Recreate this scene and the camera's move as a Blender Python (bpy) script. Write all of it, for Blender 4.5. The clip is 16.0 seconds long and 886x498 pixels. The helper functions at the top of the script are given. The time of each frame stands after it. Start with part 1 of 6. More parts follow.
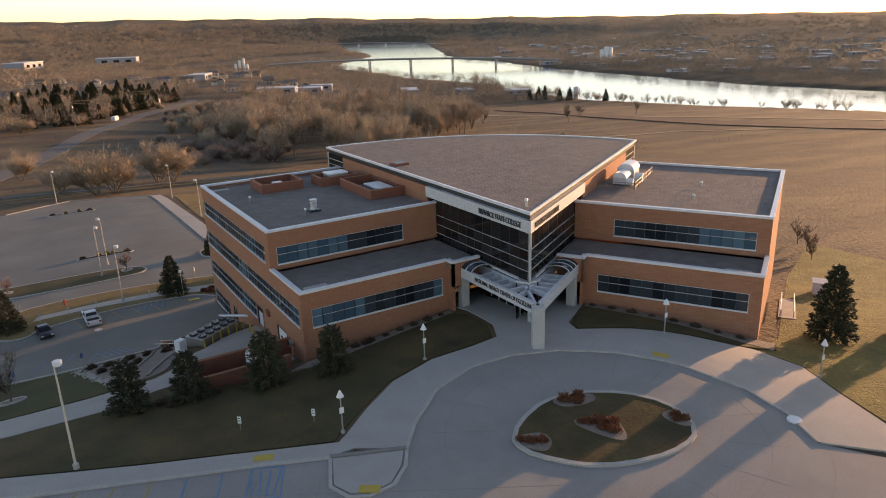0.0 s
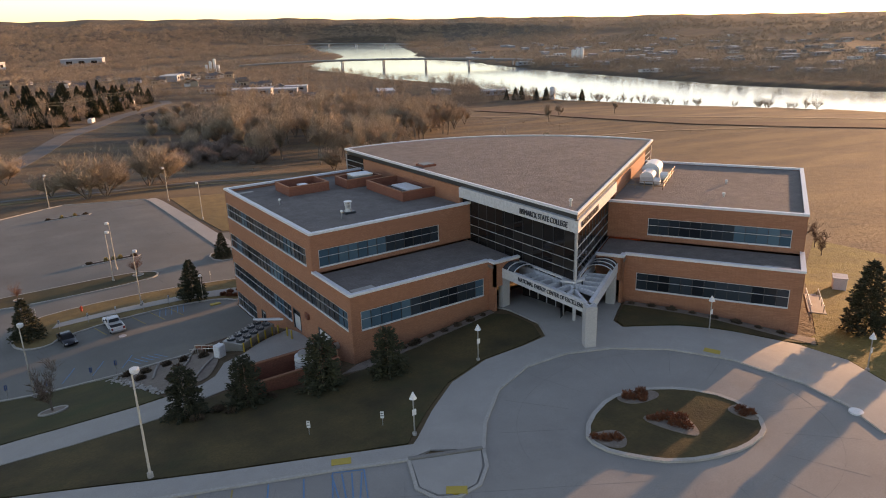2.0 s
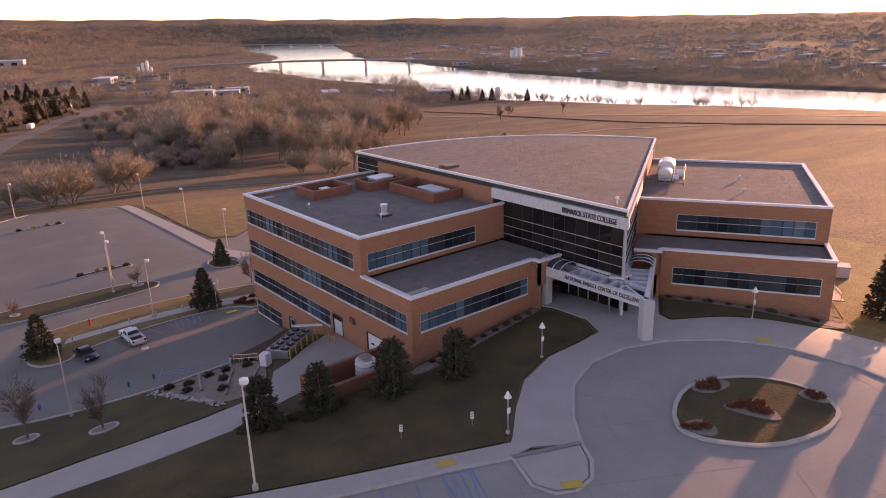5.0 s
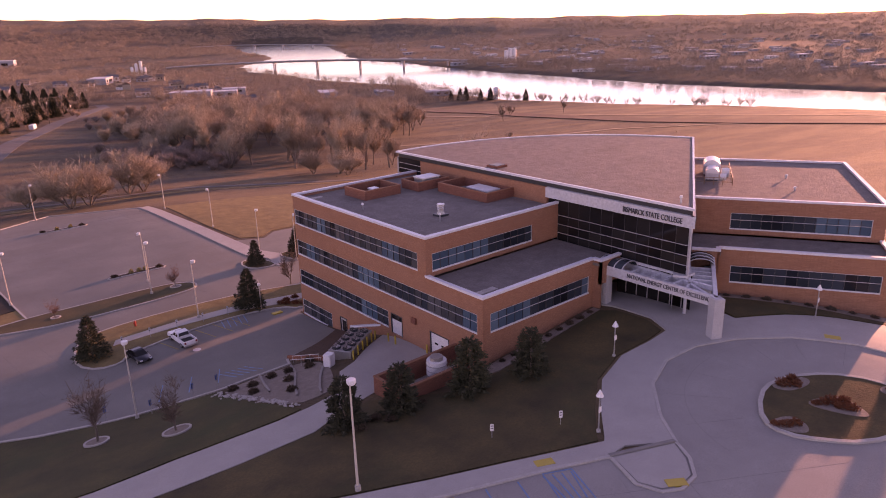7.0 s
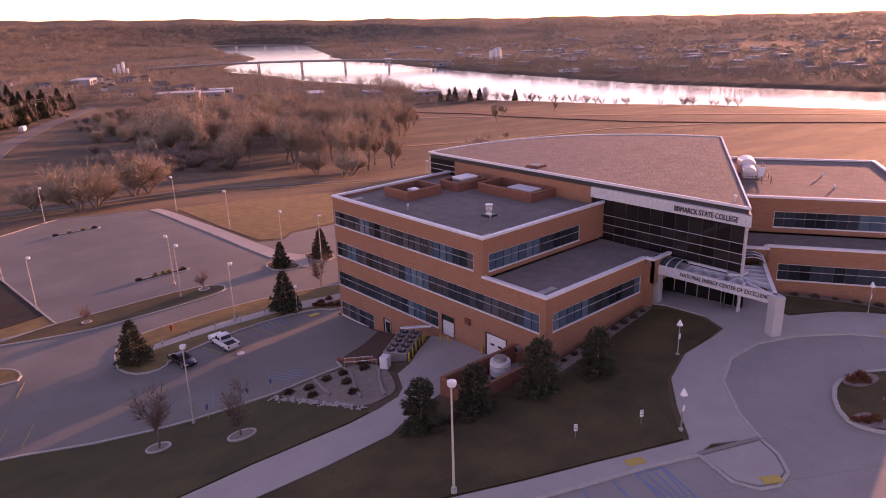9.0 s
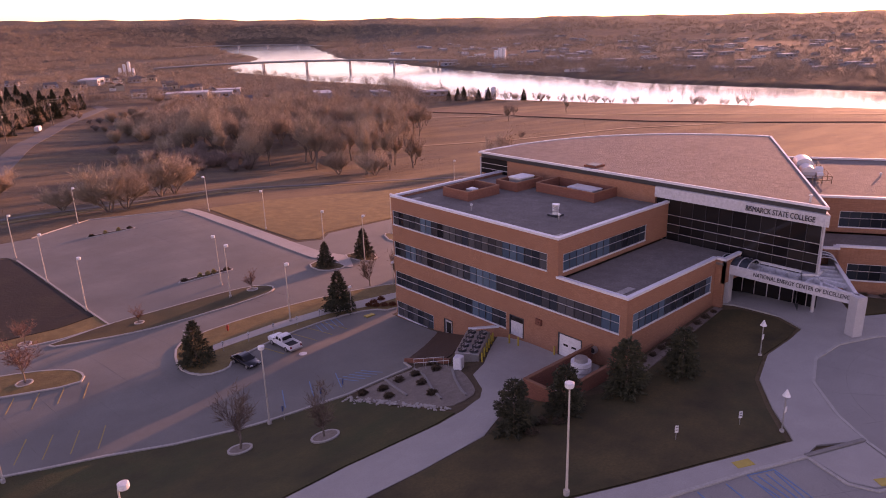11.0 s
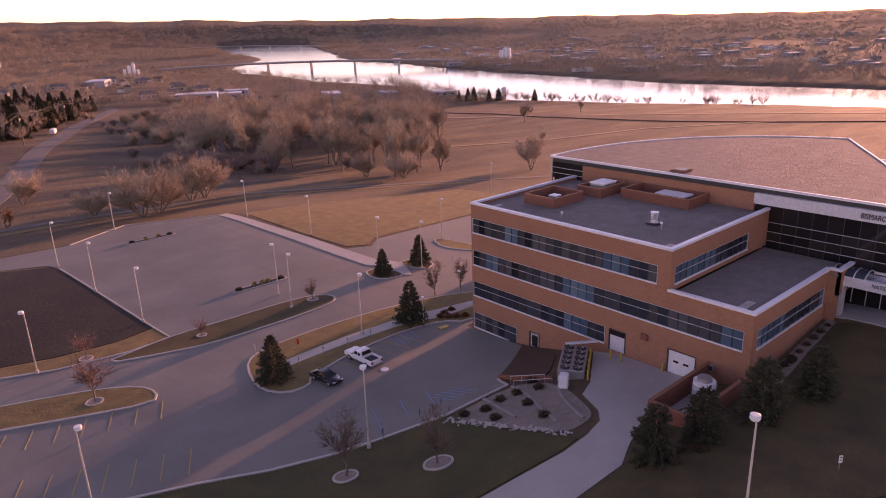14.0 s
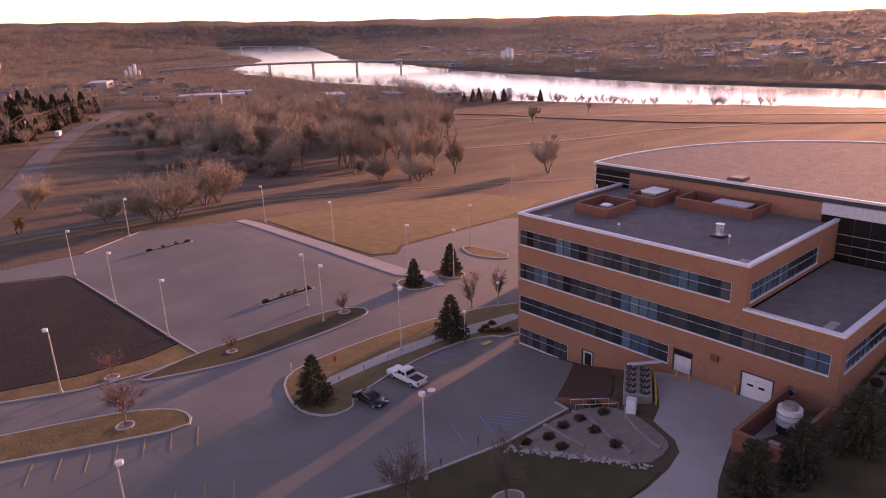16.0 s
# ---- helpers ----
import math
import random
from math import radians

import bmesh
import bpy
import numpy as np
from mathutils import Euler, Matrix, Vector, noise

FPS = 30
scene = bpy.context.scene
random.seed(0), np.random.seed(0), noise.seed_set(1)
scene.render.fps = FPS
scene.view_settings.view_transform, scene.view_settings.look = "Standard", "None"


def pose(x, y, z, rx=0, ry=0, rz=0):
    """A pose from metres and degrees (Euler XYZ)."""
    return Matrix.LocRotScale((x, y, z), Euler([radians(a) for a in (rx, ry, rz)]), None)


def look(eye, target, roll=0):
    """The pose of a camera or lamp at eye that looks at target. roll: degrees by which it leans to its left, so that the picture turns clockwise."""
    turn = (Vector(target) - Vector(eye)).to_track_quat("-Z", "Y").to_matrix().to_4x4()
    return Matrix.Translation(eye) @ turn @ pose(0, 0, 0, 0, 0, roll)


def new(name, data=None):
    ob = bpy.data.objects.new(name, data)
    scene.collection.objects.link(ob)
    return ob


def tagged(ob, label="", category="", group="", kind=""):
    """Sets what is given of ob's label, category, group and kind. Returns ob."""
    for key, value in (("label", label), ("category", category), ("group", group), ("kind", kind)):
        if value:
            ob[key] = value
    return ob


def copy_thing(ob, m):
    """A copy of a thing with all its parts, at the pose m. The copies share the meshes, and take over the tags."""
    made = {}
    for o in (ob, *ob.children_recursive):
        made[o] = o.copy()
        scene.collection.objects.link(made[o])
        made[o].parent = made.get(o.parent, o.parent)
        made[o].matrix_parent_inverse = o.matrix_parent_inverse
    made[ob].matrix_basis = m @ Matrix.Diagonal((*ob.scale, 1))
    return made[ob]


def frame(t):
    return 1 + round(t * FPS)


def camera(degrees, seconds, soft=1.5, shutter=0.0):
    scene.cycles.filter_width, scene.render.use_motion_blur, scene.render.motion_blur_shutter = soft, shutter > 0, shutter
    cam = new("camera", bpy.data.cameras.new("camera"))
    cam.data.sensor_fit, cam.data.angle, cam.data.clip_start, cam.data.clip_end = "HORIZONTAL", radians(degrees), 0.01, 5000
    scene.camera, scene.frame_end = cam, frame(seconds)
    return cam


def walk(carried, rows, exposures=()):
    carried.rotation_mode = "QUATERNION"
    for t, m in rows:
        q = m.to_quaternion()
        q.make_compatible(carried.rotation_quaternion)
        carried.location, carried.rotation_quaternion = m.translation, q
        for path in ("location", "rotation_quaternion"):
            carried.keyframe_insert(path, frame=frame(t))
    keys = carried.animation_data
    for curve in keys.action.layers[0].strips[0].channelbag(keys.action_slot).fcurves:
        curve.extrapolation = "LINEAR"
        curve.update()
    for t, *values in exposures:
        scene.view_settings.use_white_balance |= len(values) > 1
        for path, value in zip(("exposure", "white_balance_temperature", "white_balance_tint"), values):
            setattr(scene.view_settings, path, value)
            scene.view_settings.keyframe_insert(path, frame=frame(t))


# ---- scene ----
cam = camera(64.6, 16.0, 1.0)
METRES, EYE, TILT, LEAN, TURN = 68.0, 33.0, 0.50, 1.10, -31.6
ROWS = [
    (0.0, 0.0, 0.0, 0.0, -0.2, -18.35, 0.62),
    (0.5, -0.0299, -0.0009, 0.0007, -0.52, -18.36, 0.58),
    (1.0, -0.062, -0.0001, 0.0012, -0.91, -18.35, 0.59),
    (1.5, -0.0922, 0.0003, 0.0019, -1.57, -18.34, 0.56),
    (2.0, -0.1245, 0.0008, 0.0027, -2.65, -18.34, 0.55),
    (2.5, -0.155, 0.0013, 0.0037, -3.57, -18.34, 0.55),
    (3.0, -0.1877, 0.0021, 0.0047, -4.63, -18.34, 0.51),
    (3.5, -0.2182, 0.0035, 0.0055, -5.77, -18.35, 0.5),
    (4.0, -0.2511, 0.0057, 0.0061, -6.86, -18.34, 0.48),
    (6.5, -0.4082, 0.0234, 0.0078, -8.33, -18.33, 0.46),
    (7.0, -0.4402, 0.0292, 0.0074, -8.65, -18.33, 0.47),
    (7.5, -0.4704, 0.0347, 0.0072, -8.96, -18.33, 0.47),
    (8.0, -0.5027, 0.0407, 0.0075, -9.36, -18.33, 0.47),
    (8.5, -0.5328, 0.0465, 0.0078, -9.79, -18.33, 0.45),
    (9.0, -0.5655, 0.0531, 0.0078, -10.15, -18.31, 0.45),
    (11.5, -0.7188, 0.0926, 0.0072, -10.07, -18.33, 0.52),
    (12.0, -0.7487, 0.1063, 0.0069, -10.04, -18.33, 0.55),
    (12.5, -0.7727, 0.1209, 0.0067, -10.06, -18.33, 0.59),
    (13.0, -0.7984, 0.1395, 0.0067, -10.1, -18.33, 0.62),
    (13.5, -0.8198, 0.1569, 0.0066, -10.13, -18.33, 0.65),
    (14.0, -0.843, 0.1789, 0.0067, -10.16, -18.32, 0.68),
    (14.5, -0.8623, 0.1995, 0.0069, -10.19, -18.31, 0.69),
    (15.0, -0.8822, 0.223, 0.0071, -10.21, -18.31, 0.71),
    (15.5, -0.9002, 0.2464, 0.0073, -10.23, -18.29, 0.73),
    (16.0, -0.9192, 0.2712, 0.0078, -10.24, -18.29, 0.75),
]
walk(cam, [(t, pose(0, 0, EYE, TILT, LEAN, TURN) @ pose(METRES * x, METRES * y, METRES * z, 90 + pitch, roll, yaw)) for t, x, y, z, yaw, pitch, roll in ROWS],
     exposures=[(0, 1.86, 10200, 29), (4, 2.02, 10300, 38), (6.5, 2.05, 10200, 90), (9, 2.0, 10100, 90), (16, 1.87, 10000, 80)])

# ---- world, sun and light ----
SUN_AZ, SUN_EL = 80.5, 4.9          # degrees clockwise from +y, degrees above the horizon
world = bpy.data.worlds.new("sky")
scene.world = world
world.use_nodes = True
wt = world.node_tree
wt.nodes.clear()
sky = wt.nodes.new("ShaderNodeTexSky")
sky.sky_type, sky.sun_disc = "NISHITA", False
sky.sun_elevation, sky.sun_rotation = radians(SUN_EL), radians(SUN_AZ)
sky.altitude, sky.air_density, sky.dust_density, sky.ozone_density = 500, 0.75, 0.3, 2.0
bgd = wt.nodes.new("ShaderNodeBackground")
bgd.inputs["Strength"].default_value = 0.15
wout = wt.nodes.new("ShaderNodeOutputWorld")
wt.links.new(sky.outputs[0], bgd.inputs[0])
wt.links.new(bgd.outputs[0], wout.inputs[0])
sun_data = bpy.data.lights.new("sun", "SUN")
sun_data.energy, sun_data.angle, sun_data.color = 2.15, radians(0.6), (1.0, 0.72, 0.47)
sun = new("sun", sun_data)
SUN_DIR = Vector((math.sin(radians(SUN_AZ)) * math.cos(radians(SUN_EL)), math.cos(radians(SUN_AZ)) * math.cos(radians(SUN_EL)), math.sin(radians(SUN_EL))))
sun.matrix_world = look(SUN_DIR * 200, (0, 0, 0))


# ---- materials ----
def surface(name, dark, light, size=1.0, fine=0.15, rough=0.8, bump=0.2, metal=0.0, stain=None, stain_size=8.0, stain_amount=0.35, vary=0.0, spec=0.4):
    """Two-scale noise colour with relief, laid out in metres."""
    m = bpy.data.materials.new(name)
    m.use_nodes = True
    nt = m.node_tree
    n, l = nt.nodes, nt.links
    b = n["Principled BSDF"]
    geo = n.new("ShaderNodeNewGeometry")

    def noisy(scale, detail, rgh=0.6):
        t = n.new("ShaderNodeTexNoise")
        t.inputs["Scale"].default_value, t.inputs["Detail"].default_value, t.inputs["Roughness"].default_value = scale, detail, rgh
        l.new(geo.outputs["Position"], t.inputs["Vector"])
        return t

    def mix(fac, a, c):
        x = n.new("ShaderNodeMix")
        x.data_type = "RGBA"
        for sock, v in ((x.inputs["Factor"], fac), (x.inputs["A"], a), (x.inputs["B"], c)):
            if hasattr(v, "is_linked"):
                l.new(v, sock)
            elif isinstance(v, tuple):
                sock.default_value = (*v, 1)
            else:
                sock.default_value = v
        return x.outputs["Result"]

    def ramp(src, lo, hi):
        r = n.new("ShaderNodeMapRange")
        r.inputs["From Min"].default_value, r.inputs["From Max"].default_value = lo, hi
        l.new(src, r.inputs["Value"])
        return r.outputs[0]

    big, small = noisy(1 / size, 4), noisy(1 / fine, 3)
    col = mix(ramp(big.outputs["Fac"], 0.3, 0.7), dark, light)
    mid = tuple((a + c) / 2 for a, c in zip(dark, light))
    col = mix(ramp(small.outputs["Fac"], 0.35, 0.9), col, tuple(v * 0.62 for v in mid))
    if stain:
        s = noisy(1 / stain_size, 6, 0.7)
        f = ramp(s.outputs["Fac"], 0.5, 0.68)
        k = n.new("ShaderNodeMath")
        k.operation = "MULTIPLY"
        k.inputs[1].default_value = stain_amount
        l.new(f, k.inputs[0])
        col = mix(k.outputs[0], col, stain)
    if vary:
        inf = n.new("ShaderNodeObjectInfo")
        h = n.new("ShaderNodeHueSaturation")
        l.new(ramp_out(n, l, inf.outputs["Random"], 1 - vary, 1 + vary), h.inputs["Value"])
        l.new(col, h.inputs["Color"])
        col = h.outputs[0]
    l.new(col, b.inputs["Base Color"])
    b.inputs["Roughness"].default_value, b.inputs["Metallic"].default_value = rough, metal
    b.inputs["Specular IOR Level"].default_value = spec
    if bump:
        bp = n.new("ShaderNodeBump")
        bp.inputs["Strength"].default_value, bp.inputs["Distance"].default_value = bump, fine * 0.5
        l.new(small.outputs["Fac"], bp.inputs["Height"])
        l.new(bp.outputs[0], b.inputs["Normal"])
    return m


def ramp_out(n, l, src, lo, hi):
    r = n.new("ShaderNodeMapRange")
    r.inputs["To Min"].default_value, r.inputs["To Max"].default_value = lo, hi
    l.new(src, r.inputs["Value"])
    return r.outputs[0]


def brick_material(name, a, b2, mortar):
    m = surface(name, a, b2, 2.5, 0.12, 0.85, 0.15, stain=tuple(v * 0.7 for v in a), stain_size=5, stain_amount=0.3)
    n, l = m.node_tree.nodes, m.node_tree.links
    b = n["Principled BSDF"]
    src = b.inputs["Base Color"].links[0].from_socket
    geo = n.new("ShaderNodeNewGeometry")
    sep = n.new("ShaderNodeSeparateXYZ")
    l.new(geo.outputs["Position"], sep.inputs[0])
    add = n.new("ShaderNodeMath")
    l.new(sep.outputs[0], add.inputs[0])
    l.new(sep.outputs[1], add.inputs[1])
    com = n.new("ShaderNodeCombineXYZ")
    l.new(add.outputs[0], com.inputs[0])
    l.new(sep.outputs[2], com.inputs[1])
    br = n.new("ShaderNodeTexBrick")
    br.inputs["Scale"].default_value = 1.0
    br.inputs["Brick Width"].default_value, br.inputs["Row Height"].default_value = 0.3, 0.1
    br.inputs["Mortar Size"].default_value = 0.012
    br.inputs["Color1"].default_value, br.inputs["Color2"].default_value = (1, 1, 1, 1), (0.72, 0.7, 0.68, 1)
    br.inputs["Mortar"].default_value = (*mortar, 1)
    l.new(com.outputs[0], br.inputs["Vector"])
    x = n.new("ShaderNodeMix")
    x.data_type, x.blend_type = "RGBA", "MULTIPLY"
    x.inputs["Factor"].default_value = 0.8
    l.new(src, x.inputs["A"])
    l.new(br.outputs["Color"], x.inputs["B"])
    l.new(x.outputs["Result"], b.inputs["Base Color"])
    return m


def pane_material(name, dark, light, rough=0.04):
    """Tinted window glass; blinds and rooms behind vary from pane to pane."""
    m = bpy.data.materials.new(name)
    m.use_nodes = True
    n, l = m.node_tree.nodes, m.node_tree.links
    b = n["Principled BSDF"]
    inf = n.new("ShaderNodeObjectInfo")
    r = n.new("ShaderNodeMapRange")
    r.inputs["From Min"].default_value, r.inputs["From Max"].default_value = 0.15, 0.95
    l.new(inf.outputs["Random"], r.inputs["Value"])
    x = n.new("ShaderNodeMix")
    x.data_type = "RGBA"
    x.inputs["A"].default_value, x.inputs["B"].default_value = (*dark, 1), (*light, 1)
    l.new(r.outputs[0], x.inputs["Factor"])
    l.new(x.outputs["Result"], b.inputs["Base Color"])
    b.inputs["Roughness"].default_value, b.inputs["Specular IOR Level"].default_value = rough, 0.32
    return m


def plain(name, col, rough=0.5, metal=0.0, spec=0.5):
    return surface(name, tuple(v * 0.88 for v in col), col, 0.6, 0.08, rough, 0.05, metal, spec=spec)


BRICK = brick_material("brick", (0.43, 0.175, 0.10), (0.50, 0.215, 0.13), (0.62, 0.55, 0.5))
BRICK_RED = brick_material("red_brick", (0.30, 0.10, 0.065), (0.36, 0.13, 0.08), (0.62, 0.5, 0.48))
COPING = plain("white_coping", (0.72, 0.73, 0.75), 0.4)
PANEL = surface("pale_panel", (0.50, 0.51, 0.52), (0.57, 0.57, 0.58), 3, 0.3, 0.55, 0.05)
CONCRETE_COL = surface("grey_concrete", (0.40, 0.40, 0.40), (0.47, 0.46, 0.45), 1.5, 0.12, 0.8, 0.1)
GRAVEL_ROOF = surface("gravel_ballast", (0.155, 0.132, 0.118), (0.235, 0.20, 0.178), 1.6, 0.28, 0.95, 0.8, stain=(0.13, 0.11, 0.1), stain_size=7, stain_amount=0.5)
PANE = pane_material("tinted_pane", (0.010, 0.013, 0.017), (0.035, 0.05, 0.062))
PANE_BLUE = pane_material("blue_blind_pane", (0.035, 0.085, 0.12), (0.085, 0.165, 0.21))
PANE_GREY = pane_material("grey_blind_pane", (0.032, 0.036, 0.041), (0.075, 0.077, 0.08))
PANE_DARK = pane_material("dark_pane", (0.012, 0.010, 0.010), (0.028, 0.024, 0.022), 0.03)
FRAME = plain("pale_aluminium", (0.62, 0.63, 0.64), 0.35, 0.4)
MULLION = plain("dark_mullion", (0.05, 0.055, 0.06), 0.4, 0.3)
WHITE = plain("white_paint", (0.78, 0.78, 0.77), 0.4)
BLACK = plain("black_rubber", (0.03, 0.03, 0.03), 0.7)
LETTER = plain("dark_letters", (0.035, 0.04, 0.05), 0.5)
STEEL = plain("galvanised_steel", (0.48, 0.47, 0.45), 0.4, 0.7)
POLE = plain("beige_pole", (0.55, 0.49, 0.41), 0.5)
YELLOW = plain("yellow_paint", (0.55, 0.36, 0.05), 0.6)
CONCRETE = surface("paving_concrete", (0.265, 0.245, 0.222), (0.32, 0.298, 0.27), 5, 0.09, 0.85, 0.05, stain=(0.22, 0.2, 0.185), stain_size=9, stain_amount=0.6)
WALK = surface("sidewalk_concrete", (0.345, 0.32, 0.288), (0.405, 0.376, 0.34), 3, 0.08, 0.85, 0.05, stain=(0.29, 0.265, 0.24), stain_size=5, stain_amount=0.5)
KERB = surface("kerb_concrete", (0.38, 0.35, 0.31), (0.46, 0.425, 0.38), 1.2, 0.15, 0.85, 0.1)
JOINT = surface("joint_tar", (0.205, 0.187, 0.168), (0.262, 0.242, 0.217), 1, 0.1, 0.9, 0)
ASPHALT = surface("worn_asphalt", (0.10, 0.09, 0.085), (0.14, 0.13, 0.12), 4, 0.3, 0.9, 0.1)
# shaded lawns get darker bases here, the sunlit east lawn a lighter gold one
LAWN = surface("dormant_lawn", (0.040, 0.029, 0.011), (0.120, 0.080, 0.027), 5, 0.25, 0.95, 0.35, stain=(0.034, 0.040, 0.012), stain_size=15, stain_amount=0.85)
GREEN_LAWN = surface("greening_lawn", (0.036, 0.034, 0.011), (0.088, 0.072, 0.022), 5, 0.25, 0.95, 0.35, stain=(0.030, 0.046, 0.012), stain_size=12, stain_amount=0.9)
DRY_LAWN = surface("dry_lawn", (0.13, 0.082, 0.030), (0.25, 0.162, 0.058), 2.4, 0.35, 0.95, 0.5, stain=(0.12, 0.085, 0.035), stain_size=7, stain_amount=0.55)
DARK_FIELD = surface("dark_field_ground", (0.016, 0.010, 0.007), (0.026, 0.017, 0.011), 6, 0.5, 0.95, 0.25, stain=(0.03, 0.024, 0.011), stain_size=12, stain_amount=0.6)
LOT_PAVE = surface("worn_lot_paving", (0.150, 0.146, 0.130), (0.212, 0.203, 0.178), 9, 0.1, 0.88, 0.06, stain=(0.135, 0.122, 0.105), stain_size=14, stain_amount=0.6)
LOT_JOINT = surface("faint_lot_joint", (0.122, 0.118, 0.104), (0.18, 0.172, 0.15), 2, 0.3, 0.9, 0)
# low sun on the east lawn is part of this gold base colour
SUNLIT_LAWN = surface("sunlit_gold_lawn", (0.12, 0.098, 0.026), (0.22, 0.175, 0.048), 3, 0.35, 0.95, 0.9, stain=(0.10, 0.085, 0.03), stain_size=8, stain_amount=0.6)
TWIG_DARK = surface("dark_twigs", (0.12, 0.075, 0.055), (0.19, 0.125, 0.09), 1.5, 0.4, 0.9, 0)
GRAVEL = surface("landscape_gravel", (0.20, 0.155, 0.125), (0.28, 0.225, 0.185), 0.8, 0.18, 0.95, 0.8)
MULCH = surface("brown_mulch", (0.07, 0.035, 0.022), (0.105, 0.055, 0.035), 0.7, 0.2, 0.95, 0.8)
BARK = surface("grey_bark", (0.14, 0.105, 0.08), (0.22, 0.17, 0.13), 0.8, 0.1, 0.9, 0.4)
TWIG = surface("bare_twigs", (0.34, 0.25, 0.17), (0.50, 0.385, 0.28), 3.0, 0.6, 0.9, 0, vary=0.25)
TWIG_RED = surface("reddish_twigs", (0.20, 0.10, 0.075), (0.27, 0.145, 0.11), 1.5, 0.4, 0.9, 0, vary=0.2)
NEEDLE = surface("spruce_needles", (0.030, 0.033, 0.016), (0.070, 0.068, 0.032), 0.9, 0.25, 0.8, 0, vary=0.2)
GRASS_TUFT = surface("dry_tuft", (0.35, 0.26, 0.11), (0.48, 0.37, 0.17), 0.4, 0.1, 0.9, 0)
SHRUB_BROWN = surface("brown_shrub", (0.085, 0.055, 0.035), (0.14, 0.09, 0.055), 0.5, 0.12, 0.9, 0)
SHRUB_RED = surface("russet_shrub", (0.16, 0.045, 0.022), (0.26, 0.085, 0.035), 0.5, 0.12, 0.9, 0)
WOODS = surface("far_bare_woods", (0.17, 0.122, 0.09), (0.54, 0.395, 0.275), 10, 3, 0.95, 0, stain=(0.13, 0.098, 0.075), stain_size=130, stain_amount=0.75)
WATER = bpy.data.materials.new("river_water")
WATER.use_nodes = True
wb = WATER.node_tree.nodes["Principled BSDF"]
wb.inputs["Base Color"].default_value = (0.03, 0.035, 0.04, 1)
wb.inputs["Roughness"].default_value, wb.inputs["IOR"].default_value = 0.13, 1.33
wn = WATER.node_tree.nodes.new("ShaderNodeTexNoise")
wn.inputs["Scale"].default_value = 0.25
wgeo = WATER.node_tree.nodes.new("ShaderNodeNewGeometry")
WATER.node_tree.links.new(wgeo.outputs["Position"], wn.inputs["Vector"])
wbm = WATER.node_tree.nodes.new("ShaderNodeBump")
wbm.inputs["Strength"].default_value, wbm.inputs["Distance"].default_value = 0.12, 0.3
WATER.node_tree.links.new(wn.outputs["Fac"], wbm.inputs["Height"])
WATER.node_tree.links.new(wbm.outputs[0], wb.inputs["Normal"])


def ground_material():
    """Prairie in autumn: straw, rust and umber patches, darker turf close to the buildings."""
    # base also darkened in place of shade from slopes and trees on the field
    m = surface("prairie_ground", (0.056, 0.036, 0.022), (0.125, 0.079, 0.041), 5, 0.9, 0.95, 0.7, stain=(0.048, 0.032, 0.025), stain_size=28, stain_amount=0.9)
    n, l = m.node_tree.nodes, m.node_tree.links
    b = n["Principled BSDF"]
    src = b.inputs["Base Color"].links[0].from_socket
    geo = n.new("ShaderNodeNewGeometry")
    mp = n.new("ShaderNodeMapping")
    mp.inputs["Rotation"].default_value = (0, 0, radians(35))
    mp.inputs["Scale"].default_value = (0.012, 0.05, 0.0)
    l.new(geo.outputs["Position"], mp.inputs["Vector"])
    t = n.new("ShaderNodeTexNoise")
    t.inputs["Scale"].default_value, t.inputs["Detail"].default_value = 1.0, 6
    l.new(mp.outputs[0], t.inputs["Vector"])
    r = n.new("ShaderNodeMapRange")
    r.inputs["From Min"].default_value, r.inputs["From Max"].default_value = 0.45, 0.62
    l.new(t.outputs["Fac"], r.inputs["Value"])
    k = n.new("ShaderNodeMath")
    k.operation = "MULTIPLY"
    k.inputs[1].default_value = 0.6
    l.new(r.outputs[0], k.inputs[0])
    x = n.new("ShaderNodeMix")
    x.data_type = "RGBA"
    l.new(k.outputs[0], x.inputs["Factor"])
    l.new(src, x.inputs["A"])
    x.inputs["B"].default_value = (0.18, 0.115, 0.053, 1)
    l.new(x.outputs["Result"], b.inputs["Base Color"])
    return m


PRAIRIE = ground_material()


# ---- building helpers ----
def part(name, bm, material, parent=None, label="", smooth_shade=False):
    me = bpy.data.meshes.new(name)
    bmesh.ops.recalc_face_normals(bm, faces=bm.faces)
    bm.to_mesh(me)
    bm.free()
    return from_mesh(name, me, material, parent, label, smooth_shade)


def from_mesh(name, me, material, parent=None, label="", smooth_shade=False):
    if not me.materials:
        me.materials.append(material)
    if smooth_shade:
        me.polygons.foreach_set("use_smooth", [True] * len(me.polygons))
    ob = new(name, me)
    if parent:
        ob.parent = parent
    if label:
        tagged(ob, label)
    return ob


def box(bm, x0, x1, y0, y1, z0, z1, f=None):
    vs = [bm.verts.new(f(*c) if f else c) for c in ((x0, y0, z0), (x1, y0, z0), (x1, y1, z0), (x0, y1, z0), (x0, y0, z1), (x1, y0, z1), (x1, y1, z1), (x0, y1, z1))]
    for q in ((3, 2, 1, 0), (4, 5, 6, 7), (0, 1, 5, 4), (1, 2, 6, 5), (2, 3, 7, 6), (3, 0, 4, 7)):
        bm.faces.new([vs[i] for i in q])


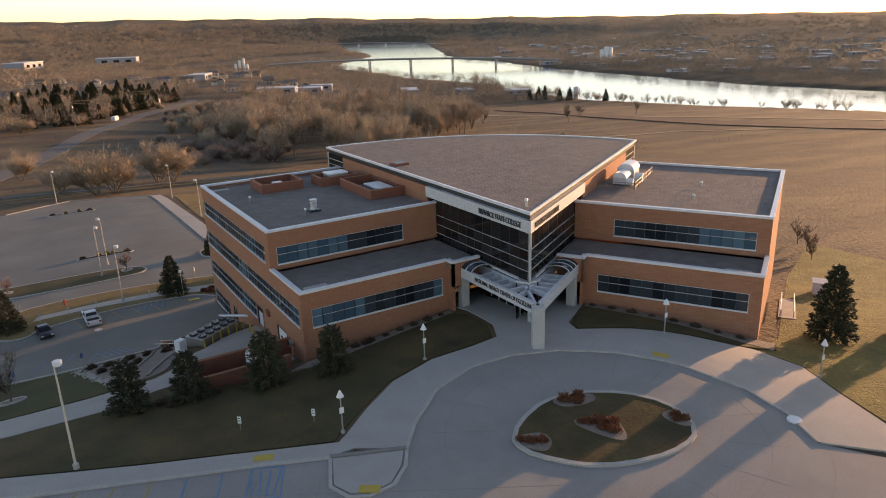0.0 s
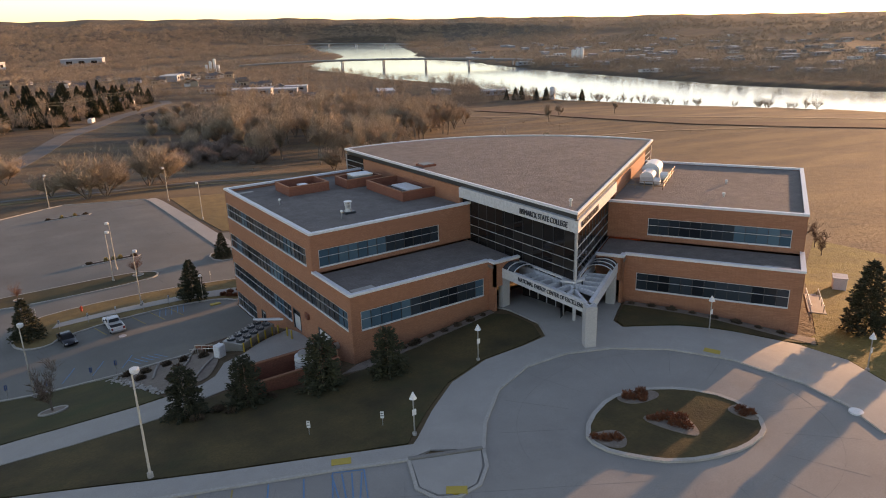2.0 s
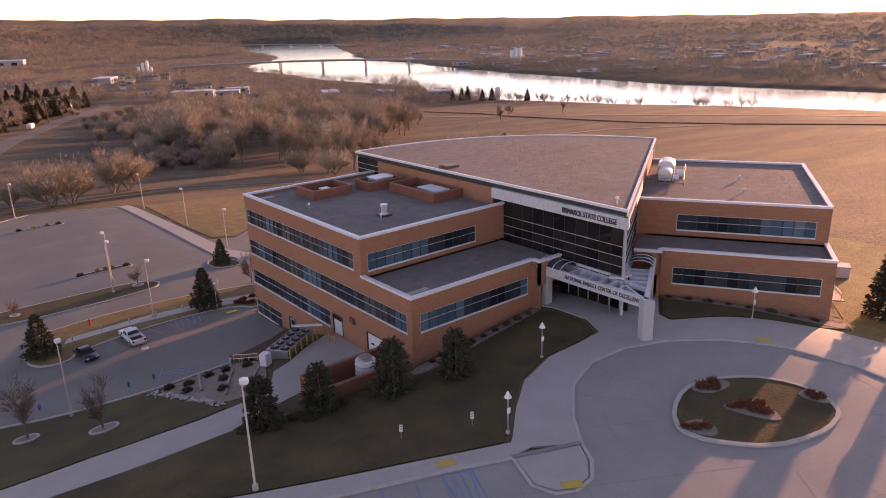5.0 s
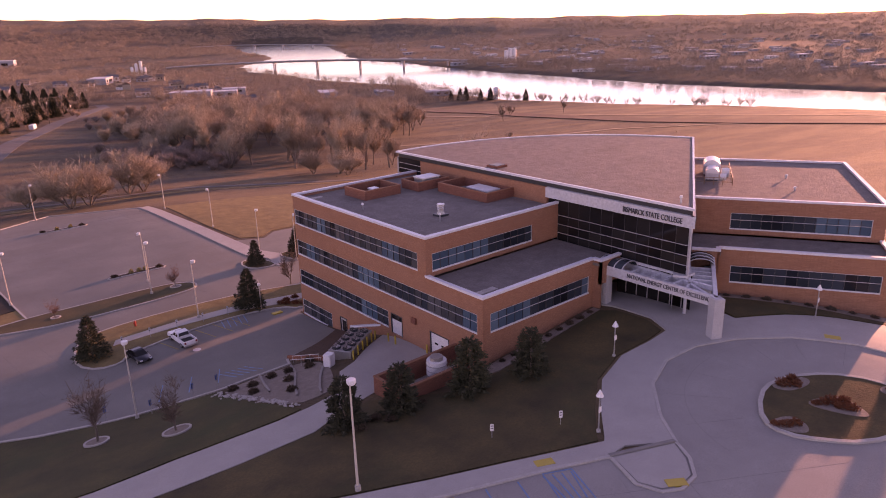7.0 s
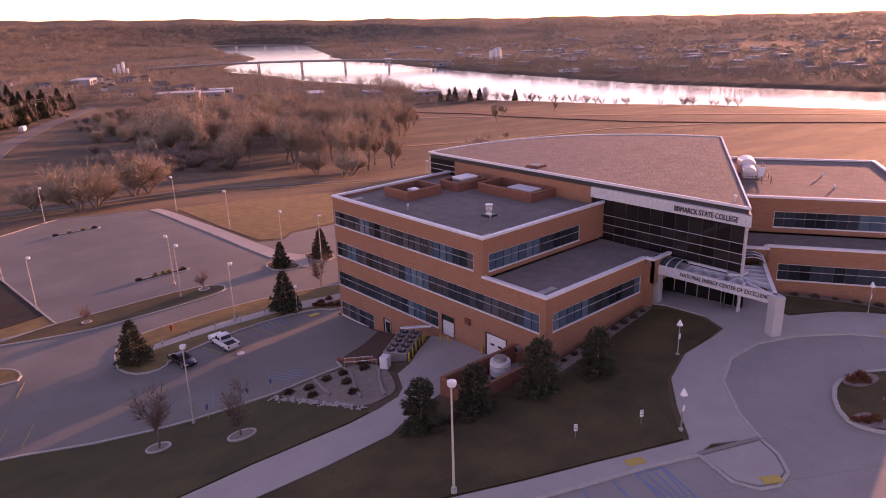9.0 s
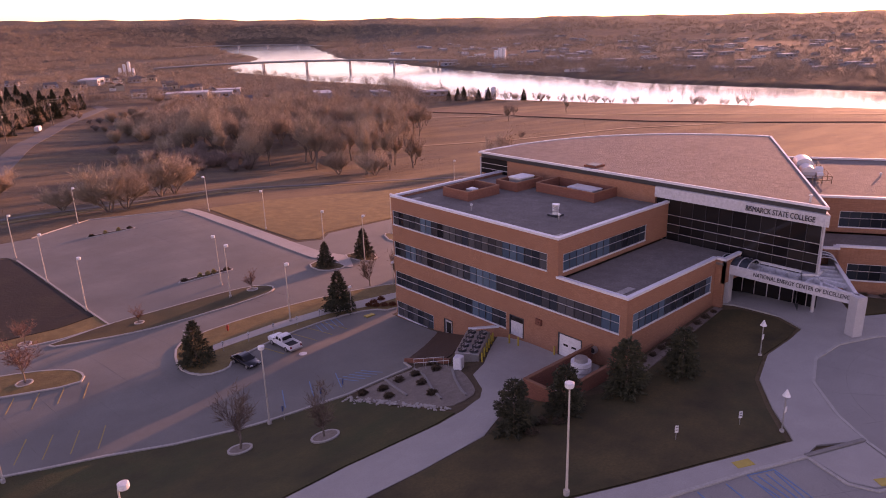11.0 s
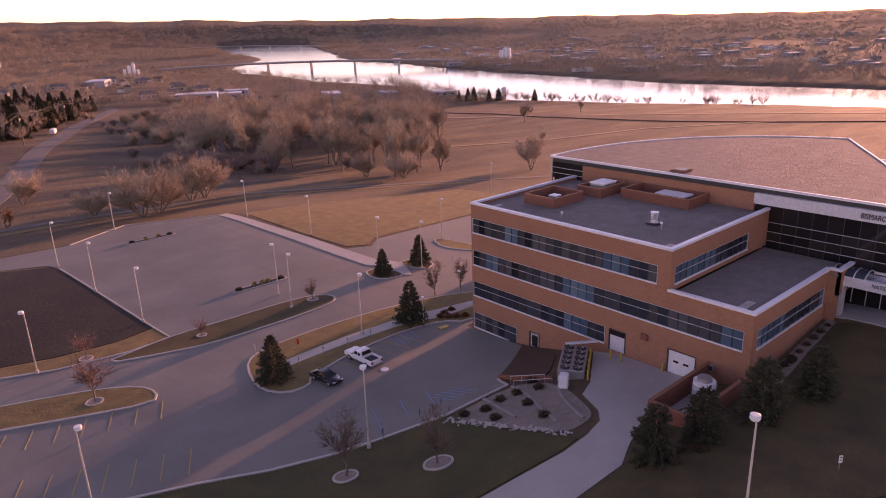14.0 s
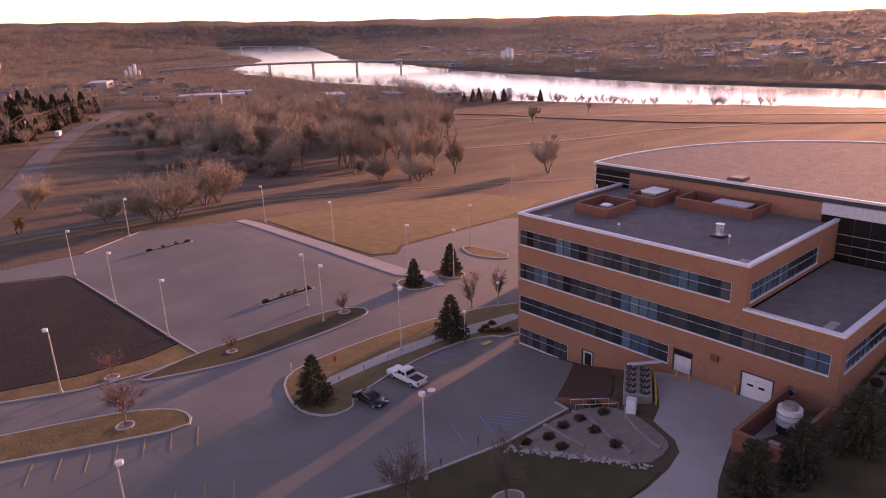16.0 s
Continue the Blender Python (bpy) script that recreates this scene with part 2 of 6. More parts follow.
def slab(bm, pts, z0, z1):
    """An upright prism over a plan polygon."""
    lo, hi = [bm.verts.new((x, y, z0)) for x, y in pts], [bm.verts.new((x, y, z1)) for x, y in pts]
    bm.faces.new(lo[::-1])
    bm.faces.new(hi)
    for i in range(len(pts)):
        j = (i + 1) % len(pts)
        bm.faces.new((lo[i], lo[j], hi[j], hi[i]))


def tube(bm, a, b, r0, r1=None, n=8, caps=True):
    a, b = Vector(a), Vector(b)
    r1 = r0 if r1 is None else r1
    q = (b - a).to_track_quat("Z", "Y")
    rings = [[bm.verts.new(p + q @ Vector((r * math.cos(k * math.tau / n), r * math.sin(k * math.tau / n), 0))) for k in range(n)] for p, r in ((a, r0), (b, r1))]
    for k in range(n):
        j = (k + 1) % n
        bm.faces.new((rings[0][k], rings[0][j], rings[1][j], rings[1][k]))
    if caps:
        bm.faces.new(rings[0][::-1])
        bm.faces.new(rings[1])


def ball(bm, c, r, seg=8, rings=6, sq=(1, 1, 1)):
    bmesh.ops.create_uvsphere(bm, u_segments=seg, v_segments=rings, radius=r, matrix=Matrix.Translation(c) @ Matrix.Diagonal((*sq, 1)))


def thing(name, at=(0, 0, 0), label="", category="", group="", kind="", rz=0.0):
    ob = new(name)
    ob.matrix_basis = pose(*at, 0, 0, rz)
    return tagged(ob, label, category, group, kind)


def round_poly(pts, cut=0.3, times=2):
    """Rounds the corners of a plan polygon."""
    for _ in range(times):
        out = []
        for i, p in enumerate(pts):
            q = pts[(i + 1) % len(pts)]
            out += [(p[0] + (q[0] - p[0]) * cut, p[1] + (q[1] - p[1]) * cut), (p[0] + (q[0] - p[0]) * (1 - cut), p[1] + (q[1] - p[1]) * (1 - cut))]
        pts = out
    return pts
from mathutils.geometry import delaunay_2d_cdt

# ground heights: a smooth sheet through spot heights, falling to the river plain
SPOTS = [(17, 41, -.15), (32, 41, -.15), (43, 32, -.1), (56, 46, -.05), (44, 53, 0), (47, 69, -.6), (33, 67, -1.3), (23, 67, -2.1),
         (21, 75, -4), (19, 84, -4.2), (19, 97, -7.9), (22, 110, -8.8), (5, 110, -8.5), (-5, 85, -5.9), (6, 76, -3.3), (-7, 94, -8),
         (-18, 124, -9.6), (-8, 145, -10.6), (18, 138, -10), (36, 176, -11.3), (8, 224, -12.8), (30, 209, -11.8), (-13, 197, -11.4),
         (66, 42, -1.9), (58, 58, -.7), (100, 58, -7), (60, 120, -11), (0, 0, 0), (60, 10, 0), (-40, 90, -9)]
FAR = [(24, 250, -15.5), (109, 318, -26), (33, 422, -17), (138, 635, -23), (-0.5, 57.5, -0.5), (-28, 69.5, -1.2)]
SPOT = np.array(SPOTS + FAR + [(250, 200, -26), (300, 480, -40), (-150, 300, -12), (0, 800, -27)], float)


def _kernel(p):
    return np.sqrt(((p[:, None, :2] - SPOT[None, :, :2]) ** 2).sum(-1) + 16.0)


WEIGHT = np.linalg.solve(_kernel(SPOT) + 0.3 * np.eye(len(SPOT)), SPOT[:, 2] + 12.0)


def smooth(a, b, v):
    s = np.clip((v - a) / (b - a), 0, 1)
    return s * s * (3 - 2 * s)


def land(x, y):
    """Height of the land without the river's bed."""
    p = np.stack([np.ravel(x), np.ravel(y)], -1).astype(float)
    z = np.concatenate([_kernel(q) @ WEIGHT for q in np.array_split(p, max(1, len(p) // 20000))]) - 12.0
    d = np.hypot(p[:, 0] - 40, p[:, 1] - 100)
    far = smooth(420, 700, d)
    # the plain, a little higher towards the town in the north-west
    az = np.degrees(np.arctan2(p[:, 0], p[:, 1]))
    plain = -49.0 + 20 * (1 - smooth(14, 27, az)) * (1 - smooth(900, 1500, d))
    # a gently rising plain up to the skyline
    sky_z = np.interp(az, (0, 10, 16, 24, 32.5, 36.5, 37, 37.5, 44, 50, 64), (112, 106, 95, 84, 60, 58, 64, 57, 44, 40, 20)) + 3 * np.sin(az * .9) + 2 * np.sin(az * 2.3 + 1)
    rough = 2.5 * np.sin(p[:, 0] / 190 + np.sin(p[:, 1] / 260)) * np.sin(p[:, 1] / 210)
    ramp_up = np.clip((d - 2300) / 2390, 0, 1)
    ridge = (sky_z + 49) * ramp_up + rough * smooth(2300, 3000, d)
    return np.clip(z, -52, 3) * (1 - far) + (plain + ridge) * far


# the river: plan points of its middle line, with half its width
RIVER = np.array([(850, -300, 90), (800, 0, 90), (760, 200, 90), (738, 314, 90), (723, 400, 97), (685, 500, 115), (679, 600, 130), (690, 700, 131), (712, 800, 124), (719, 900, 128),
                  (727, 1060, 143), (755, 1180, 158), (790, 1340, 172), (812, 1490, 150), (880, 1620, 128), (985, 1780, 108), (1095, 1985, 116), (1250, 2385, 150), (1420, 2770, 185), (1590, 3110, 190)], float)
WATER_Z = -52.0


def shore(x, y):
    """Metres from the river's bank, negative on the water."""
    p = np.stack([np.ravel(x), np.ravel(y)], -1).astype(float)
    best = np.full(len(p), 1e9)
    for a, b in zip(RIVER[:-1], RIVER[1:]):
        ab = b[:2] - a[:2]
        s = np.clip(((p - a[:2]) @ ab) / (ab @ ab), 0, 1)
        d = np.hypot(*(p - a[:2] - s[:, None] * ab).T) - (a[2] + s * (b[2] - a[2]))
        best = np.minimum(best, d)
    wob = 9 * np.sin(p[:, 0] * .021 + 1.3) * np.sin(p[:, 1] * .017) + 5 * np.sin(p[:, 0] * .06 + p[:, 1] * .05)
    return best + wob * smooth(150, 600, p[:, 1])


def height(x, y):
    z = np.maximum(land(x, y), -50.5)
    d = shore(x, y)
    x, y = np.ravel(x), np.ravel(y)
    broad = smooth(20, 1300, d) + 1 - smooth(1500, 2000, np.hypot(x, y)) + np.clip((np.hypot(x, y) - 3250) / 1440, 0, 1)
    z = -50.0 + (z + 50.0) * np.clip(broad, 0, 1)
    bank = WATER_Z + np.clip(d * 0.12, -4, 60)
    return np.where(d < 40, np.minimum(z, bank), z)


def zat(x, y):
    return float(height([x], [y])[0])


def steps(marks):
    out = [marks[0][0]]
    for (a, _), (b, s) in zip(marks, marks[1:]):
        k = max(1, round((b - a) / s))
        out += [a + (b - a) * (i + 1) / k for i in range(k)]
    return np.array(out)


def grid_mesh(name, xs, ys, zf):
    gx, gy = np.meshgrid(xs, ys)
    v = np.stack([gx.ravel(), gy.ravel(), zf(gx, gy)], -1)
    nx, ny = len(xs), len(ys)
    i = (np.arange(ny - 1)[:, None] * nx + np.arange(nx - 1)).ravel()
    f = np.stack([i, i + 1, i + nx + 1, i + nx], -1)
    me = bpy.data.meshes.new(name)
    me.from_pydata(v.tolist(), [], f.tolist())
    return me


gxs = steps([(-1400, 0), (-300, 60), (-100, 12), (-60, 4), (120, 2), (250, 5), (900, 13), (1500, 22), (2600, 40), (4700, 70)])
gys = steps([(-400, 0), (-40, 30), (0, 5), (250, 2), (420, 5), (1300, 13), (2200, 22), (3200, 40), (4850, 70)])
ground = from_mesh("ground", grid_mesh("ground", gxs, gys, height), PRAIRIE, smooth_shade=True)
tagged(ground, "rolling dry autumn prairie and lawn around the college", "ground", kind="structure")
wbmesh = bmesh.new()
wbmesh.faces.new([wbmesh.verts.new(c) for c in ((-200, -400, WATER_Z), (4700, -400, WATER_Z), (4700, 4850, WATER_Z), (-200, 4850, WATER_Z))])
tagged(part("water", wbmesh, WATER), "wide calm river mirroring the pale evening sky", "river", kind="structure")


def inside(p, poly):
    """Whether plan points lie in a polygon."""
    x, y = p[:, 0], p[:, 1]
    c = np.zeros(len(p), bool)
    for (x0, y0), (x1, y1) in zip(poly, poly[1:] + poly[:1]):
        c ^= ((y0 > y) != (y1 > y)) & (x < (x1 - x0) * (y - y0) / (y1 - y0 + 1e-12) + x0)
    return c


def draped(name, poly, material, lift, label="", category="", kind="structure", parent=None, step=2.0, skirt=0.25):
    """A sheet laid over the ground inside a plan polygon, with a short skirt round its edge."""
    edge = []
    for (x0, y0), (x1, y1) in zip(poly, poly[1:] + poly[:1]):
        k = max(1, int(math.hypot(x1 - x0, y1 - y0) / step))
        edge += [(x0 + (x1 - x0) * i / k, y0 + (y1 - y0) * i / k) for i in range(k)]
    lo, hi = np.min(edge, 0), np.max(edge, 0)
    gx, gy = np.meshgrid(np.arange(lo[0] + step / 2, hi[0], step), np.arange(lo[1] + step / 2, hi[1], step))
    g = np.stack([gx.ravel(), gy.ravel()], -1)
    g = g[inside(g, edge)]
    pts = [Vector(e) for e in edge] + [Vector(q) for q in g]
    n = len(edge)
    vs, _, fs, *_ = delaunay_2d_cdt(pts, [(i, (i + 1) % n) for i in range(n)], [], 1, 1e-4)
    a = np.array([tuple(v) for v in vs])
    z = height(a[:, 0], a[:, 1]) + lift
    verts = [(float(p[0]), float(p[1]), float(h)) for p, h in zip(a, z)]
    faces = [tuple(f) for f in fs]
    m = len(verts)
    verts += [(v[0], v[1], v[2] - skirt) for v in verts[:n]]
    faces += [(i, (i + 1) % n, m + (i + 1) % n, m + i) for i in range(n)]
    me = bpy.data.meshes.new(name)
    me.from_pydata(verts, [], faces)
    bm = bmesh.new()
    bm.from_mesh(me)
    bmesh.ops.recalc_face_normals(bm, faces=bm.faces)
    up = sum(f.normal.z for f in bm.faces)
    if up < 0:
        bmesh.ops.reverse_faces(bm, faces=bm.faces)
    bm.to_mesh(me)
    bm.free()
    ob = from_mesh(name, me, material, parent)
    if label:
        tagged(ob, label, category, kind=kind)
    return ob


def ribbon(bm, line, width, lift, tall, closed=False, step=1.5):
    """A raised strip (kerb, joint, painted line) along a plan line, following the ground."""
    pts = []
    seq = line + line[:1] if closed else line
    for (x0, y0), (x1, y1) in zip(seq, seq[1:]):
        k = max(1, int(math.hypot(x1 - x0, y1 - y0) / step))
        pts += [(x0 + (x1 - x0) * i / k, y0 + (y1 - y0) * i / k) for i in range(k)]
    if not closed:
        pts.append(seq[-1])
    n = len(pts)
    hs = height([p[0] for p in pts], [p[1] for p in pts])
    rows = []
    for i, (x, y) in enumerate(pts):
        a, b = (pts[i - 1] if closed or i else pts[0]), (pts[(i + 1) % n] if closed or i < n - 1 else pts[-1])
        dx, dy = b[0] - a[0], b[1] - a[1]
        d = math.hypot(dx, dy) or 1
        nx, ny = -dy / d * width / 2, dx / d * width / 2
        z = hs[i] + lift
        rows.append([bm.verts.new(c) for c in ((x + nx, y + ny, z - 0.15), (x + nx, y + ny, z + tall), (x - nx, y - ny, z + tall), (x - nx, y - ny, z - 0.15))])
    for i in range(n if closed else n - 1):
        a, b = rows[i], rows[(i + 1) % n]
        for k in range(3):
            bm.faces.new((a[k], a[k + 1], b[k + 1], b[k]))


def kerb(line, closed=False, name="kerb", label="pale concrete kerb", width=0.3, tall=0.15, material=None):
    bm = bmesh.new()
    ribbon(bm, line, width, 0.05, tall, closed)
    return tagged(part(name, bm, material or KERB), label, "kerb", kind="structure")


# ---- paving ----
OUTER = [(22.8, 44.3), (25.4, 47.5), (30, 51.4), (35.1, 53.2), (40, 52.8), (44.5, 50.6), (48.7, 46.7), (52.2, 41.2), (53.7, 34.9), (52.9, 30.3), (50.7, 26.1)]
drive = draped("drive", OUTER + [(60, 10), (50, -25), (-30, -20), (-45, 40), (-34, 69), (-13.5, 59.4), (-3.6, 54.9), (4, 52), (12.1, 49), (17.1, 46.8)], CONCRETE, 0.05,
               "grey concrete turning circle and drop-off drive", "driveway")
SIDE = [(19.4, 49.1), (22.9, 52.2), (27.4, 55.5), (32.9, 57.2), (38, 57), (41.3, 57.2), (43, 60.4), (43.2, 66), (42.4, 70.5), (52, 74), (60, 66), (57, 60.2), (50, 55.4), (49.4, 53.4),
        (54.6, 49.9), (59, 45.8), (63.5, 41), (63.9, 35.8), (61, 30.7), (56, 20)]
draped("pavement", SIDE + OUTER[::-1] + [(19.2, 47)], WALK, 0.17, "pale concrete walk round the entrance drive", "pavement")
draped("pavement", [(19.4, 49.1), (18.6, 48.5), (10.5, 52), (4.1, 54.6), (-1, 56.9), (-7.3, 60.2), (-34, 73.4), (-34, 69.1), (-13.5, 59.5), (-3.6, 55), (4, 52.1), (12.1, 49.1), (17.2, 46.9), (19.2, 46.9)], WALK, 0.17,
       "straight concrete sidewalk beside the parking row", "pavement")
kerb(OUTER, name="kerb")
kerb([(17.1, 46.8), (12.1, 49), (4, 52), (-3.6, 54.9), (-13.5, 59.4), (-34, 69)], name="kerb")
kerb([(17.1, 46.8), (15.6, 43.2), (16.2, 41.3), (17.6, 40.5), (19.7, 40.7), (21.6, 42.3), (22.8, 44.3)], name="kerb", tall=0.1)
draped("pavement", [(17.2, 46.6), (15.9, 43.2), (16.5, 41.6), (17.7, 40.8), (19.6, 41), (21.3, 42.5), (22.5, 44.3)], WALK, 0.14, "rounded concrete walk end with a ramp", "pavement")
bm = bmesh.new()
ribbon(bm, [(17.1, 46.9), (22.8, 44.45)], 0.35, 0.2, 0.06)
tagged(part("drain_channel", bm, JOINT), "dark trench drain across the walk", "drain", kind="structure")

ISLAND = [(31, 41), (34.9, 43.2), (38.3, 43.6), (41.9, 42), (44.7, 39), (45.5, 35.5), (44, 32.6), (41.5, 31.7), (37.9, 31.9), (33.8, 33.5), (31.6, 36.1), (30.3, 38.7)]
ISLAND_R = round_poly(ISLAND, 0.28, 1)
draped("lawn", ISLAND_R, LAWN, 0.2, "dormant oval lawn in the turning circle", "lawn", step=1.2)
kerb(ISLAND_R, True, width=0.4, tall=0.2, label="concrete kerb ring round the oval island")
for bed in ([(31, 40.6), (33.4, 39.8), (33.2, 38.2), (31.8, 37.2), (30.7, 38.6)], [(37, 43.2), (38.6, 43.4), (41, 42.1), (40.7, 40.9), (38.8, 41), (37.3, 41.7)],
            [(36, 39.8), (38.3, 39.2), (40, 38), (38.4, 34.6), (37.2, 35.6)], [(43.2, 36.2), (45.2, 36), (45, 34.2), (44.2, 33.2), (43.4, 34)]):
    draped("gravel_bed", round_poly(bed, 0.25, 2), GRAVEL, 0.25, "pale gravel planting bed in the oval lawn", "gravel bed", step=0.8)

LOT = [(-75, 168), (-33, 147.7), (-25, 144), (-16, 142.4), (-9.2, 143), (-11.9, 195.2), (-13, 200), (-24, 206), (-60, 214), (-60, 224), (-20, 215.5), (-5, 214.8), (11.2, 226.4), (22.3, 219.6), (33, 213.5),
       (33.5, 163), (41.5, 160), (45.9, 164), (83.7, 169), (110, 150), (95, 120), (23.2, 110.5), (22.8, 98), (12.1, 93.5), (11.1, 90.9), (2.5, 91.9), (-1.5, 93.4), (-5.4, 94.8),
       (-10.5, 96.5), (-16, 98.8), (-22, 102.6), (-45, 115), (-80, 133)]
draped("road", LOT, LOT_PAVE, 0.05, "worn concrete parking lots and the access road", "parking lot", step=3)
kerb([(-75, 168), (-33, 147.7), (-25, 144), (-16, 142.4), (-9.2, 143), (-11.9, 195.2)])
kerb([(12.1, 93.5), (11.1, 90.9), (2.5, 91.9), (-1.5, 93.4), (-5.4, 94.8), (-10.5, 96.5), (-16, 98.8), (-22, 102.6), (-45, 115), (-80, 133)])
kerb([(-5, 214.8), (11.2, 226.4), (22.3, 219.6), (33, 213.5)])
draped("pavement", [(31.1, 214.6), (34, 215.4), (36, 151), (38.5, 145), (34.5, 137.5), (33.4, 138), (34.6, 144), (32.2, 149)], WALK, 0.17, "narrow concrete walk beside the parking lot", "pavement")
# one patch, much darker than the prairie around it
draped("field", [(-24, 204.6), (-12.8, 198), (-9.8, 149.4), (-15.4, 147.9), (-24, 148.9), (-33, 151.9), (-60, 164), (-60, 212)], DARK_FIELD, 0.12, "dark field beside the parking lot", "field")
draped("verge", [(-9.6, 149), (-9.3, 143.4), (-16, 142.8), (-25, 144.4), (-33, 148.1), (-60, 161), (-60, 163.6), (-33, 151.6), (-24, 148.6), (-15.6, 147.6)], DRY_LAWN, 0.14, "golden dry verge between the dark field and the road", "lawn")
STRIP = [(-5.4, 124.8), (-2, 126.8), (7.8, 127.2), (22, 126), (34.4, 122.5), (44, 114), (40, 110.5), (24, 111.8), (22.5, 114.7), (16.5, 116.3), (7, 115.6), (-2, 113.6), (-3.4, 111.6), (-6.4, 112.2), (-8, 115.5), (-7.4, 120)]
ISLES = {"dry grass strip between the road and the parking": (STRIP, DRY_LAWN),
         "dry grass strip dividing lot and road": ([(-8.8, 143.4), (0.2, 142.6), (8.5, 142.2), (14.8, 141.3), (17.5, 138.6), (16.6, 136), (14, 135), (8, 134.5), (0, 134.8), (-6, 135.4), (-12, 137.4), (-20, 140.9), (-14, 142.2)], LAWN),
         "long dry grass parking island": ([(-60, 149), (-34.6, 138.1), (-28.7, 135.8), (-22.8, 132.8), (-18.6, 129.1), (-17.6, 125.5), (-19, 123), (-27.5, 127.4), (-35.7, 131.6), (-60, 143)], DRY_LAWN),
         "small planted island at the lot corner": ([(28.6, 144.6), (31.5, 146), (34, 142), (33.4, 138), (28.4, 139)], LAWN),
         "small planted island beside the junction": ([(37, 145.6), (42, 146), (43, 140.5), (38.4, 138)], LAWN),
         "narrow grass island in the rear lot": ([(54.8, 155), (57, 154), (58.5, 144.3), (55.3, 141.2), (51.8, 148.2)], DRY_LAWN)}
for text, (poly, mat) in ISLES.items():
    poly = round_poly(poly, 0.25, 1)
    draped("grass_island", poly, mat, 0.19, text, "lawn")
    kerb(poly, True, tall=0.16)
draped("field", [(37, 212), (60, 215), (110, 205), (112, 180), (83.7, 170), (45.9, 165.3), (41.6, 161.5), (37.3, 163.5), (36.4, 180)], DRY_LAWN, 0.08, "golden dry grass field behind the lots", "field")
draped("pavement", [(-2.5, 118.6), (6.5, 118.6), (16.6, 118.2), (23, 116), (31.3, 115.8), (31.5, 117.9), (18.3, 120.6), (8.1, 121), (-1.6, 120.6)], WALK, 0.23, "narrow concrete walk through the grass strip", "pavement")
SERVICE = [(-45, 78), (-24, 76.4), (-15.4, 75.6), (-8.4, 76), (-3.5, 75.6), (1.7, 75), (5.3, 75.2), (8.5, 76), (10.4, 77.6), (12.5, 81.2), (15.2, 82.2), (19, 84.8), (23.6, 88), (23.6, 73.6), (18, 74.4), (11.5, 72.9), (6, 71), (2.5, 69.4), (-5, 69.3), (-13, 69.6), (-24, 70.5), (-45, 72.5)]
draped("road", SERVICE, WALK, 0.06, "pale concrete service drive to the garage door", "driveway", step=1.5)
GARDEN = [(1.4, 91.2), (11, 90.3), (13, 87.4), (12.8, 84.4), (12, 82), (10, 78.2), (8.3, 76.9), (4.6, 77), (2.8, 83.7)]
draped("rock_garden", round_poly(GARDEN, 0.25, 1), GRAVEL, 0.1, "rocky gravel garden on the slope below the chillers", "rock garden", step=1.2)
draped("mulch_bed", [(12.4, 93.8), (13.6, 88), (16, 88.6), (21, 91.8), (23.1, 94), (23.1, 99.4)], MULCH, 0.12, "brown mulched bank beside the chillers", "mulch bed", step=1.2)
draped("gravel_bed", [(23.4, 67.9), (41.8, 67.9), (41.6, 66.8), (33, 66.4), (23, 65.6), (20.8, 66.6)], GRAVEL, 0.1, "stone planting bed along the brick wall", "gravel bed", step=1.2)
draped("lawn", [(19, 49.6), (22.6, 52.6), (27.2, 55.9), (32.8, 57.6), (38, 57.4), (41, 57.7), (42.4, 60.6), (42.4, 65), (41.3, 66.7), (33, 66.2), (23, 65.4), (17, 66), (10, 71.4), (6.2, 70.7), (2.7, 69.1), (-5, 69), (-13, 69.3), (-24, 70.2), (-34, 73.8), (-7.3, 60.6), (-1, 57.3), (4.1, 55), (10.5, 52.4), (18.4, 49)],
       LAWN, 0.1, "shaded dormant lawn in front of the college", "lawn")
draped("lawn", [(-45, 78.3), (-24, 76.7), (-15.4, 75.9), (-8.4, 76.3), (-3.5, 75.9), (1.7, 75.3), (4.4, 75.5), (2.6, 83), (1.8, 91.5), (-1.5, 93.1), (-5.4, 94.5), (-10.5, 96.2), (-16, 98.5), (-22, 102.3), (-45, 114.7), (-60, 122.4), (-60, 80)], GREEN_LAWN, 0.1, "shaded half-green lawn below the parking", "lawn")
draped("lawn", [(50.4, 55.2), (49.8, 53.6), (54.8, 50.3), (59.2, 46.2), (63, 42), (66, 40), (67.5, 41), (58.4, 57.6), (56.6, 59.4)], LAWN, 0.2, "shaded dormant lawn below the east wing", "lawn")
draped("lawn", [(64, 41), (64.4, 36), (61.4, 30.6), (56.6, 20), (70, 5), (120, 20), (130, 75), (101, 61), (70, 42.4)], SUNLIT_LAWN, 0.05, "sunlit dry lawn east of the college", "lawn", step=4)

# paving joints, painted stalls and ramps
bm = bmesh.new()
for rad in (4.3, 8.6):
    ring = [(38 + (9.6 + rad) * math.cos(a) * 0.98, 37.5 + (8.6 + rad) * math.sin(a)) for a in np.linspace(-2.4, 2.9, 46)]
    ribbon(bm, ring, 0.03, 0.051, 0.004)
for k in range(14):
    a = -2.3 + k * 0.375
    ribbon(bm, [(38 + r * math.cos(a), 37.5 + r * math.sin(a)) for r in (9, 14.8)], 0.04, 0.051, 0.004)
for k in range(9):
    ribbon(bm, [(-14 + 4.2 * k, 62.5 - 2.55 * k), (-26 + 4.2 * k, 42 - 2.55 * k)], 0.04, 0.051, 0.004)
for k in range(5):
    ribbon(bm, [(-16 - 3 * k, 61.5 - 5 * k), (30 - 3 * k, 33.5 - 5 * k)], 0.04, 0.051, 0.004)
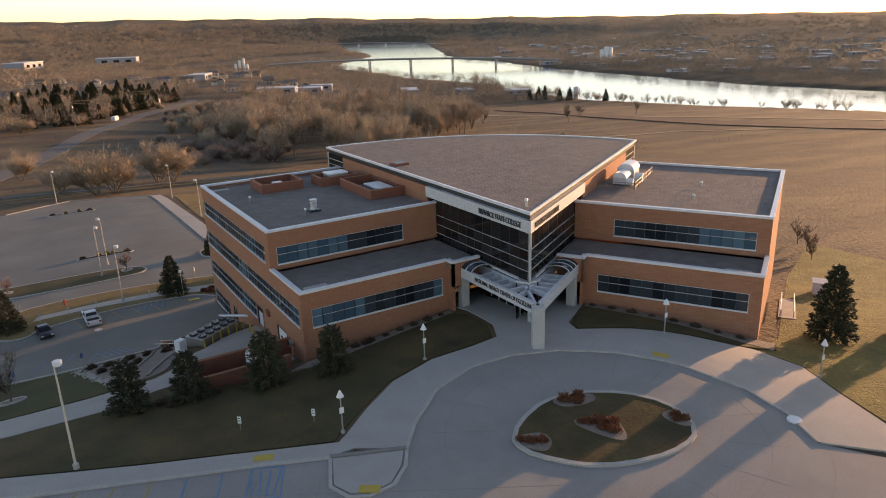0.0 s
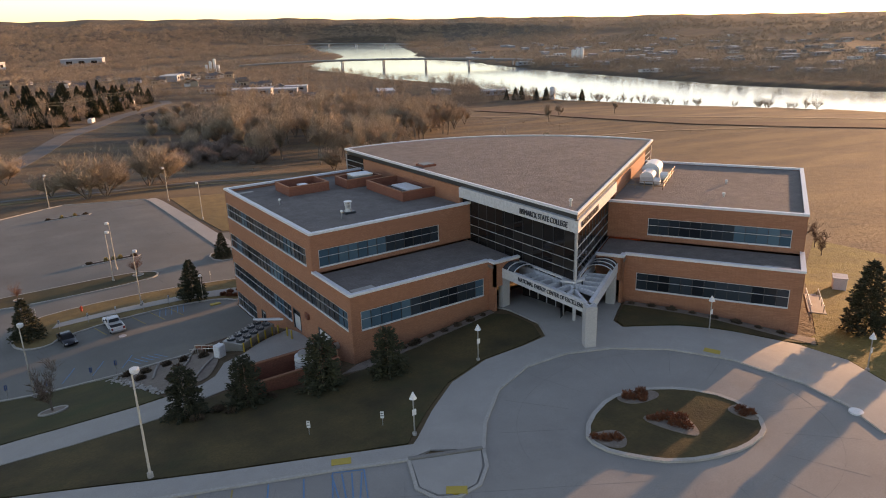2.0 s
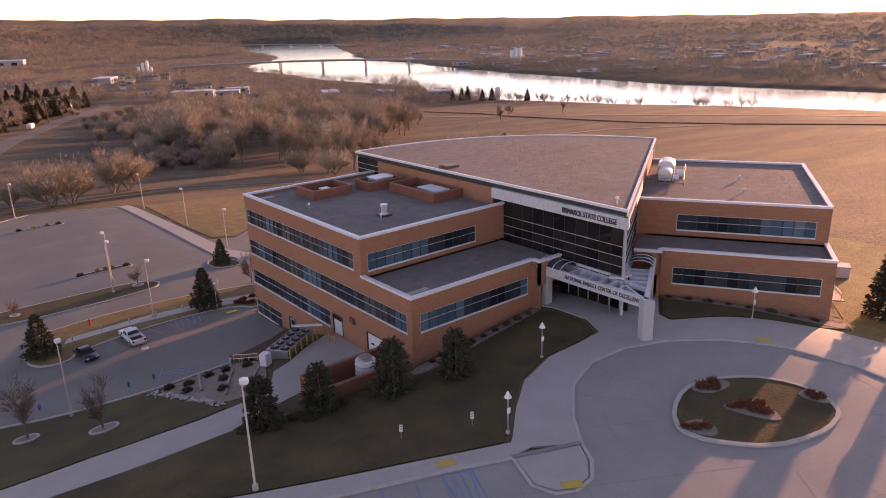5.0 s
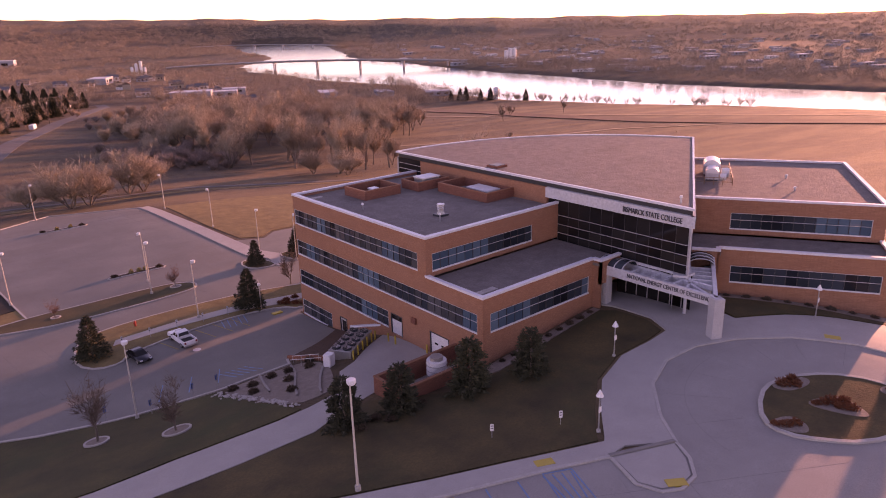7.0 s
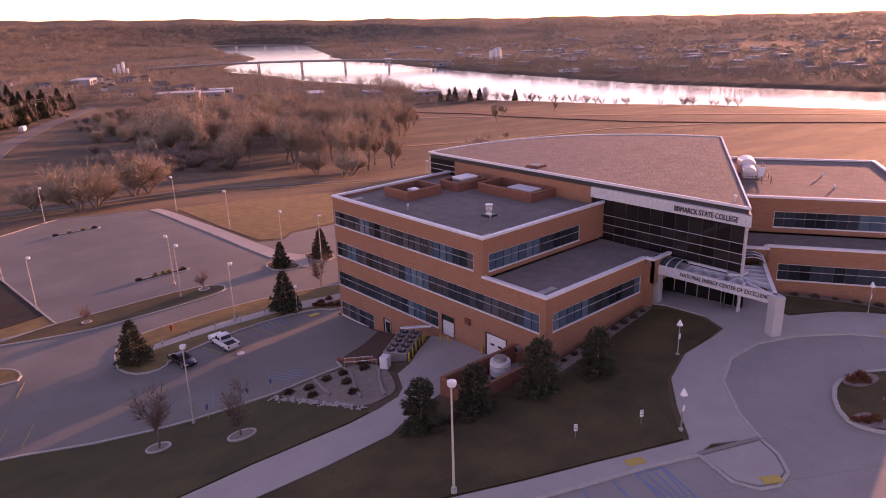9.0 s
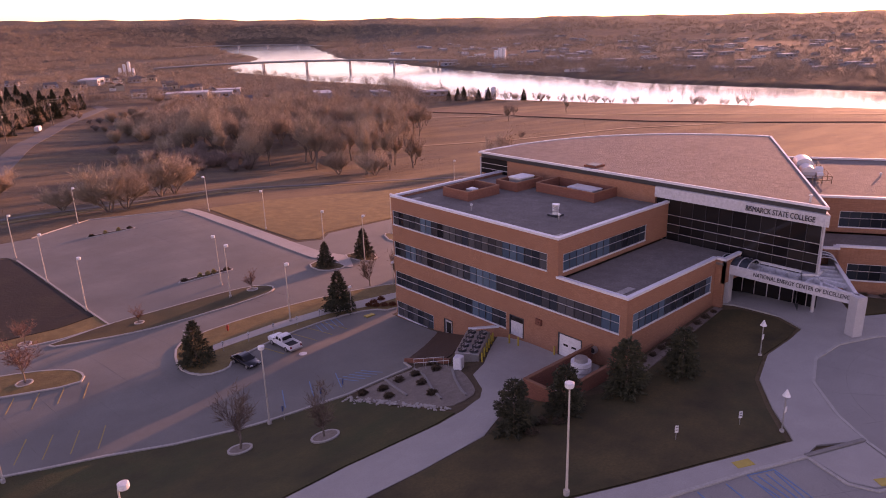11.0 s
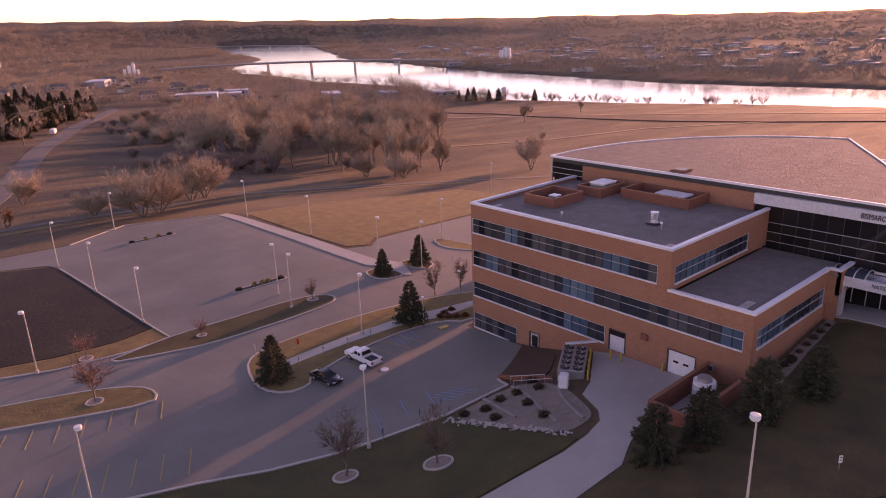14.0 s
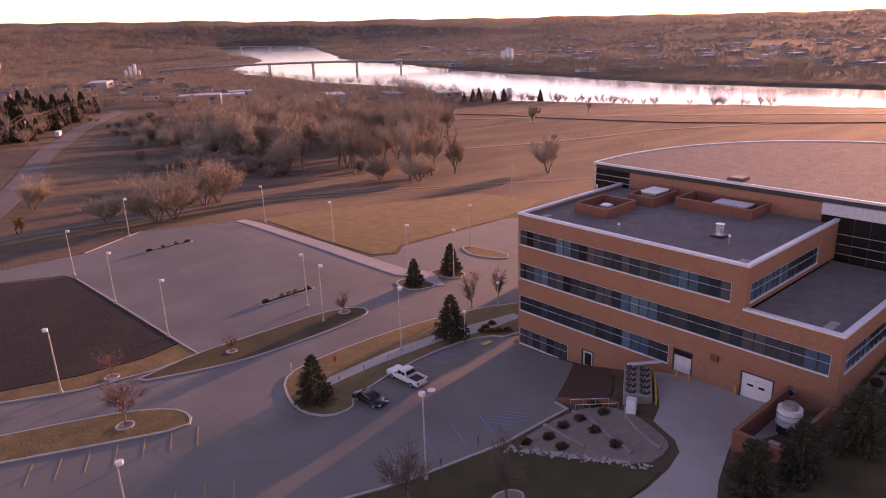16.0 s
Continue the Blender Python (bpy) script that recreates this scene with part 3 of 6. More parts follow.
tagged(part("paving_joint", bm, JOINT), "dark sealed joints between concrete slabs", "joint", kind="stuff")
bm = bmesh.new()
for k in range(14):
    ribbon(bm, [(-10.6 + 0.02 * k, 148 + 4.8 * k), (33, 150 + 4.6 * k)], 0.03, 0.05, 0.004)
for k in range(9):
    ribbon(bm, [(-6.5 + 4.8 * k, 147 + (0.2 * k)), (-9 + 4.8 * k, 211 + k * 0.3)], 0.03, 0.05, 0.004)
for k in range(12):
    ribbon(bm, [(-30 + 4.6 * k, 141 - 0.3 * k), (-27 + 4.6 * k, 108 + (0.4 * k if k < 4 else 0))] if k < 6 else [(-30 + 4.6 * k, 136), (-29 + 4.6 * k, 130)], 0.04, 0.05, 0.004)
tagged(part("paving_joint", bm, LOT_JOINT), "faint joints between worn lot slabs", "joint", kind="stuff")
BLUE = plain("faded_blue_paint", (0.08, 0.24, 0.40), 0.7)
PAINT_YELLOW = plain("faded_yellow_line", (0.42, 0.28, 0.08), 0.7)


def stripe(line, material, label, width=0.12):
    bm = bmesh.new()
    ribbon(bm, line, width, 0.066, 0.012)
    return tagged(part("painted_line", bm, material), label, "marking", "painted markings", kind="structure")


for k in range(7):
    stripe([(9.2 - 2.5 * k, 49.6 + 0.98 * k), (7.2 - 2.5 * k, 44.9 + 0.98 * k)], BLUE if k < 2 else PAINT_YELLOW, "blue stall line" if k < 2 else "faded yellow stall line")
for k in range(4):
    stripe([(13.3 - 0.7 * k, 47.7 + 0.35 * k), (11.6 - 0.45 * k, 44.7 + 0.25 * k)], BLUE, "blue hatched access aisle line")
stripe([(13.6, 47.9), (11.4, 49.0), (9.6, 45.2), (12, 44.2), (13.6, 47.9)], BLUE, "blue access aisle outline")
for k in range(12):
    stripe([(13.8 - 2.8 * k, 116.4 - (0.3 if k < 5 else 0.0) * k), (15 - 2.8 * k, 110.9 - 0.3 * k)] if k < 5 else [(-36 + 2.7 * (k - 5), 125.2 - 1.1 * (k - 5)), (-34.2 + 2.7 * (k - 5), 129.2 - 1.1 * (k - 5))], PAINT_YELLOW, "faded yellow stall line")
for k in range(8):
    stripe([(-22 - 2.5 * k, 104.9 + 1.35 * k), (-19.8 - 2.5 * k, 109.6 + 1.35 * k)], PAINT_YELLOW, "faded yellow stall line")
for k in range(3):
    stripe([(-3.6 + 3.4 * k, 96.2 - 0.8 * k), (-1.6 + 3.4 * k, 100.6 - 0.8 * k)], BLUE, "blue stall line")
for k in range(5):
    stripe([(5.4 + 0.8 * k, 94 - 0.15 * k), (4.4 + 0.8 * k, 97.4 - 0.15 * k)], BLUE, "blue hatched access aisle line")
for k in range(5):
    stripe([(12.6 + 0.9 * k, 115.8), (11.8 + 0.9 * k, 112.4)], BLUE, "blue hatched access aisle line")
for x, y, r in ((17.9, 41.2, -35), (51.9, 43.6, -62), (20.5, 112.8, 0), (12.6, 49.9, -25)):
    c, s = math.cos(radians(r)), math.sin(radians(r))
    quad = [(x + c * a - s * b, y + s * a + c * b) for a, b in ((-0.8, -0.45), (0.8, -0.45), (0.8, 0.45), (-0.8, 0.45))]
    draped("tactile_plate", quad, YELLOW, 0.2 if x > 25 or x < 13 else 0.19, "yellow tactile warning plate at the kerb ramp", "tactile plate", step=1)

# ---- the college building ----
AX, AY = 46.4, 58.0
EV = (math.cos(radians(31.1)), math.sin(radians(31.1)))
EU = (EV[1], -EV[0])
NORTH = 51.3            # rear of the west wing, measured from the prow


def west(u, v, z):
    return (AX - u, AY + v, z)


def east(u, v, z):
    return (AX - 0.2 + u * EU[0] + v * EV[0], AY + u * EU[1] + v * EV[1], z)


college = thing("college_building", (0, 0, 0), "brick and glass college with a fan-shaped roof and stepped wings", "building")


def wall(name, f, a, b, z0, z1, holes=(), thick=0.35, material=None, parent=None):
    """A wall from plan point a to b (local u, v), thick inwards to the left of a-b, with rectangular holes (s0, s1, z0, z1)."""
    a, b = Vector(a), Vector(b)
    d = (b - a).normalized()
    nrm = Vector((-d.y, d.x))
    length = (b - a).length

    def at(s, t, z):
        p = a + d * s + nrm * t
        return f(p.x, p.y, z)

    bm = bmesh.new()
    zs = sorted({z0, z1, *(h[2] for h in holes), *(h[3] for h in holes)})
    for za, zb in zip(zs, zs[1:]):
        cuts = sorted((h[0], h[1]) for h in holes if h[2] < (za + zb) / 2 < h[3])
        s = 0.0
        for c0, c1 in cuts:
            if c0 > s:
                box(bm, s, c0, 0, thick, za, zb, at)
            s = c1
        if s < length:
            box(bm, s, length, 0, thick, za, zb, at)
    bmesh.ops.remove_doubles(bm, verts=bm.verts, dist=0.001)
    part(name, bm, material or BRICK, parent or college)
    return at


def window_strip(at, s0, s1, z0, z1, pane=1.25, blue=(), sill=0.15, rail=0.42, name="window", blinds=0.0):
    """A ribbon window in a wall's hole: pale frame and sill, rail, dark mullions, and one pane after another."""
    w = thing(name)
    w.parent = college
    bm = bmesh.new()
    box(bm, s0, s1, -0.05, 0.14, z0, z0 + sill, at)
    part("sill", bm, COPING, w)
    bm = bmesh.new()
    for q in ((s0, s0 + 0.07, z0 + sill, z1), (s1 - 0.07, s1, z0 + sill, z1), (s0 + 0.07, s1 - 0.07, z1 - 0.07, z1)):
        box(bm, q[0], q[1], 0.02, 0.14, q[2], q[3], at)
    part("frame", bm, FRAME, w)
    zr = z1 - (z1 - z0) * rail
    bm = bmesh.new()
    box(bm, s0 + 0.07, s1 - 0.07, 0.02, 0.13, zr - 0.022, zr + 0.022, at)
    part("rail", bm, FRAME, w)
    n = max(1, round((s1 - s0) / pane))
    for i in range(1, n):
        s = s0 + (s1 - s0) * i / n
        bm = bmesh.new()
        box(bm, s - 0.035, s + 0.035, 0.05, 0.13, z0 + sill, z1 - 0.07, at)
        part("mullion", bm, MULLION, w)
    for i in range(n):
        a, b = s0 + (s1 - s0) * i / n, s0 + (s1 - s0) * (i + 1) / n
        mid = (a + b) / 2
        bm = bmesh.new()
        tilt = random.uniform(-0.012, 0.012)
        vs = [bm.verts.new(at(s, 0.12 + dt, z)) for s, dt, z in ((a, tilt, z0), (b, -tilt, z0), (b, -tilt, z1), (a, tilt, z1))]
        bm.faces.new(vs)
        part("pane", bm, PANE_BLUE if any(p <= mid <= q for p, q in blue) else PANE_GREY if blinds and random.random() < blinds else PANE, w)
    # dark room behind the glass
    bm = bmesh.new()
    box(bm, s0, s1, 0.2, 0.34, z0, z1, at)
    part("lining", bm, MULLION, w)


def coping(f, line, z, width=0.55, name="coping", tall=0.28):
    for (u0, v0), (u1, v1) in zip(line, line[1:]):
        bm = bmesh.new()
        d = Vector((u1 - u0, v1 - v0)).normalized()
        nrm = Vector((-d.y, d.x))

        def at(s, t, zz):
            p = Vector((u0, v0)) + d * s + nrm * t
            return f(p.x, p.y, zz)
        box(bm, -0.08, (Vector((u1 - u0, v1 - v0))).length + 0.08, -0.1, width - 0.1, z - tall, z, at)
        part(name, bm, COPING, college, "white metal coping")
        z -= 0.003


def flat_roof(f, pts, z, name="roof"):
    bm = bmesh.new()
    slab(bm, [f(u, v, 0)[:2] for u, v in pts], z - 0.3, z)
    part(name, bm, GRAVEL_ROOF, college, "gravel-ballasted flat roof")


W = 23.15
# west wing: long west wall (runs south to north), windows on four levels
at_w = wall("wall", west, (W, 10.4), (W, NORTH), -12, 5.6,
            holes=[(0.9, 40.7, 1.2, 3.55), (17.8, 40.7, -3.5, -1.15), (32.2, 40.7, -8.5, -6.0), (5.9, 9.2, -4.05, -1.2), (14.9, 17.1, -3.95, -1.25), (28.2, 29.8, -8.0, -5.7)])
at_w2 = wall("wall", west, (W, 20), (W, NORTH), 5.6, 10.3, holes=[(1.6, 31.1, 6.0, 8.25)])
window_strip(at_w, 0.9, 40.7, 1.2, 3.55, blue=((0, 4), (20, 24), (36, 38)), blinds=0.7)
window_strip(at_w, 17.8, 40.7, -3.5, -1.15, blue=((20, 24),), blinds=0.55)
window_strip(at_w, 32.2, 40.7, -8.5, -6.0, blinds=0.8)
window_strip(at_w2, 1.6, 31.1, 6.0, 8.25, blue=((5, 9), (22, 25)), blinds=0.7)
# south walls of the west wing (run from the prow outwards)
at_s = wall("wall", west, (0, 20), (W - 0.35, 20), 5.5, 10.3, holes=[(5.1, 22.2, 6.05, 8.3)])
window_strip(at_s, 5.1, 22.2, 6.05, 8.3, blue=((13.4, 22.2),), pane=1.35)
at_l = wall("wall", west, (4.4, 10.4), (W - 0.35, 10.4), -4, 5.6, holes=[(0.7, 17.6, 1.3, 3.6)])
window_strip(at_l, 0.7, 17.6, 1.3, 3.6, blue=((0.7, 2.6), (10.5, 17.6)), pane=1.35)
wall("wall", west, (0.5, 9.2), (4.4, 9.2), 2.6, 5.6)
wall("wall", west, (4.4, 9.2), (4.4, 10.4), -3, 5.6)
wall("wall", west, (W - 0.35, NORTH), (0, NORTH), -12, 10.3)
flat_roof(west, [(0.2, 20.2), (W - 0.2, 20.2), (W - 0.2, NORTH - 0.2), (0.2, NORTH - 0.2)], 9.85)
flat_roof(west, [(0.3, 9.4), (4.5, 9.4), (4.5, 10.6), (W - 0.2, 10.6), (W - 0.2, 20), (0.3, 20)], 5.25)
coping(west, [(0, 20), (W, 20), (W, NORTH), (0, NORTH)], 10.52)
coping(west, [(0.5, 9.2), (4.4, 9.2), (4.4, 10.4), (W, 10.4), (W, 20.1)], 5.85)
# east wing
EF, EB, EL, EW = 17.3, 46.0, 9.9, 23.6
at_e = wall("wall", east, (0, EF), (EW - 0.35, EF), 5.5, 10.3, holes=[(5.2, 22.1, 6.15, 8.45)])
window_strip(at_e, 5.2, 22.1, 6.15, 8.45, blue=((15.6, 22.1),), pane=1.35)
at_f = wall("wall", east, (3.8, EL), (EW - 0.35, EL), -4, 5.6, holes=[(1.45, 18.5, 1.15, 3.45)])
window_strip(at_f, 1.45, 18.5, 1.15, 3.45, pane=1.35)
wall("wall", east, (EW, EL), (EW, EB), -6, 5.6)
wall("wall", east, (EW, EF), (EW, EB), 5.6, 10.3)
wall("wall", east, (EW - 0.35, EB), (0, EB), -12, 10.3)
wall("wall", east, (3.8, EL - 1.2), (3.8, EL), -3, 5.6)
wall("wall", east, (0.5, EL - 1.2), (3.8, EL - 1.2), 2.6, 5.6)
flat_roof(east, [(0.2, EF + 0.2), (EW - 0.2, EF + 0.2), (EW - 0.2, EB - 0.2), (0.2, EB - 0.2)], 10.15)
flat_roof(east, [(0.3, EL - 1), (3.9, EL - 1), (3.9, EL + 0.2), (EW - 0.2, EL + 0.2), (EW - 0.2, EF), (0.3, EF)], 5.25)
coping(east, [(0, EF), (EW, EF), (EW, EB), (0, EB)], 10.52)
coping(east, [(0.5, EL - 1.2), (3.8, EL - 1.2), (3.8, EL), (EW, EL), (EW, EF + 0.1)], 5.85)

# central hall: fan-shaped roof over two glass fronts
ROOF_Z = 13.15


def fan(inset=0.0, n=26):
    """Plan outline of the fan roof, prow first."""
    pts = []
    for k in range(n + 1):
        s = k / n
        a = radians(90 + (31.1 - 90) * s)
        r = (56.2 + (51.2 - 56.2) * s) + 2.4 * math.sin(math.pi * s)
        pts.append((AX + r * math.cos(a), AY + r * math.sin(a)))
    pts = [(AX, AY)] + pts
    if inset:
        cx, cy = AX + 22, AY + 28
        pts = [(x + (cx - x) / math.hypot(cx - x, cy - y) * inset, y + (cy - y) / math.hypot(cx - x, cy - y) * inset) for x, y in pts]
    return pts


bm = bmesh.new()
slab(bm, fan(0.5), ROOF_Z - 0.5, ROOF_Z - 0.1)
part("roof", bm, GRAVEL_ROOF, college, "gravel-ballasted fan-shaped roof")
bm = bmesh.new()
o, i_ = fan(-0.25), fan(0.32)
n = len(o)
ro = [[bm.verts.new((x, y, z)) for x, y in ring] for ring, z in ((o, ROOF_Z - 0.3), (o, ROOF_Z), (i_, ROOF_Z), (i_, ROOF_Z - 0.3))]
for k in range(n):
    j = (k + 1) % n
    for q in range(4):
        bm.faces.new((ro[q][k], ro[q][j], ro[(q + 1) % 4][j], ro[(q + 1) % 4][k]))
part("coping", bm, COPING, college, "white metal roof edge")
bm = bmesh.new()
slab(bm, fan(0.25), ROOF_Z - 0.95, ROOF_Z - 0.3)
part("fascia", bm, MULLION, college, "dark recessed fascia")
for f, far, back in ((west, 56.2, 22.0), (east, 51.2, 20.5)):
    bm = bmesh.new()
    box(bm, -0.15, 0.35, -0.2, back, 10.85, 12.25, f)
    part("sign_band", bm, PANEL, college, "pale metal band with lettering")
    wall("wall", f, (0.12, back), (0.12, far - 6.5), 5, 12.2)
    # curtain wall: panes between pale rails
    fr = thing("curtain_wall")
    fr.parent = college
    rails = [5.0, 6.15, 7.35, 8.6, 10.85]
    for za, zb in zip(rails, rails[1:]):
        for k in range(12):
            a, b = 0.25 + k * (back - 0.4) / 12, 0.25 + (k + 1) * (back - 0.4) / 12
            bm = bmesh.new()
            e = random.uniform(-0.01, 0.01)
            bm.faces.new([bm.verts.new(f(u, v, z)) for u, v, z in ((-0.12 + e, a, za), (-0.12 - e, b, za), (-0.12 - e, b, zb), (-0.12 + e, a, zb))])
            part("pane", bm, PANE_DARK, fr)
    for z in rails[:-1]:
        bm = bmesh.new()
        box(bm, -0.14, -0.02, 0.25, back - 0.2, z - 0.026, z + 0.026, f)
        part("rail", bm, FRAME, fr)
    for k in range(1, 12):
        a = 0.25 + k * (back - 0.4) / 12
        bm = bmesh.new()
        box(bm, -0.13, -0.07, a - 0.03, a + 0.03, 5, 10.85, f)
        part("mullion", bm, MULLION, fr)
    # lower glazing behind the canopy, with entrance doors
    bm = bmesh.new()
    bm.faces.new([bm.verts.new(f(u, v, z)) for u, v, z in ((-1.6, 0.4, -0.5), (-1.6, 11, -0.5), (-1.6, 11, 5), (-1.6, 0.4, 5))])
    part("pane", bm, PANE_DARK, fr)
    for k in range(6):
        bm = bmesh.new()
        box(bm, -1.58, -1.48, 1.5 + k * 1.6, 1.58 + k * 1.6, 0, 5, f)
        part("frame", bm, FRAME, fr)
    bm = bmesh.new()
    box(bm, -1.6, 0.1, 0.1, 11, 4.75, 5.0, f)
    part("soffit", bm, PANEL, college)
    # glass at the far end of the side wall
    bm = bmesh.new()
    bm.faces.new([bm.verts.new(f(u, v, z)) for u, v, z in ((0.02, far - 6.6, 9.6), (0.02, far - 0.2, 9.6), (0.02, far - 0.2, 12.2), (0.02, far - 6.6, 12.2))])
    part("pane", bm, PANE_DARK, college)
    for z in (10.4, 11.3):
        bm = bmesh.new()
        box(bm, 0.0, 0.08, far - 6.5, far - 0.2, z - 0.04, z + 0.04, f)
        part("rail", bm, FRAME, college)
    bm = bmesh.new()
    box(bm, -0.1, 0.12, far - 0.35, far - 0.1, 4, 12.2, f)
    part("corner_post", bm, FRAME, college)
# rear curved wall
pts = fan(0.6)[1:]
bm = bmesh.new()
for (x0, y0), (x1, y1) in zip(pts, pts[1:]):
    bm.faces.new([bm.verts.new(c) for c in ((x0, y0, -18), (x1, y1, -18), (x1, y1, 12.3), (x0, y0, 12.3))])
part("rear_wall", bm, BRICK, college)
bm = bmesh.new()
tube(bm, (AX + 0.22, AY + 0.28, -0.3), (AX + 0.22, AY + 0.28, 10.9), 0.2, n=10)
part("corner_post", bm, FRAME, college, "pale corner post")


def lettering(text, f, v0, v1, z, size, u=0.17, parent=None):
    """Raised capital letters along a front; they read from the outside."""
    cu = bpy.data.curves.new("lettering", "FONT")
    cu.body, cu.size, cu.extrude, cu.align_x = text, 1.0, 0.05, "LEFT"
    tmp = bpy.data.objects.new("lettering", cu)
    scene.collection.objects.link(tmp)
    dg = bpy.context.evaluated_depsgraph_get()
    dg.update()
    me = bpy.data.meshes.new_from_object(tmp.evaluated_get(dg))
    bpy.data.objects.remove(tmp)
    a = np.empty(len(me.vertices) * 3)
    me.vertices.foreach_get("co", a)
    a = a.reshape(-1, 3)
    w = a[:, 0].max()
    k = (v1 - v0) / w
    out = [f(u + p[2], v0 + p[0] * k, z + p[1] * size) for p in a]
    me.vertices.foreach_set("co", np.ravel(out))
    me.update()
    return from_mesh("lettering", me, LETTER, parent or college, "dark raised letters")


lettering("BISMARCK STATE COLLEGE", west, 9.3, 1.1, 11.2, 0.95, u=0.42)
lettering("BISMARCK STATE COLLEGE", east, 1.1, 9.3, 11.2, 0.95, u=0.42)

# entrance canopy: two open-framed arms meeting on one square column
canopy = thing("entrance_canopy", (0, 0, 0), "grey V-shaped entrance canopy with open beams on a square column", "canopy")
CAN_Z = 4.55
TIP = -5.6


def arm(f, end, glass_roof):
    for name, u0, u1, a, b in (("outer_beam", 2.75, 3.2, TIP * 0.98, end), ("inner_beam", 0.12, 0.42, 0.0, end)):
        bm = bmesh.new()
        box(bm, u0, u1, a, b, CAN_Z - 0.95, CAN_Z + (0.25 if name == "outer_beam" else 0.1), f)
        part(name, bm, PANEL, canopy)
    k = 0
    v = 0.4
    while v < end - 3.2:
        bm = bmesh.new()
        box(bm, 0.42, 2.75, v, v + 0.3, CAN_Z - 0.55, CAN_Z, f)
        part("cross_beam", bm, PANEL, canopy)
        v += 1.45
        k += 1
    # vaulted skylight at the building end
    bm = bmesh.new()
    n = 10
    rows = []
    for vv in (end - 3.3, end + 0.4):
        rows.append([bm.verts.new(f(1.6 + 1.55 * math.cos(math.pi * j / n), vv, CAN_Z + 0.05 + 0.85 * math.sin(math.pi * j / n))) for j in range(n + 1)])
    for j in range(n):
        bm.faces.new((rows[0][j], rows[0][j + 1], rows[1][j + 1], rows[1][j]))
    part("skylight", bm, PANE, canopy, "vaulted glass skylight", True)
    for q in range(4):
        bm = bmesh.new()
        vv = end - 3.3 + q * 1.2
        prev = None
        for j in range(n + 1):
            p = f(1.6 + 1.6 * math.cos(math.pi * j / n), vv, CAN_Z + 0.05 + 0.9 * math.sin(math.pi * j / n))
            if prev:
                tube(bm, prev, p, 0.07, n=5)
            prev = p
        part("rib", bm, FRAME, canopy)
    bm = bmesh.new()
    box(bm, 2.1, 3.15, end - 1.2, end - 0.3, -0.8, CAN_Z - 0.95, f)
    part("column", bm, CONCRETE_COL, canopy, "square grey concrete column")


arm(west, 10.3, True)
arm(east, 8.8, True)
wu, eu_ = west(2.97, TIP * 0.98, 0), east(2.97, TIP * 0.98, 0)
tipx, tipy = (wu[0] + eu_[0]) / 2, (wu[1] + eu_[1]) / 2
bm = bmesh.new()
m = pose(tipx, tipy, 0, 0, 0, 60.5 - 90)
box(bm, -0.62, 0.62, -0.62, 0.62, -0.4, CAN_Z + 0.2, lambda x, y, z: tuple(m @ Vector((x, y, z))))
bmesh.ops.bevel(bm, geom=bm.edges[:], offset=0.04, segments=1, affect="EDGES")
part("column", bm, CONCRETE_COL, canopy, "square grey concrete column")
for s0, s1 in ((west(0.3, 0.2, 0), (tipx, tipy)), (west(2.9, -1.4, 0), (AX, AY - 0.4)), (east(2.9, -1.4, 0), (AX, AY - 0.4))):
    bm = bmesh.new()
    a, b = Vector((s0[0], s0[1])), Vector((s1[0], s1[1]))
    d = (b - a).normalized()
    nn = Vector((-d.y, d.x)) * 0.15
    slab(bm, [tuple(a + nn), tuple(b + nn), tuple(b - nn), tuple(a - nn)], CAN_Z - 0.5, CAN_Z + 0.02)
    part("cross_beam", bm, PANEL, canopy)
lettering("NATIONAL ENERGY CENTER OF EXCELLENCE", west, 6.2, -4.9, CAN_Z - 0.5, 0.72, u=3.22, parent=canopy)


# ---- doors and service side of the west wing ----
def door_unit(name, y0, y1, z0, z1, label, material, lights=(), transom=0.0, slats=4):
    d = thing(name, (0, 0, 0), label, "door", kind="structure")
    x = AX - W
    bm = bmesh.new()
    for q in ((y0 - 0.12, y0, z0, z1 + 0.12), (y1, y1 + 0.12, z0, z1 + 0.12), (y0, y1, z1, z1 + 0.12)):
        box(bm, x - 0.05, x + 0.2, *q)
    part("frame", bm, MULLION, d)
    top = z1 - transom
    for k in range(slats):
        bm = bmesh.new()
        box(bm, x + 0.1, x + 0.18, y0 + 0.003, y1 - 0.003, z0 + (top - z0) * k / slats + 0.012, z0 + (top - z0) * (k + 1) / slats - 0.012)
        part("panel", bm, material, d)
    for a, b, c, e in lights:
        bm = bmesh.new()
        box(bm, x + 0.08, x + 0.12, a, b, c, e)
        part("pane", bm, PANE_DARK, d)
    if transom:
        bm = bmesh.new()
        box(bm, x + 0.12, x + 0.18, y0, y1, top, z1)
        part("transom", bm, PANE_DARK, d)


door_unit("door_1", 74.32, 77.58, -4.03, -1.22, "white sectional garage door with two small panes", WHITE, ((75.1, 75.75, -2.65, -2.4), (76.3, 76.95, -2.65, -2.4)))
door_unit("door_2", 83.32, 85.48, -3.93, -1.27, "pale double service door under a dark transom", PANEL, (), 0.7, 1)
door_unit("door_3", 96.62, 98.18, -7.98, -5.72, "glazed side door in a recess", FRAME, ((96.9, 97.9, -7.7, -6.1),), 0.0, 1)
bm = bmesh.new()
box(bm, 22.98, 23.24, 80.2, 81.1, -1.1, -0.35)
for k in range(5):
    box(bm, 22.93, 22.98, 80.25, 81.05, -1.05 + 0.14 * k, -0.97 + 0.14 * k)
tagged(part("wall_vent", bm, BRICK_RED), "small brown louvred vent in the brick wall", "vent")
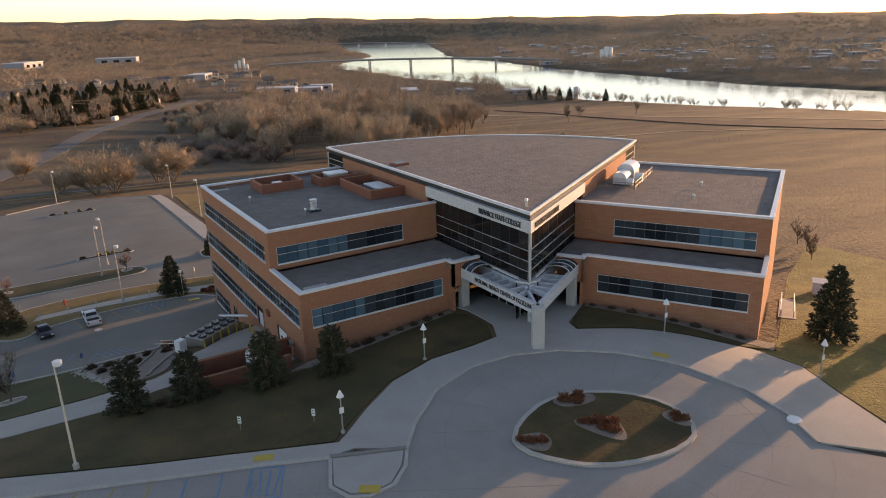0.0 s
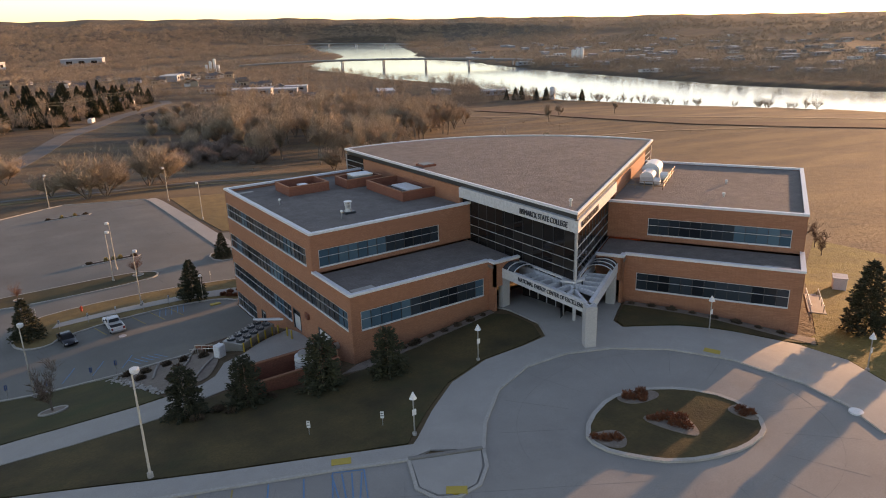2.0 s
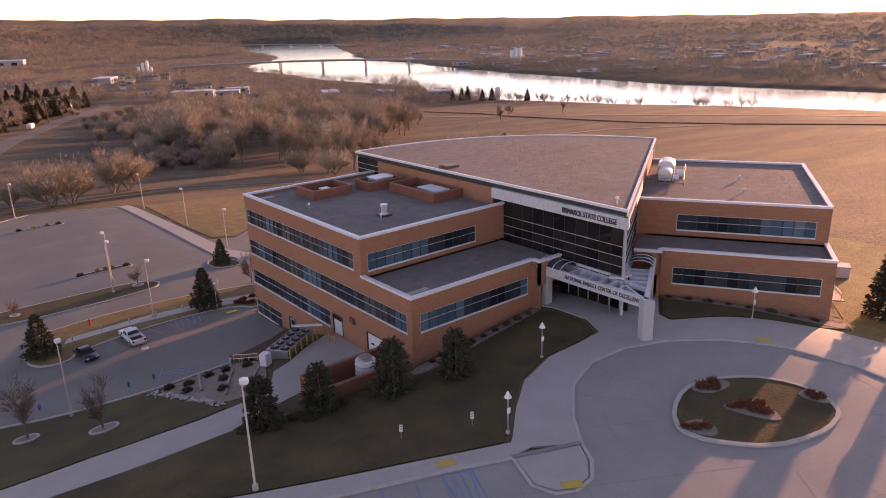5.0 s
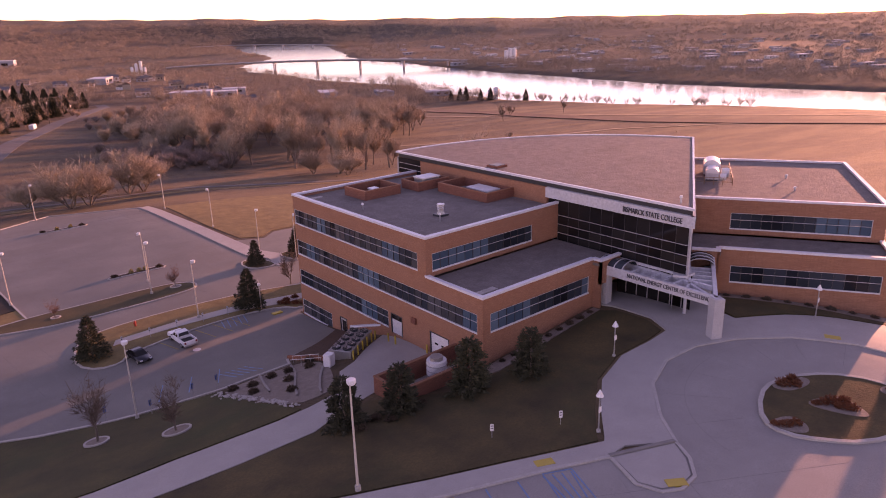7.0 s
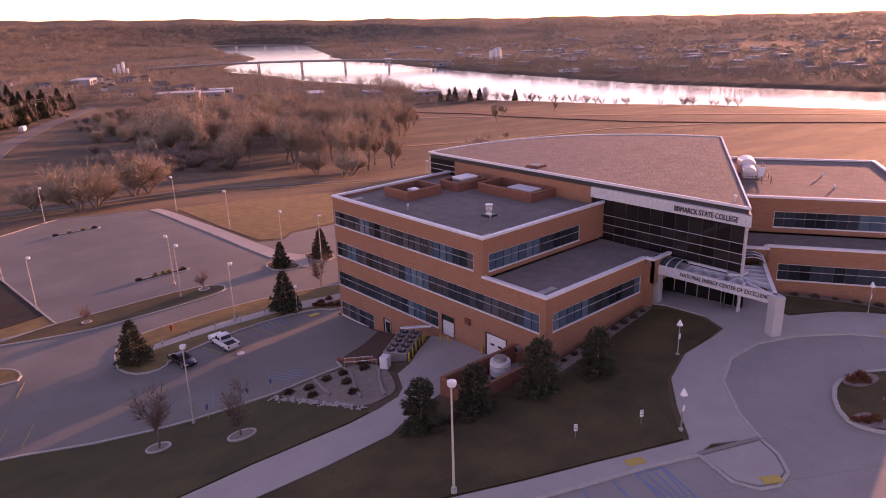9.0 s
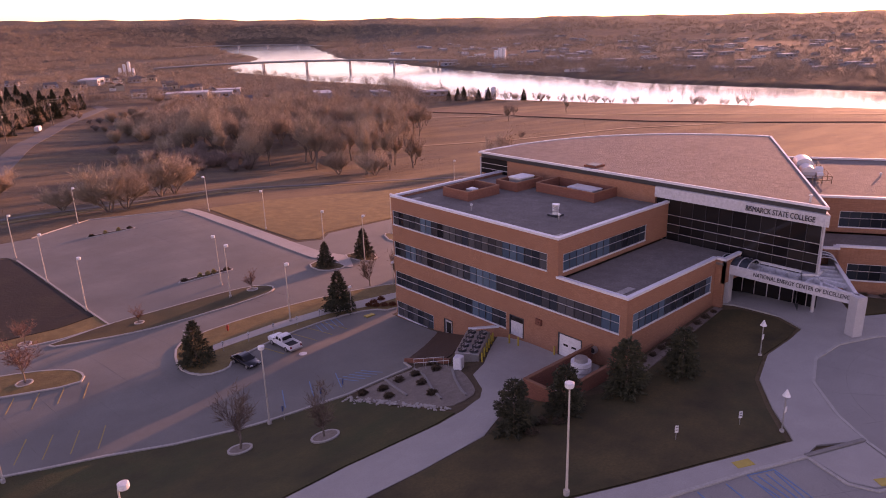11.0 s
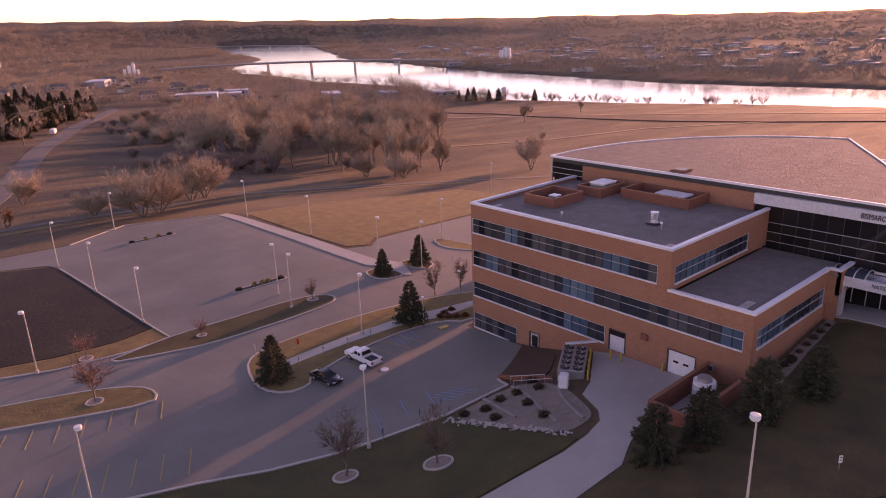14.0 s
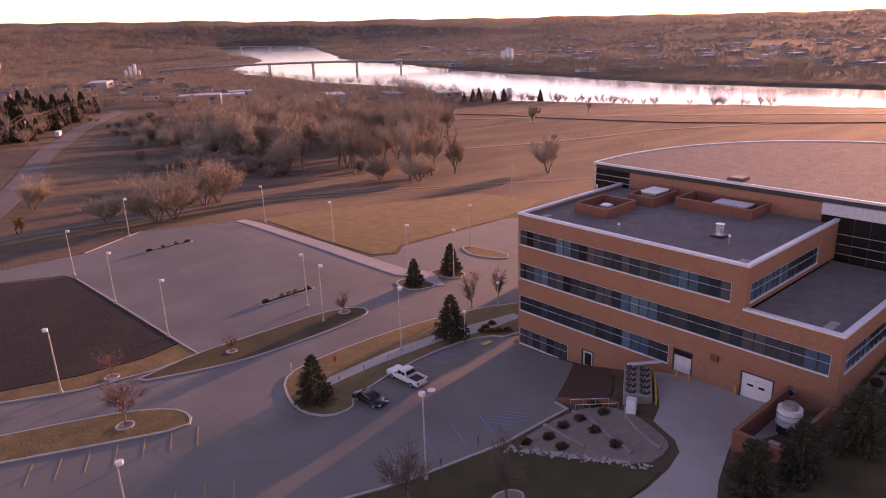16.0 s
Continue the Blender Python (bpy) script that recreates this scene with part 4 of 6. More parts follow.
v = thing("exhaust_fan", (23.2, 72.3, -1.5), "round metal exhaust hood on the brick wall", "vent")
bm = bmesh.new()
tube(bm, (0, 0, 0), (-0.5, 0, 0), 0.42, n=14)
part("housing", bm, STEEL, v)
bm = bmesh.new()
tube(bm, (-0.5, 0, 0), (-0.52, 0, 0), 0.3, n=14)
part("grille", bm, BLACK, v)

# chiller plant
ch = thing("chiller", (17.4, 86.3, -5.7), "long grey air-cooled chiller with ten roof fans on a frame", "chiller", rz=33)
bm = bmesh.new()
box(bm, -3.3, 3.3, -1.5, 1.5, 0.9, 2.4)
bmesh.ops.bevel(bm, geom=bm.edges[:], offset=0.05, segments=1, affect="EDGES")
part("body", bm, STEEL, ch)
for i in range(5):
    for j in (-1, 1):
        c = (-2.6 + 1.3 * i, 0.72 * j)
        bm = bmesh.new()
        tube(bm, (*c, 2.38), (*c, 2.62), 0.56, 0.52, 16)
        fan_ob = part("fan_shroud", bm, MULLION, ch)
        for b in range(5):
            bm = bmesh.new()
            a = b * math.tau / 5
            d, e = Vector((math.cos(a), math.sin(a))), Vector((-math.sin(a), math.cos(a)))
            q = [bm.verts.new((c[0] + (d * r + e * s).x, c[1] + (d * r + e * s).y, 2.64 + z)) for r, s, z in ((0.08, -0.06, 0), (0.46, -0.14, 0), (0.46, 0.14, 0.05), (0.08, 0.06, 0.03))]
            bm.faces.new(q)
            part("blade", bm, STEEL, fan_ob)
for i in range(6):
    bm = bmesh.new()
    box(bm, -3.2 + 1.25 * i, -3.05 + 1.25 * i, -1.4, 1.4, -0.9, 0.9)
    part("leg", bm, MULLION, ch)
bm = bmesh.new()
for dy in (0, 0.5):
    tube(bm, (2.6, 1.2 - dy, 2.9), (3.9, -2.0 - dy, 2.9), 0.16, n=8)
part("pipe", bm, FRAME, ch, "insulated pale pipes")
BOLLARD = None
for k, (x, y) in enumerate([(15.5, 82.8), (16.7, 83.6), (17.9, 84.4), (19.1, 85.2), (20.3, 86.0), (21.4, 86.8), (21.6, 84.1), (21.6, 82.6), (22.9, 77.95), (22.9, 73.95)]):
    z = zat(x, y)
    if BOLLARD is None:
        BOLLARD = thing("bollard", (x, y, z), "yellow steel bollard guarding the service yard", "bollard", "yard bollards")
        bm = bmesh.new()
        tube(bm, (0, 0, -0.3), (0, 0, 1.15), 0.11, n=10)
        part("post", bm, YELLOW, BOLLARD)
        bm = bmesh.new()
        ball(bm, (0, 0, 1.15), 0.11, 10, 6, (1, 1, 0.6))
        part("cap", bm, YELLOW, BOLLARD)
    else:
        copy_thing(BOLLARD, pose(x, y, z))
bx = thing("electrical_cabinet", (12.9, 84.1, zat(12.9, 84.1)), "white utility cabinet beside the chillers", "cabinet", rz=28)
bm = bmesh.new()
box(bm, -0.55, 0.55, -0.5, 0.5, -0.2, 1.6)
bmesh.ops.bevel(bm, geom=bm.edges[:], offset=0.06, segments=2, affect="EDGES")
part("body", bm, WHITE, bx)
bm = bmesh.new()
box(bm, -0.48, 0.48, -0.53, -0.5, 0.0, 1.5)
part("door", bm, WHITE, bx)
# mulch bank's retaining wall and rails
rw = thing("retaining_wall", (0, 0, 0), "brown block retaining wall below the chillers", "wall")
line = [(12.3, 93.6), (13.4, 88), (13.6, 86.4)]
bm = bmesh.new()
ribbon(bm, line, 0.3, 0.05, 0.55, step=0.8)
part("blocks", bm, BRICK_RED, rw)
rl = thing("handrail", (0, 0, 0), "thin metal handrail along the garden steps", "railing")
for k, (a, b) in enumerate((((10.6, 89.6), (12.6, 85.4)), ((11.6, 91), (13.2, 87)))):
    za, zb = zat(*a), zat(*b)
    bm = bmesh.new()
    tube(bm, (*a, za + 1), (*b, zb + 1), 0.04, n=6)
    part("rail", bm, STEEL, rl)
    for t in (0.02, 0.34, 0.66, 0.98):
        p = (a[0] + (b[0] - a[0]) * t, a[1] + (b[1] - a[1]) * t)
        bm = bmesh.new()
        tube(bm, (*p, za + (zb - za) * t - 0.2), (*p, za + (zb - za) * t + 1), 0.035, n=6)
        part("post", bm, STEEL, rl)
# garden edging walls, boulders and low shrubs
ed = thing("garden_edging", (0, 0, 0), "curved concrete edging through the rock garden", "edging")
for line in ([(13.9, 85.4), (12, 84.2), (10.4, 82), (8.6, 79), (8.0, 77.6)], [(10.8, 90), (9.6, 86.5), (7.4, 82.5), (6.0, 79.4)], [(7, 90.8), (5.8, 87), (5.0, 84)]):
    bm = bmesh.new()
    ribbon(bm, line, 0.25, 0.05, 0.22, step=1.0)
    part("edge", bm, CONCRETE, ed)
rng = random.Random(5)
bm = bmesh.new()
for k in range(170):
    s = rng.random()
    x, y = 1.5 + 3.0 * s + rng.gauss(0, 0.3), 91 - 14.2 * s + rng.gauss(0, 0.3)
    r = rng.uniform(0.07, 0.2)
    bmesh.ops.create_icosphere(bm, subdivisions=1, radius=r, matrix=Matrix.Translation((x, y, zat(x, y) + 0.15)) @ Matrix.Diagonal((rng.uniform(0.8, 1.5), 1, rng.uniform(0.5, 0.8), 1)))
tagged(part("boulder", bm, KERB), "pale boulders edging the rock garden", "rock", kind="stuff")

# brick yard with a tank
yard = thing("brick_enclosure", (0, 0, 0), "red brick screen wall round a service tank", "wall")
top = -1.0
for x0, x1, y0, y1 in ((11.6, 23.0, 72.45, 72.75), (11.6, 11.9, 68.2, 72.45), (11.9, 21.5, 68.2, 68.5)):
    bm = bmesh.new()
    box(bm, x0, x1, y0, y1, -6, top)
    part("wall", bm, BRICK_RED, yard)
    bm = bmesh.new()
    box(bm, x0 - 0.04, x1 + 0.04 if x1 < 20 else x1, y0 - 0.04, y1 + 0.04, top + 0.003, top + 0.1)
    part("coping", bm, BRICK, yard)
bm = bmesh.new()
slab(bm, [(11.9, 68.5), (23, 68.5), (23, 72.45), (11.9, 72.45)], -5, -3.2)
tagged(part("pavement", bm, WALK), "concrete pad in the brick yard", "pad", kind="structure")
tank = thing("tank", (18.4, 70.6, -3.2), "white cylindrical cooling tank on a dark plinth", "tank")
bm = bmesh.new()
tube(bm, (0, 0, 0), (0, 0, 1.0), 1.0, n=20)
part("plinth", bm, MULLION, tank)
bm = bmesh.new()
tube(bm, (0, 0, 1.0), (0, 0, 2.6), 1.15, 1.1, 24)
part("shell", bm, WHITE, tank, smooth_shade=False)
bm = bmesh.new()
tube(bm, (0, 0, 2.6), (0, 0, 3.0), 0.75, 0.7, 20)
part("fan_collar", bm, STEEL, tank)
for z in (1.5, 2.1):
    bm = bmesh.new()
    tube(bm, (0, 0, z), (0, 0, z + 0.06), 1.18, n=24)
    part("band", bm, STEEL, tank)
bx = thing("transformer_box", (14.2, 70.2, -3.2), "low grey equipment box in the brick yard", "cabinet")
bm = bmesh.new()
box(bm, -0.7, 0.7, -0.5, 0.5, 0, 0.8)
bmesh.ops.bevel(bm, geom=bm.edges[:], offset=0.05, segments=1, affect="EDGES")
part("body", bm, STEEL, bx)


# ---- roof plant ----
def screen(name, x0, x1, y0, y1, z0, z1, open_side=None):
    s = thing(name, (0, 0, 0), "low red brick screen round rooftop equipment", "screen wall", "roof screens")
    t = 0.22
    for side, q in (("s", (x0, x1, y0, y0 + t)), ("n", (x0, x1, y1 - t, y1)), ("w", (x0, x0 + t, y0 + t, y1 - t)), ("e", (x1 - t, x1, y0 + t, y1 - t))):
        if side == open_side:
            continue
        bm = bmesh.new()
        box(bm, *q, z0, z1)
        part("wall", bm, BRICK_RED, s)
        bm = bmesh.new()
        box(bm, q[0] - 0.03, q[1] + 0.03, q[2] - 0.03, q[3] + 0.03, z1 + 0.003, z1 + 0.09)
        part("coping", bm, BRICK, s)


screen("roof_screen", 29.8, 36.2, 99.8, 105.2, 9.85, 11.15)
screen("roof_screen", 38.6, 44.6, 98.6, 102.8, 9.85, 11.15)
screen("roof_screen", 40.9, 46.4, 86.2, 96.8, 9.85, 11.15)
for x, y, sx, sy, h in ((41.8, 100.5, 1.6, 1.2, 1.5), (44.0, 90.2, 1.2, 2.2, 0.9), (33, 102.3, 0.6, 0.6, 0.8)):
    u = thing("skylight_unit", (x, y, 9.85), "white domed rooftop ventilation unit", "roof unit", "roof units")
    bm = bmesh.new()
    box(bm, -sx, sx, -sy, sy, 0, h)
    bmesh.ops.bevel(bm, geom=bm.edges[:], offset=0.1, segments=2, affect="EDGES")
    part("body", bm, STEEL, u)
    bm = bmesh.new()
    box(bm, -sx - 0.1, sx + 0.1, -sy - 0.1, sy + 0.1, h + 0.003, h + 0.22)
    bmesh.ops.bevel(bm, geom=bm.edges[:], offset=0.08, segments=2, affect="EDGES")
    part("hood", bm, WHITE, u)
ef = thing("roof_exhaust", (32.3, 85.9, 9.85), "spun aluminium roof exhaust with a slotted cowl", "roof vent")
bm = bmesh.new()
box(bm, -0.75, 0.75, -0.75, 0.75, 0, 0.25)
part("curb", bm, MULLION, ef)
bm = bmesh.new()
tube(bm, (0, 0, 0.25), (0, 0, 0.6), 0.5, 0.4, 16)
part("base", bm, STEEL, ef)
for k in range(4):
    bm = bmesh.new()
    tube(bm, (0, 0, 0.7 + 0.25 * k), (0, 0, 0.82 + 0.25 * k), 0.42 + (0.1 if k == 3 else 0.03 * k), n=16)
    part("ring", bm, FRAME, ef)
bm = bmesh.new()
tube(bm, (0, 0, 0.6), (0, 0, 1.5), 0.25, n=10)
part("stack", bm, STEEL, ef)
for x, y, h in ((30.3, 83.7, 0.9), (26.8, 96, 0.7)):
    p = thing("vent_pipe", (x, y, 9.85), "short galvanised vent pipe on the gravel roof", "vent pipe", "roof vent pipes")
    bm = bmesh.new()
    tube(bm, (0, 0, -0.05), (0, 0, h), 0.1, n=8)
    part("pipe", bm, STEEL, p)
    bm = bmesh.new()
    tube(bm, (0, 0, h), (0, 0, h + 0.22), 0.2, 0.14, 10)
    part("cap", bm, FRAME, p)
for (x, y), z in (((74.5, 59.1), 9.85), ((81.4, 63.5), 9.85), ((47.9, 60.6), ROOF_Z - 0.1)):
    p = thing("vent_pipe", (x, y, z), "short pale vent pipe on the gravel roof", "vent pipe", "roof vent pipes")
    bm = bmesh.new()
    tube(bm, (0, 0, -0.05), (0, 0, 0.7), 0.13, n=8)
    part("pipe", bm, FRAME, p)
    bm = bmesh.new()
    tube(bm, (0, 0, 0.7), (0, 0, 0.9), 0.24, 0.16, 10)
    part("cap", bm, WHITE, p)
for (u, v), f, z in (((21.3, 21.8), west, 9.85), ((21, 48.8), west, 9.85), ((20.5, 12.6), west, 5.25), ((21, 19), east, 9.85), ((21.5, 44), east, 9.85), ((20.8, 12), east, 5.25)):
    bm = bmesh.new()
    for k in range(3):
        box(bm, u - 1.4 + 0.95 * k, u - 0.5 + 0.95 * k, v - 0.45, v + 0.45, z, z + 0.05, f)
    tagged(part("paver_pad", bm, KERB), "pale concrete roof pavers on the gravel", "pavers", "roof pavers")
hatch = thing("roof_hatch", (48.6, 92, ROOF_Z - 0.1), "low brown roof hatch on the fan roof", "roof hatch")
bm = bmesh.new()
box(bm, -1.1, 1.1, -1.1, 1.1, 0, 0.3)
part("curb", bm, BRICK_RED, hatch)
bm = bmesh.new()
box(bm, -0.9, 0.9, -0.9, 0.9, 0.303, 0.36)
part("lid", bm, MULLION, hatch)
# rounded air handlers behind a rail on the east wing
for k, (u, v, s) in enumerate(((2.9, 34.4, 1.1), (2.9, 30.4, 0.85))):
    x, y, _ = east(u, v, 0)
    ah = thing("air_handler", (x, y, 10.12), "pale rooftop air handler with a rounded hood", "air handler", "air handlers", rz=31.1)
    bm = bmesh.new()
    box(bm, -1.6 * s, 1.6 * s, -1.1 * s, 1.1 * s, 0.25, 1.4 * s)
    part("body", bm, PANEL, ah)
    bm = bmesh.new()
    n = 8
    rows = [[bm.verts.new((xx, 1.15 * s * math.cos(math.pi * j / n), 1.4 * s + 0.9 * s * math.sin(math.pi * j / n))) for j in range(n + 1)] for xx in (-1.7 * s, 1.7 * s)]
    for j in range(n):
        bm.faces.new((rows[0][j], rows[0][j + 1], rows[1][j + 1], rows[1][j]))
    bm.faces.new(rows[0])
    bm.faces.new(rows[1][::-1])
    part("hood", bm, WHITE, ah)
    bm = bmesh.new()
    tube(bm, (-1.6 * s, -1.3 * s, 0.7), (-1.6 * s, -2.3 * s, 0.7), 0.6 * s, n=12)
    part("duct", bm, WHITE, ah)
    bm = bmesh.new()
    box(bm, -1.5 * s, 1.5 * s, -1.0 * s, 1.0 * s, 0, 0.25)
    part("skid", bm, MULLION, ah)
rr = thing("roof_railing", (0, 0, 0), "rusty brown guard rail round the air handlers", "railing")
RUST = plain("rusty_rail", (0.33, 0.22, 0.14), 0.6, 0.3)
loop = [(0.5, 26.4), (5.6, 26.4), (5.6, 38.2)]
for (u0, v0), (u1, v1) in zip(loop, loop[1:]):
    for z in (10.65, 11.25):
        bm = bmesh.new()
        tube(bm, east(u0, v0, z), east(u1, v1, z), 0.05, n=6)
        part("rail", bm, RUST, rr)
    for t in np.linspace(0, 1, 5):
        bm = bmesh.new()
        u, v = u0 + (u1 - u0) * t, v0 + (v1 - v0) * t
        tube(bm, east(u, v, 10.1), east(u, v, 11.28), 0.05, n=6)
        part("post", bm, RUST, rr)


# ---- lamps, signs ----
def street_lamp(x, y, h=9.4, rz=0.0):
    la = thing("street_lamp", (x, y, zat(x, y)), "tall beige lamp post with a round white head", "street lamp", "parking lamps", rz=rz)
    bm = bmesh.new()
    tube(bm, (0, 0, -0.5), (0, 0, 0.55), 0.24, n=12)
    part("footing", bm, KERB, la)
    bm = bmesh.new()
    tube(bm, (0, 0, 0.5), (0, 0, h - 0.35), 0.11, 0.065, 10)
    part("pole", bm, POLE, la)
    bm = bmesh.new()
    tube(bm, (0, 0, h - 0.5), (0.28, 0, h - 0.42), 0.05, n=6)
    part("arm", bm, POLE, la)
    bm = bmesh.new()
    for a, b, r0, r1 in ((-0.42, -0.3, 0.3, 0.36), (-0.3, -0.04, 0.36, 0.36), (-0.04, 0.0, 0.36, 0.28)):
        tube(bm, (0.34, 0, h + a), (0.34, 0, h + b), r0, r1, 14)
    part("head", bm, WHITE, la, "drum-shaped lamp head")
    return la


LAMP = street_lamp(-0.5, 57.4, 9.6, 40)
for x, y, r in ((-11.6, 197.7, 0), (-10.9, 174.7, 0), (-9.9, 152.8, 0), (-27.3, 145, 200), (11.5, 146.5, 180), (9.6, 138.6, 0), (10.7, 120, 10), (7.5, 222.9, 0), (35.8, 206.9, 180), (36.8, 177, 180), (34.9, 148.4, 20),
                (38.4, 139.2, 0), (56.2, 153.5, 0), (-31, 106.1, 40), (-6.7, 94.2, 60), (-28.4, 69.5, 0), (111, 192, 0)):
    copy_thing(LAMP, pose(x, y, zat(x, y), 0, 0, r))
for x, y in ((19.6, 116.4), (32.5, 122.2)):
    s = thing("path_lamp", (x, y, zat(x, y)), "short lamp post beside the walk", "lamp", "path lamps")
    bm = bmesh.new()
    tube(bm, (0, 0, -0.3), (0, 0, 4.2), 0.08, 0.06, 8)
    part("pole", bm, POLE, s)
    bm = bmesh.new()
    tube(bm, (0, 0, 4.2), (0, 0, 4.45), 0.3, 0.24, 12)
    part("head", bm, WHITE, s)
first = None
for x, y in ((32.4, 57.8), (56.7, 47.4), (19.6, 49.9), (63, 33.4)):
    if first:
        copy_thing(first, pose(x, y, zat(x, y)))
        continue
    first = thing("walk_lamp", (x, y, zat(x, y)), "grey pedestrian lamp post with a conical head and small sign", "lamp", "entrance lamps")
    bm = bmesh.new()
    tube(bm, (0, 0, -0.3), (0, 0, 0.25), 0.2, n=10)
    part("footing", bm, KERB, first)
    bm = bmesh.new()
    tube(bm, (0, 0, 0.2), (0, 0, 3.6), 0.075, 0.06, 8)
    part("pole", bm, STEEL, first)
    bm = bmesh.new()
    tube(bm, (0, 0, 3.55), (0, 0, 4.15), 0.34, 0.05, 12)
    part("head", bm, WHITE, first, "white conical lamp head")
    bm = bmesh.new()
    box(bm, -0.2, 0.2, -0.11, -0.08, 2.0, 2.55)
    part("plate", bm, WHITE, first, "small white plate")


def sign_post(x, y, face, label, h=2.0, rz=0.0, sx=0.16, sz=0.34, name="parking_sign"):
    s = thing(name, (x, y, zat(x, y)), label, "sign", "parking signs", rz=rz)
    bm = bmesh.new()
    tube(bm, (0, 0, -0.3), (0, 0, h), 0.035, n=6)
    part("post", bm, STEEL, s)
    bm = bmesh.new()
    box(bm, -sx, sx, -0.06, -0.04, h - 2 * sz, h)
    plate = part("plate", bm, face, s)
    for k in range(2):
        bm = bmesh.new()
        box(bm, -sx * 0.7, sx * 0.7, -0.068, -0.06, h - 0.22 - 0.24 * k, h - 0.14 - 0.24 * k)
        part("marking", bm, LETTER if face is WHITE else WHITE, plate)
    return s


SIGN_BLUE = plain("blue_sign", (0.06, 0.15, 0.36), 0.5)
for x, y in ((12.4, 55.8), (18.2, 53)):
    sign_post(x, y, WHITE, "white parking notice on a low post in the lawn", 1.5, -35)
for x, y in ((-5.2, 93.6), (-0.4, 93.2), (2.4, 92.8), (-9.4, 96.6)):
    sign_post(x, y, SIGN_BLUE, "blue accessible parking sign at the stall head", 1.9, 200)
for k in range(5):
    sign_post(-1.5 + 4 * k, 117.6 - 0.2 * (k == 0), WHITE, "small white reserved parking sign", 1.7, 0, 0.13, 0.2)
sign_post(-4.0, 125.0, WHITE, "small road sign at the island's end", 2.1, 100)
sign_post(23.5, 125.4, WHITE, "small road sign beside the road", 2.2, 60)
hy = thing("fire_hydrant", (2.4, 124.3, zat(2.4, 124.3) + 0.15), "red fire hydrant in the dry grass", "hydrant")
RED = plain("red_paint", (0.5, 0.05, 0.03), 0.45)
bm = bmesh.new()
tube(bm, (0, 0, 0), (0, 0, 0.75), 0.17, 0.15, 12)
part("barrel", bm, RED, hy)
bm = bmesh.new()
ball(bm, (0, 0, 0.78), 0.19, 10, 6)
part("bonnet", bm, RED, hy)
bm = bmesh.new()
tube(bm, (-0.3, 0, 0.55), (0.3, 0, 0.55), 0.08, n=8)
part("nozzle", bm, RED, hy)


# ---- vehicles ----
def prism(bm, prof, x0, x1, inset=0.0, zt=0.0):
    """A side profile (y, z) spread over the width; inset narrows the upper points."""
    rows = []
    for side in (x0, x1):
        rows.append([bm.verts.new((side * (1 - (inset if z > zt else 0)), y, z)) for y, z in prof])
    bm.faces.new(rows[0])
    bm.faces.new(rows[1][::-1])
    n = len(prof)
    for i in range(n):
        bm.faces.new((rows[0][i], rows[0][(i + 1) % n], rows[1][(i + 1) % n], rows[1][i]))


def wheels(car, ys, x, r):
    for y in ys:
        for s in (-1, 1):
            bm = bmesh.new()
            tube(bm, (s * (x - 0.24), y, r), (s * x, y, r), r, n=18)
            w = part("wheel", bm, BLACK, car)
            bm = bmesh.new()
            tube(bm, (s * x, y, r), (s * (x + 0.02), y, r), r * 0.6, n=14)
            part("rim", bm, STEEL, w)


CAR_WHITE = plain("white_car_paint", (0.80, 0.80, 0.80), 0.18)
CAR_BLACK = plain("black_car_paint", (0.012, 0.012, 0.016), 0.12)
LAMP_RED = plain("red_lens", (0.35, 0.02, 0.02), 0.2)


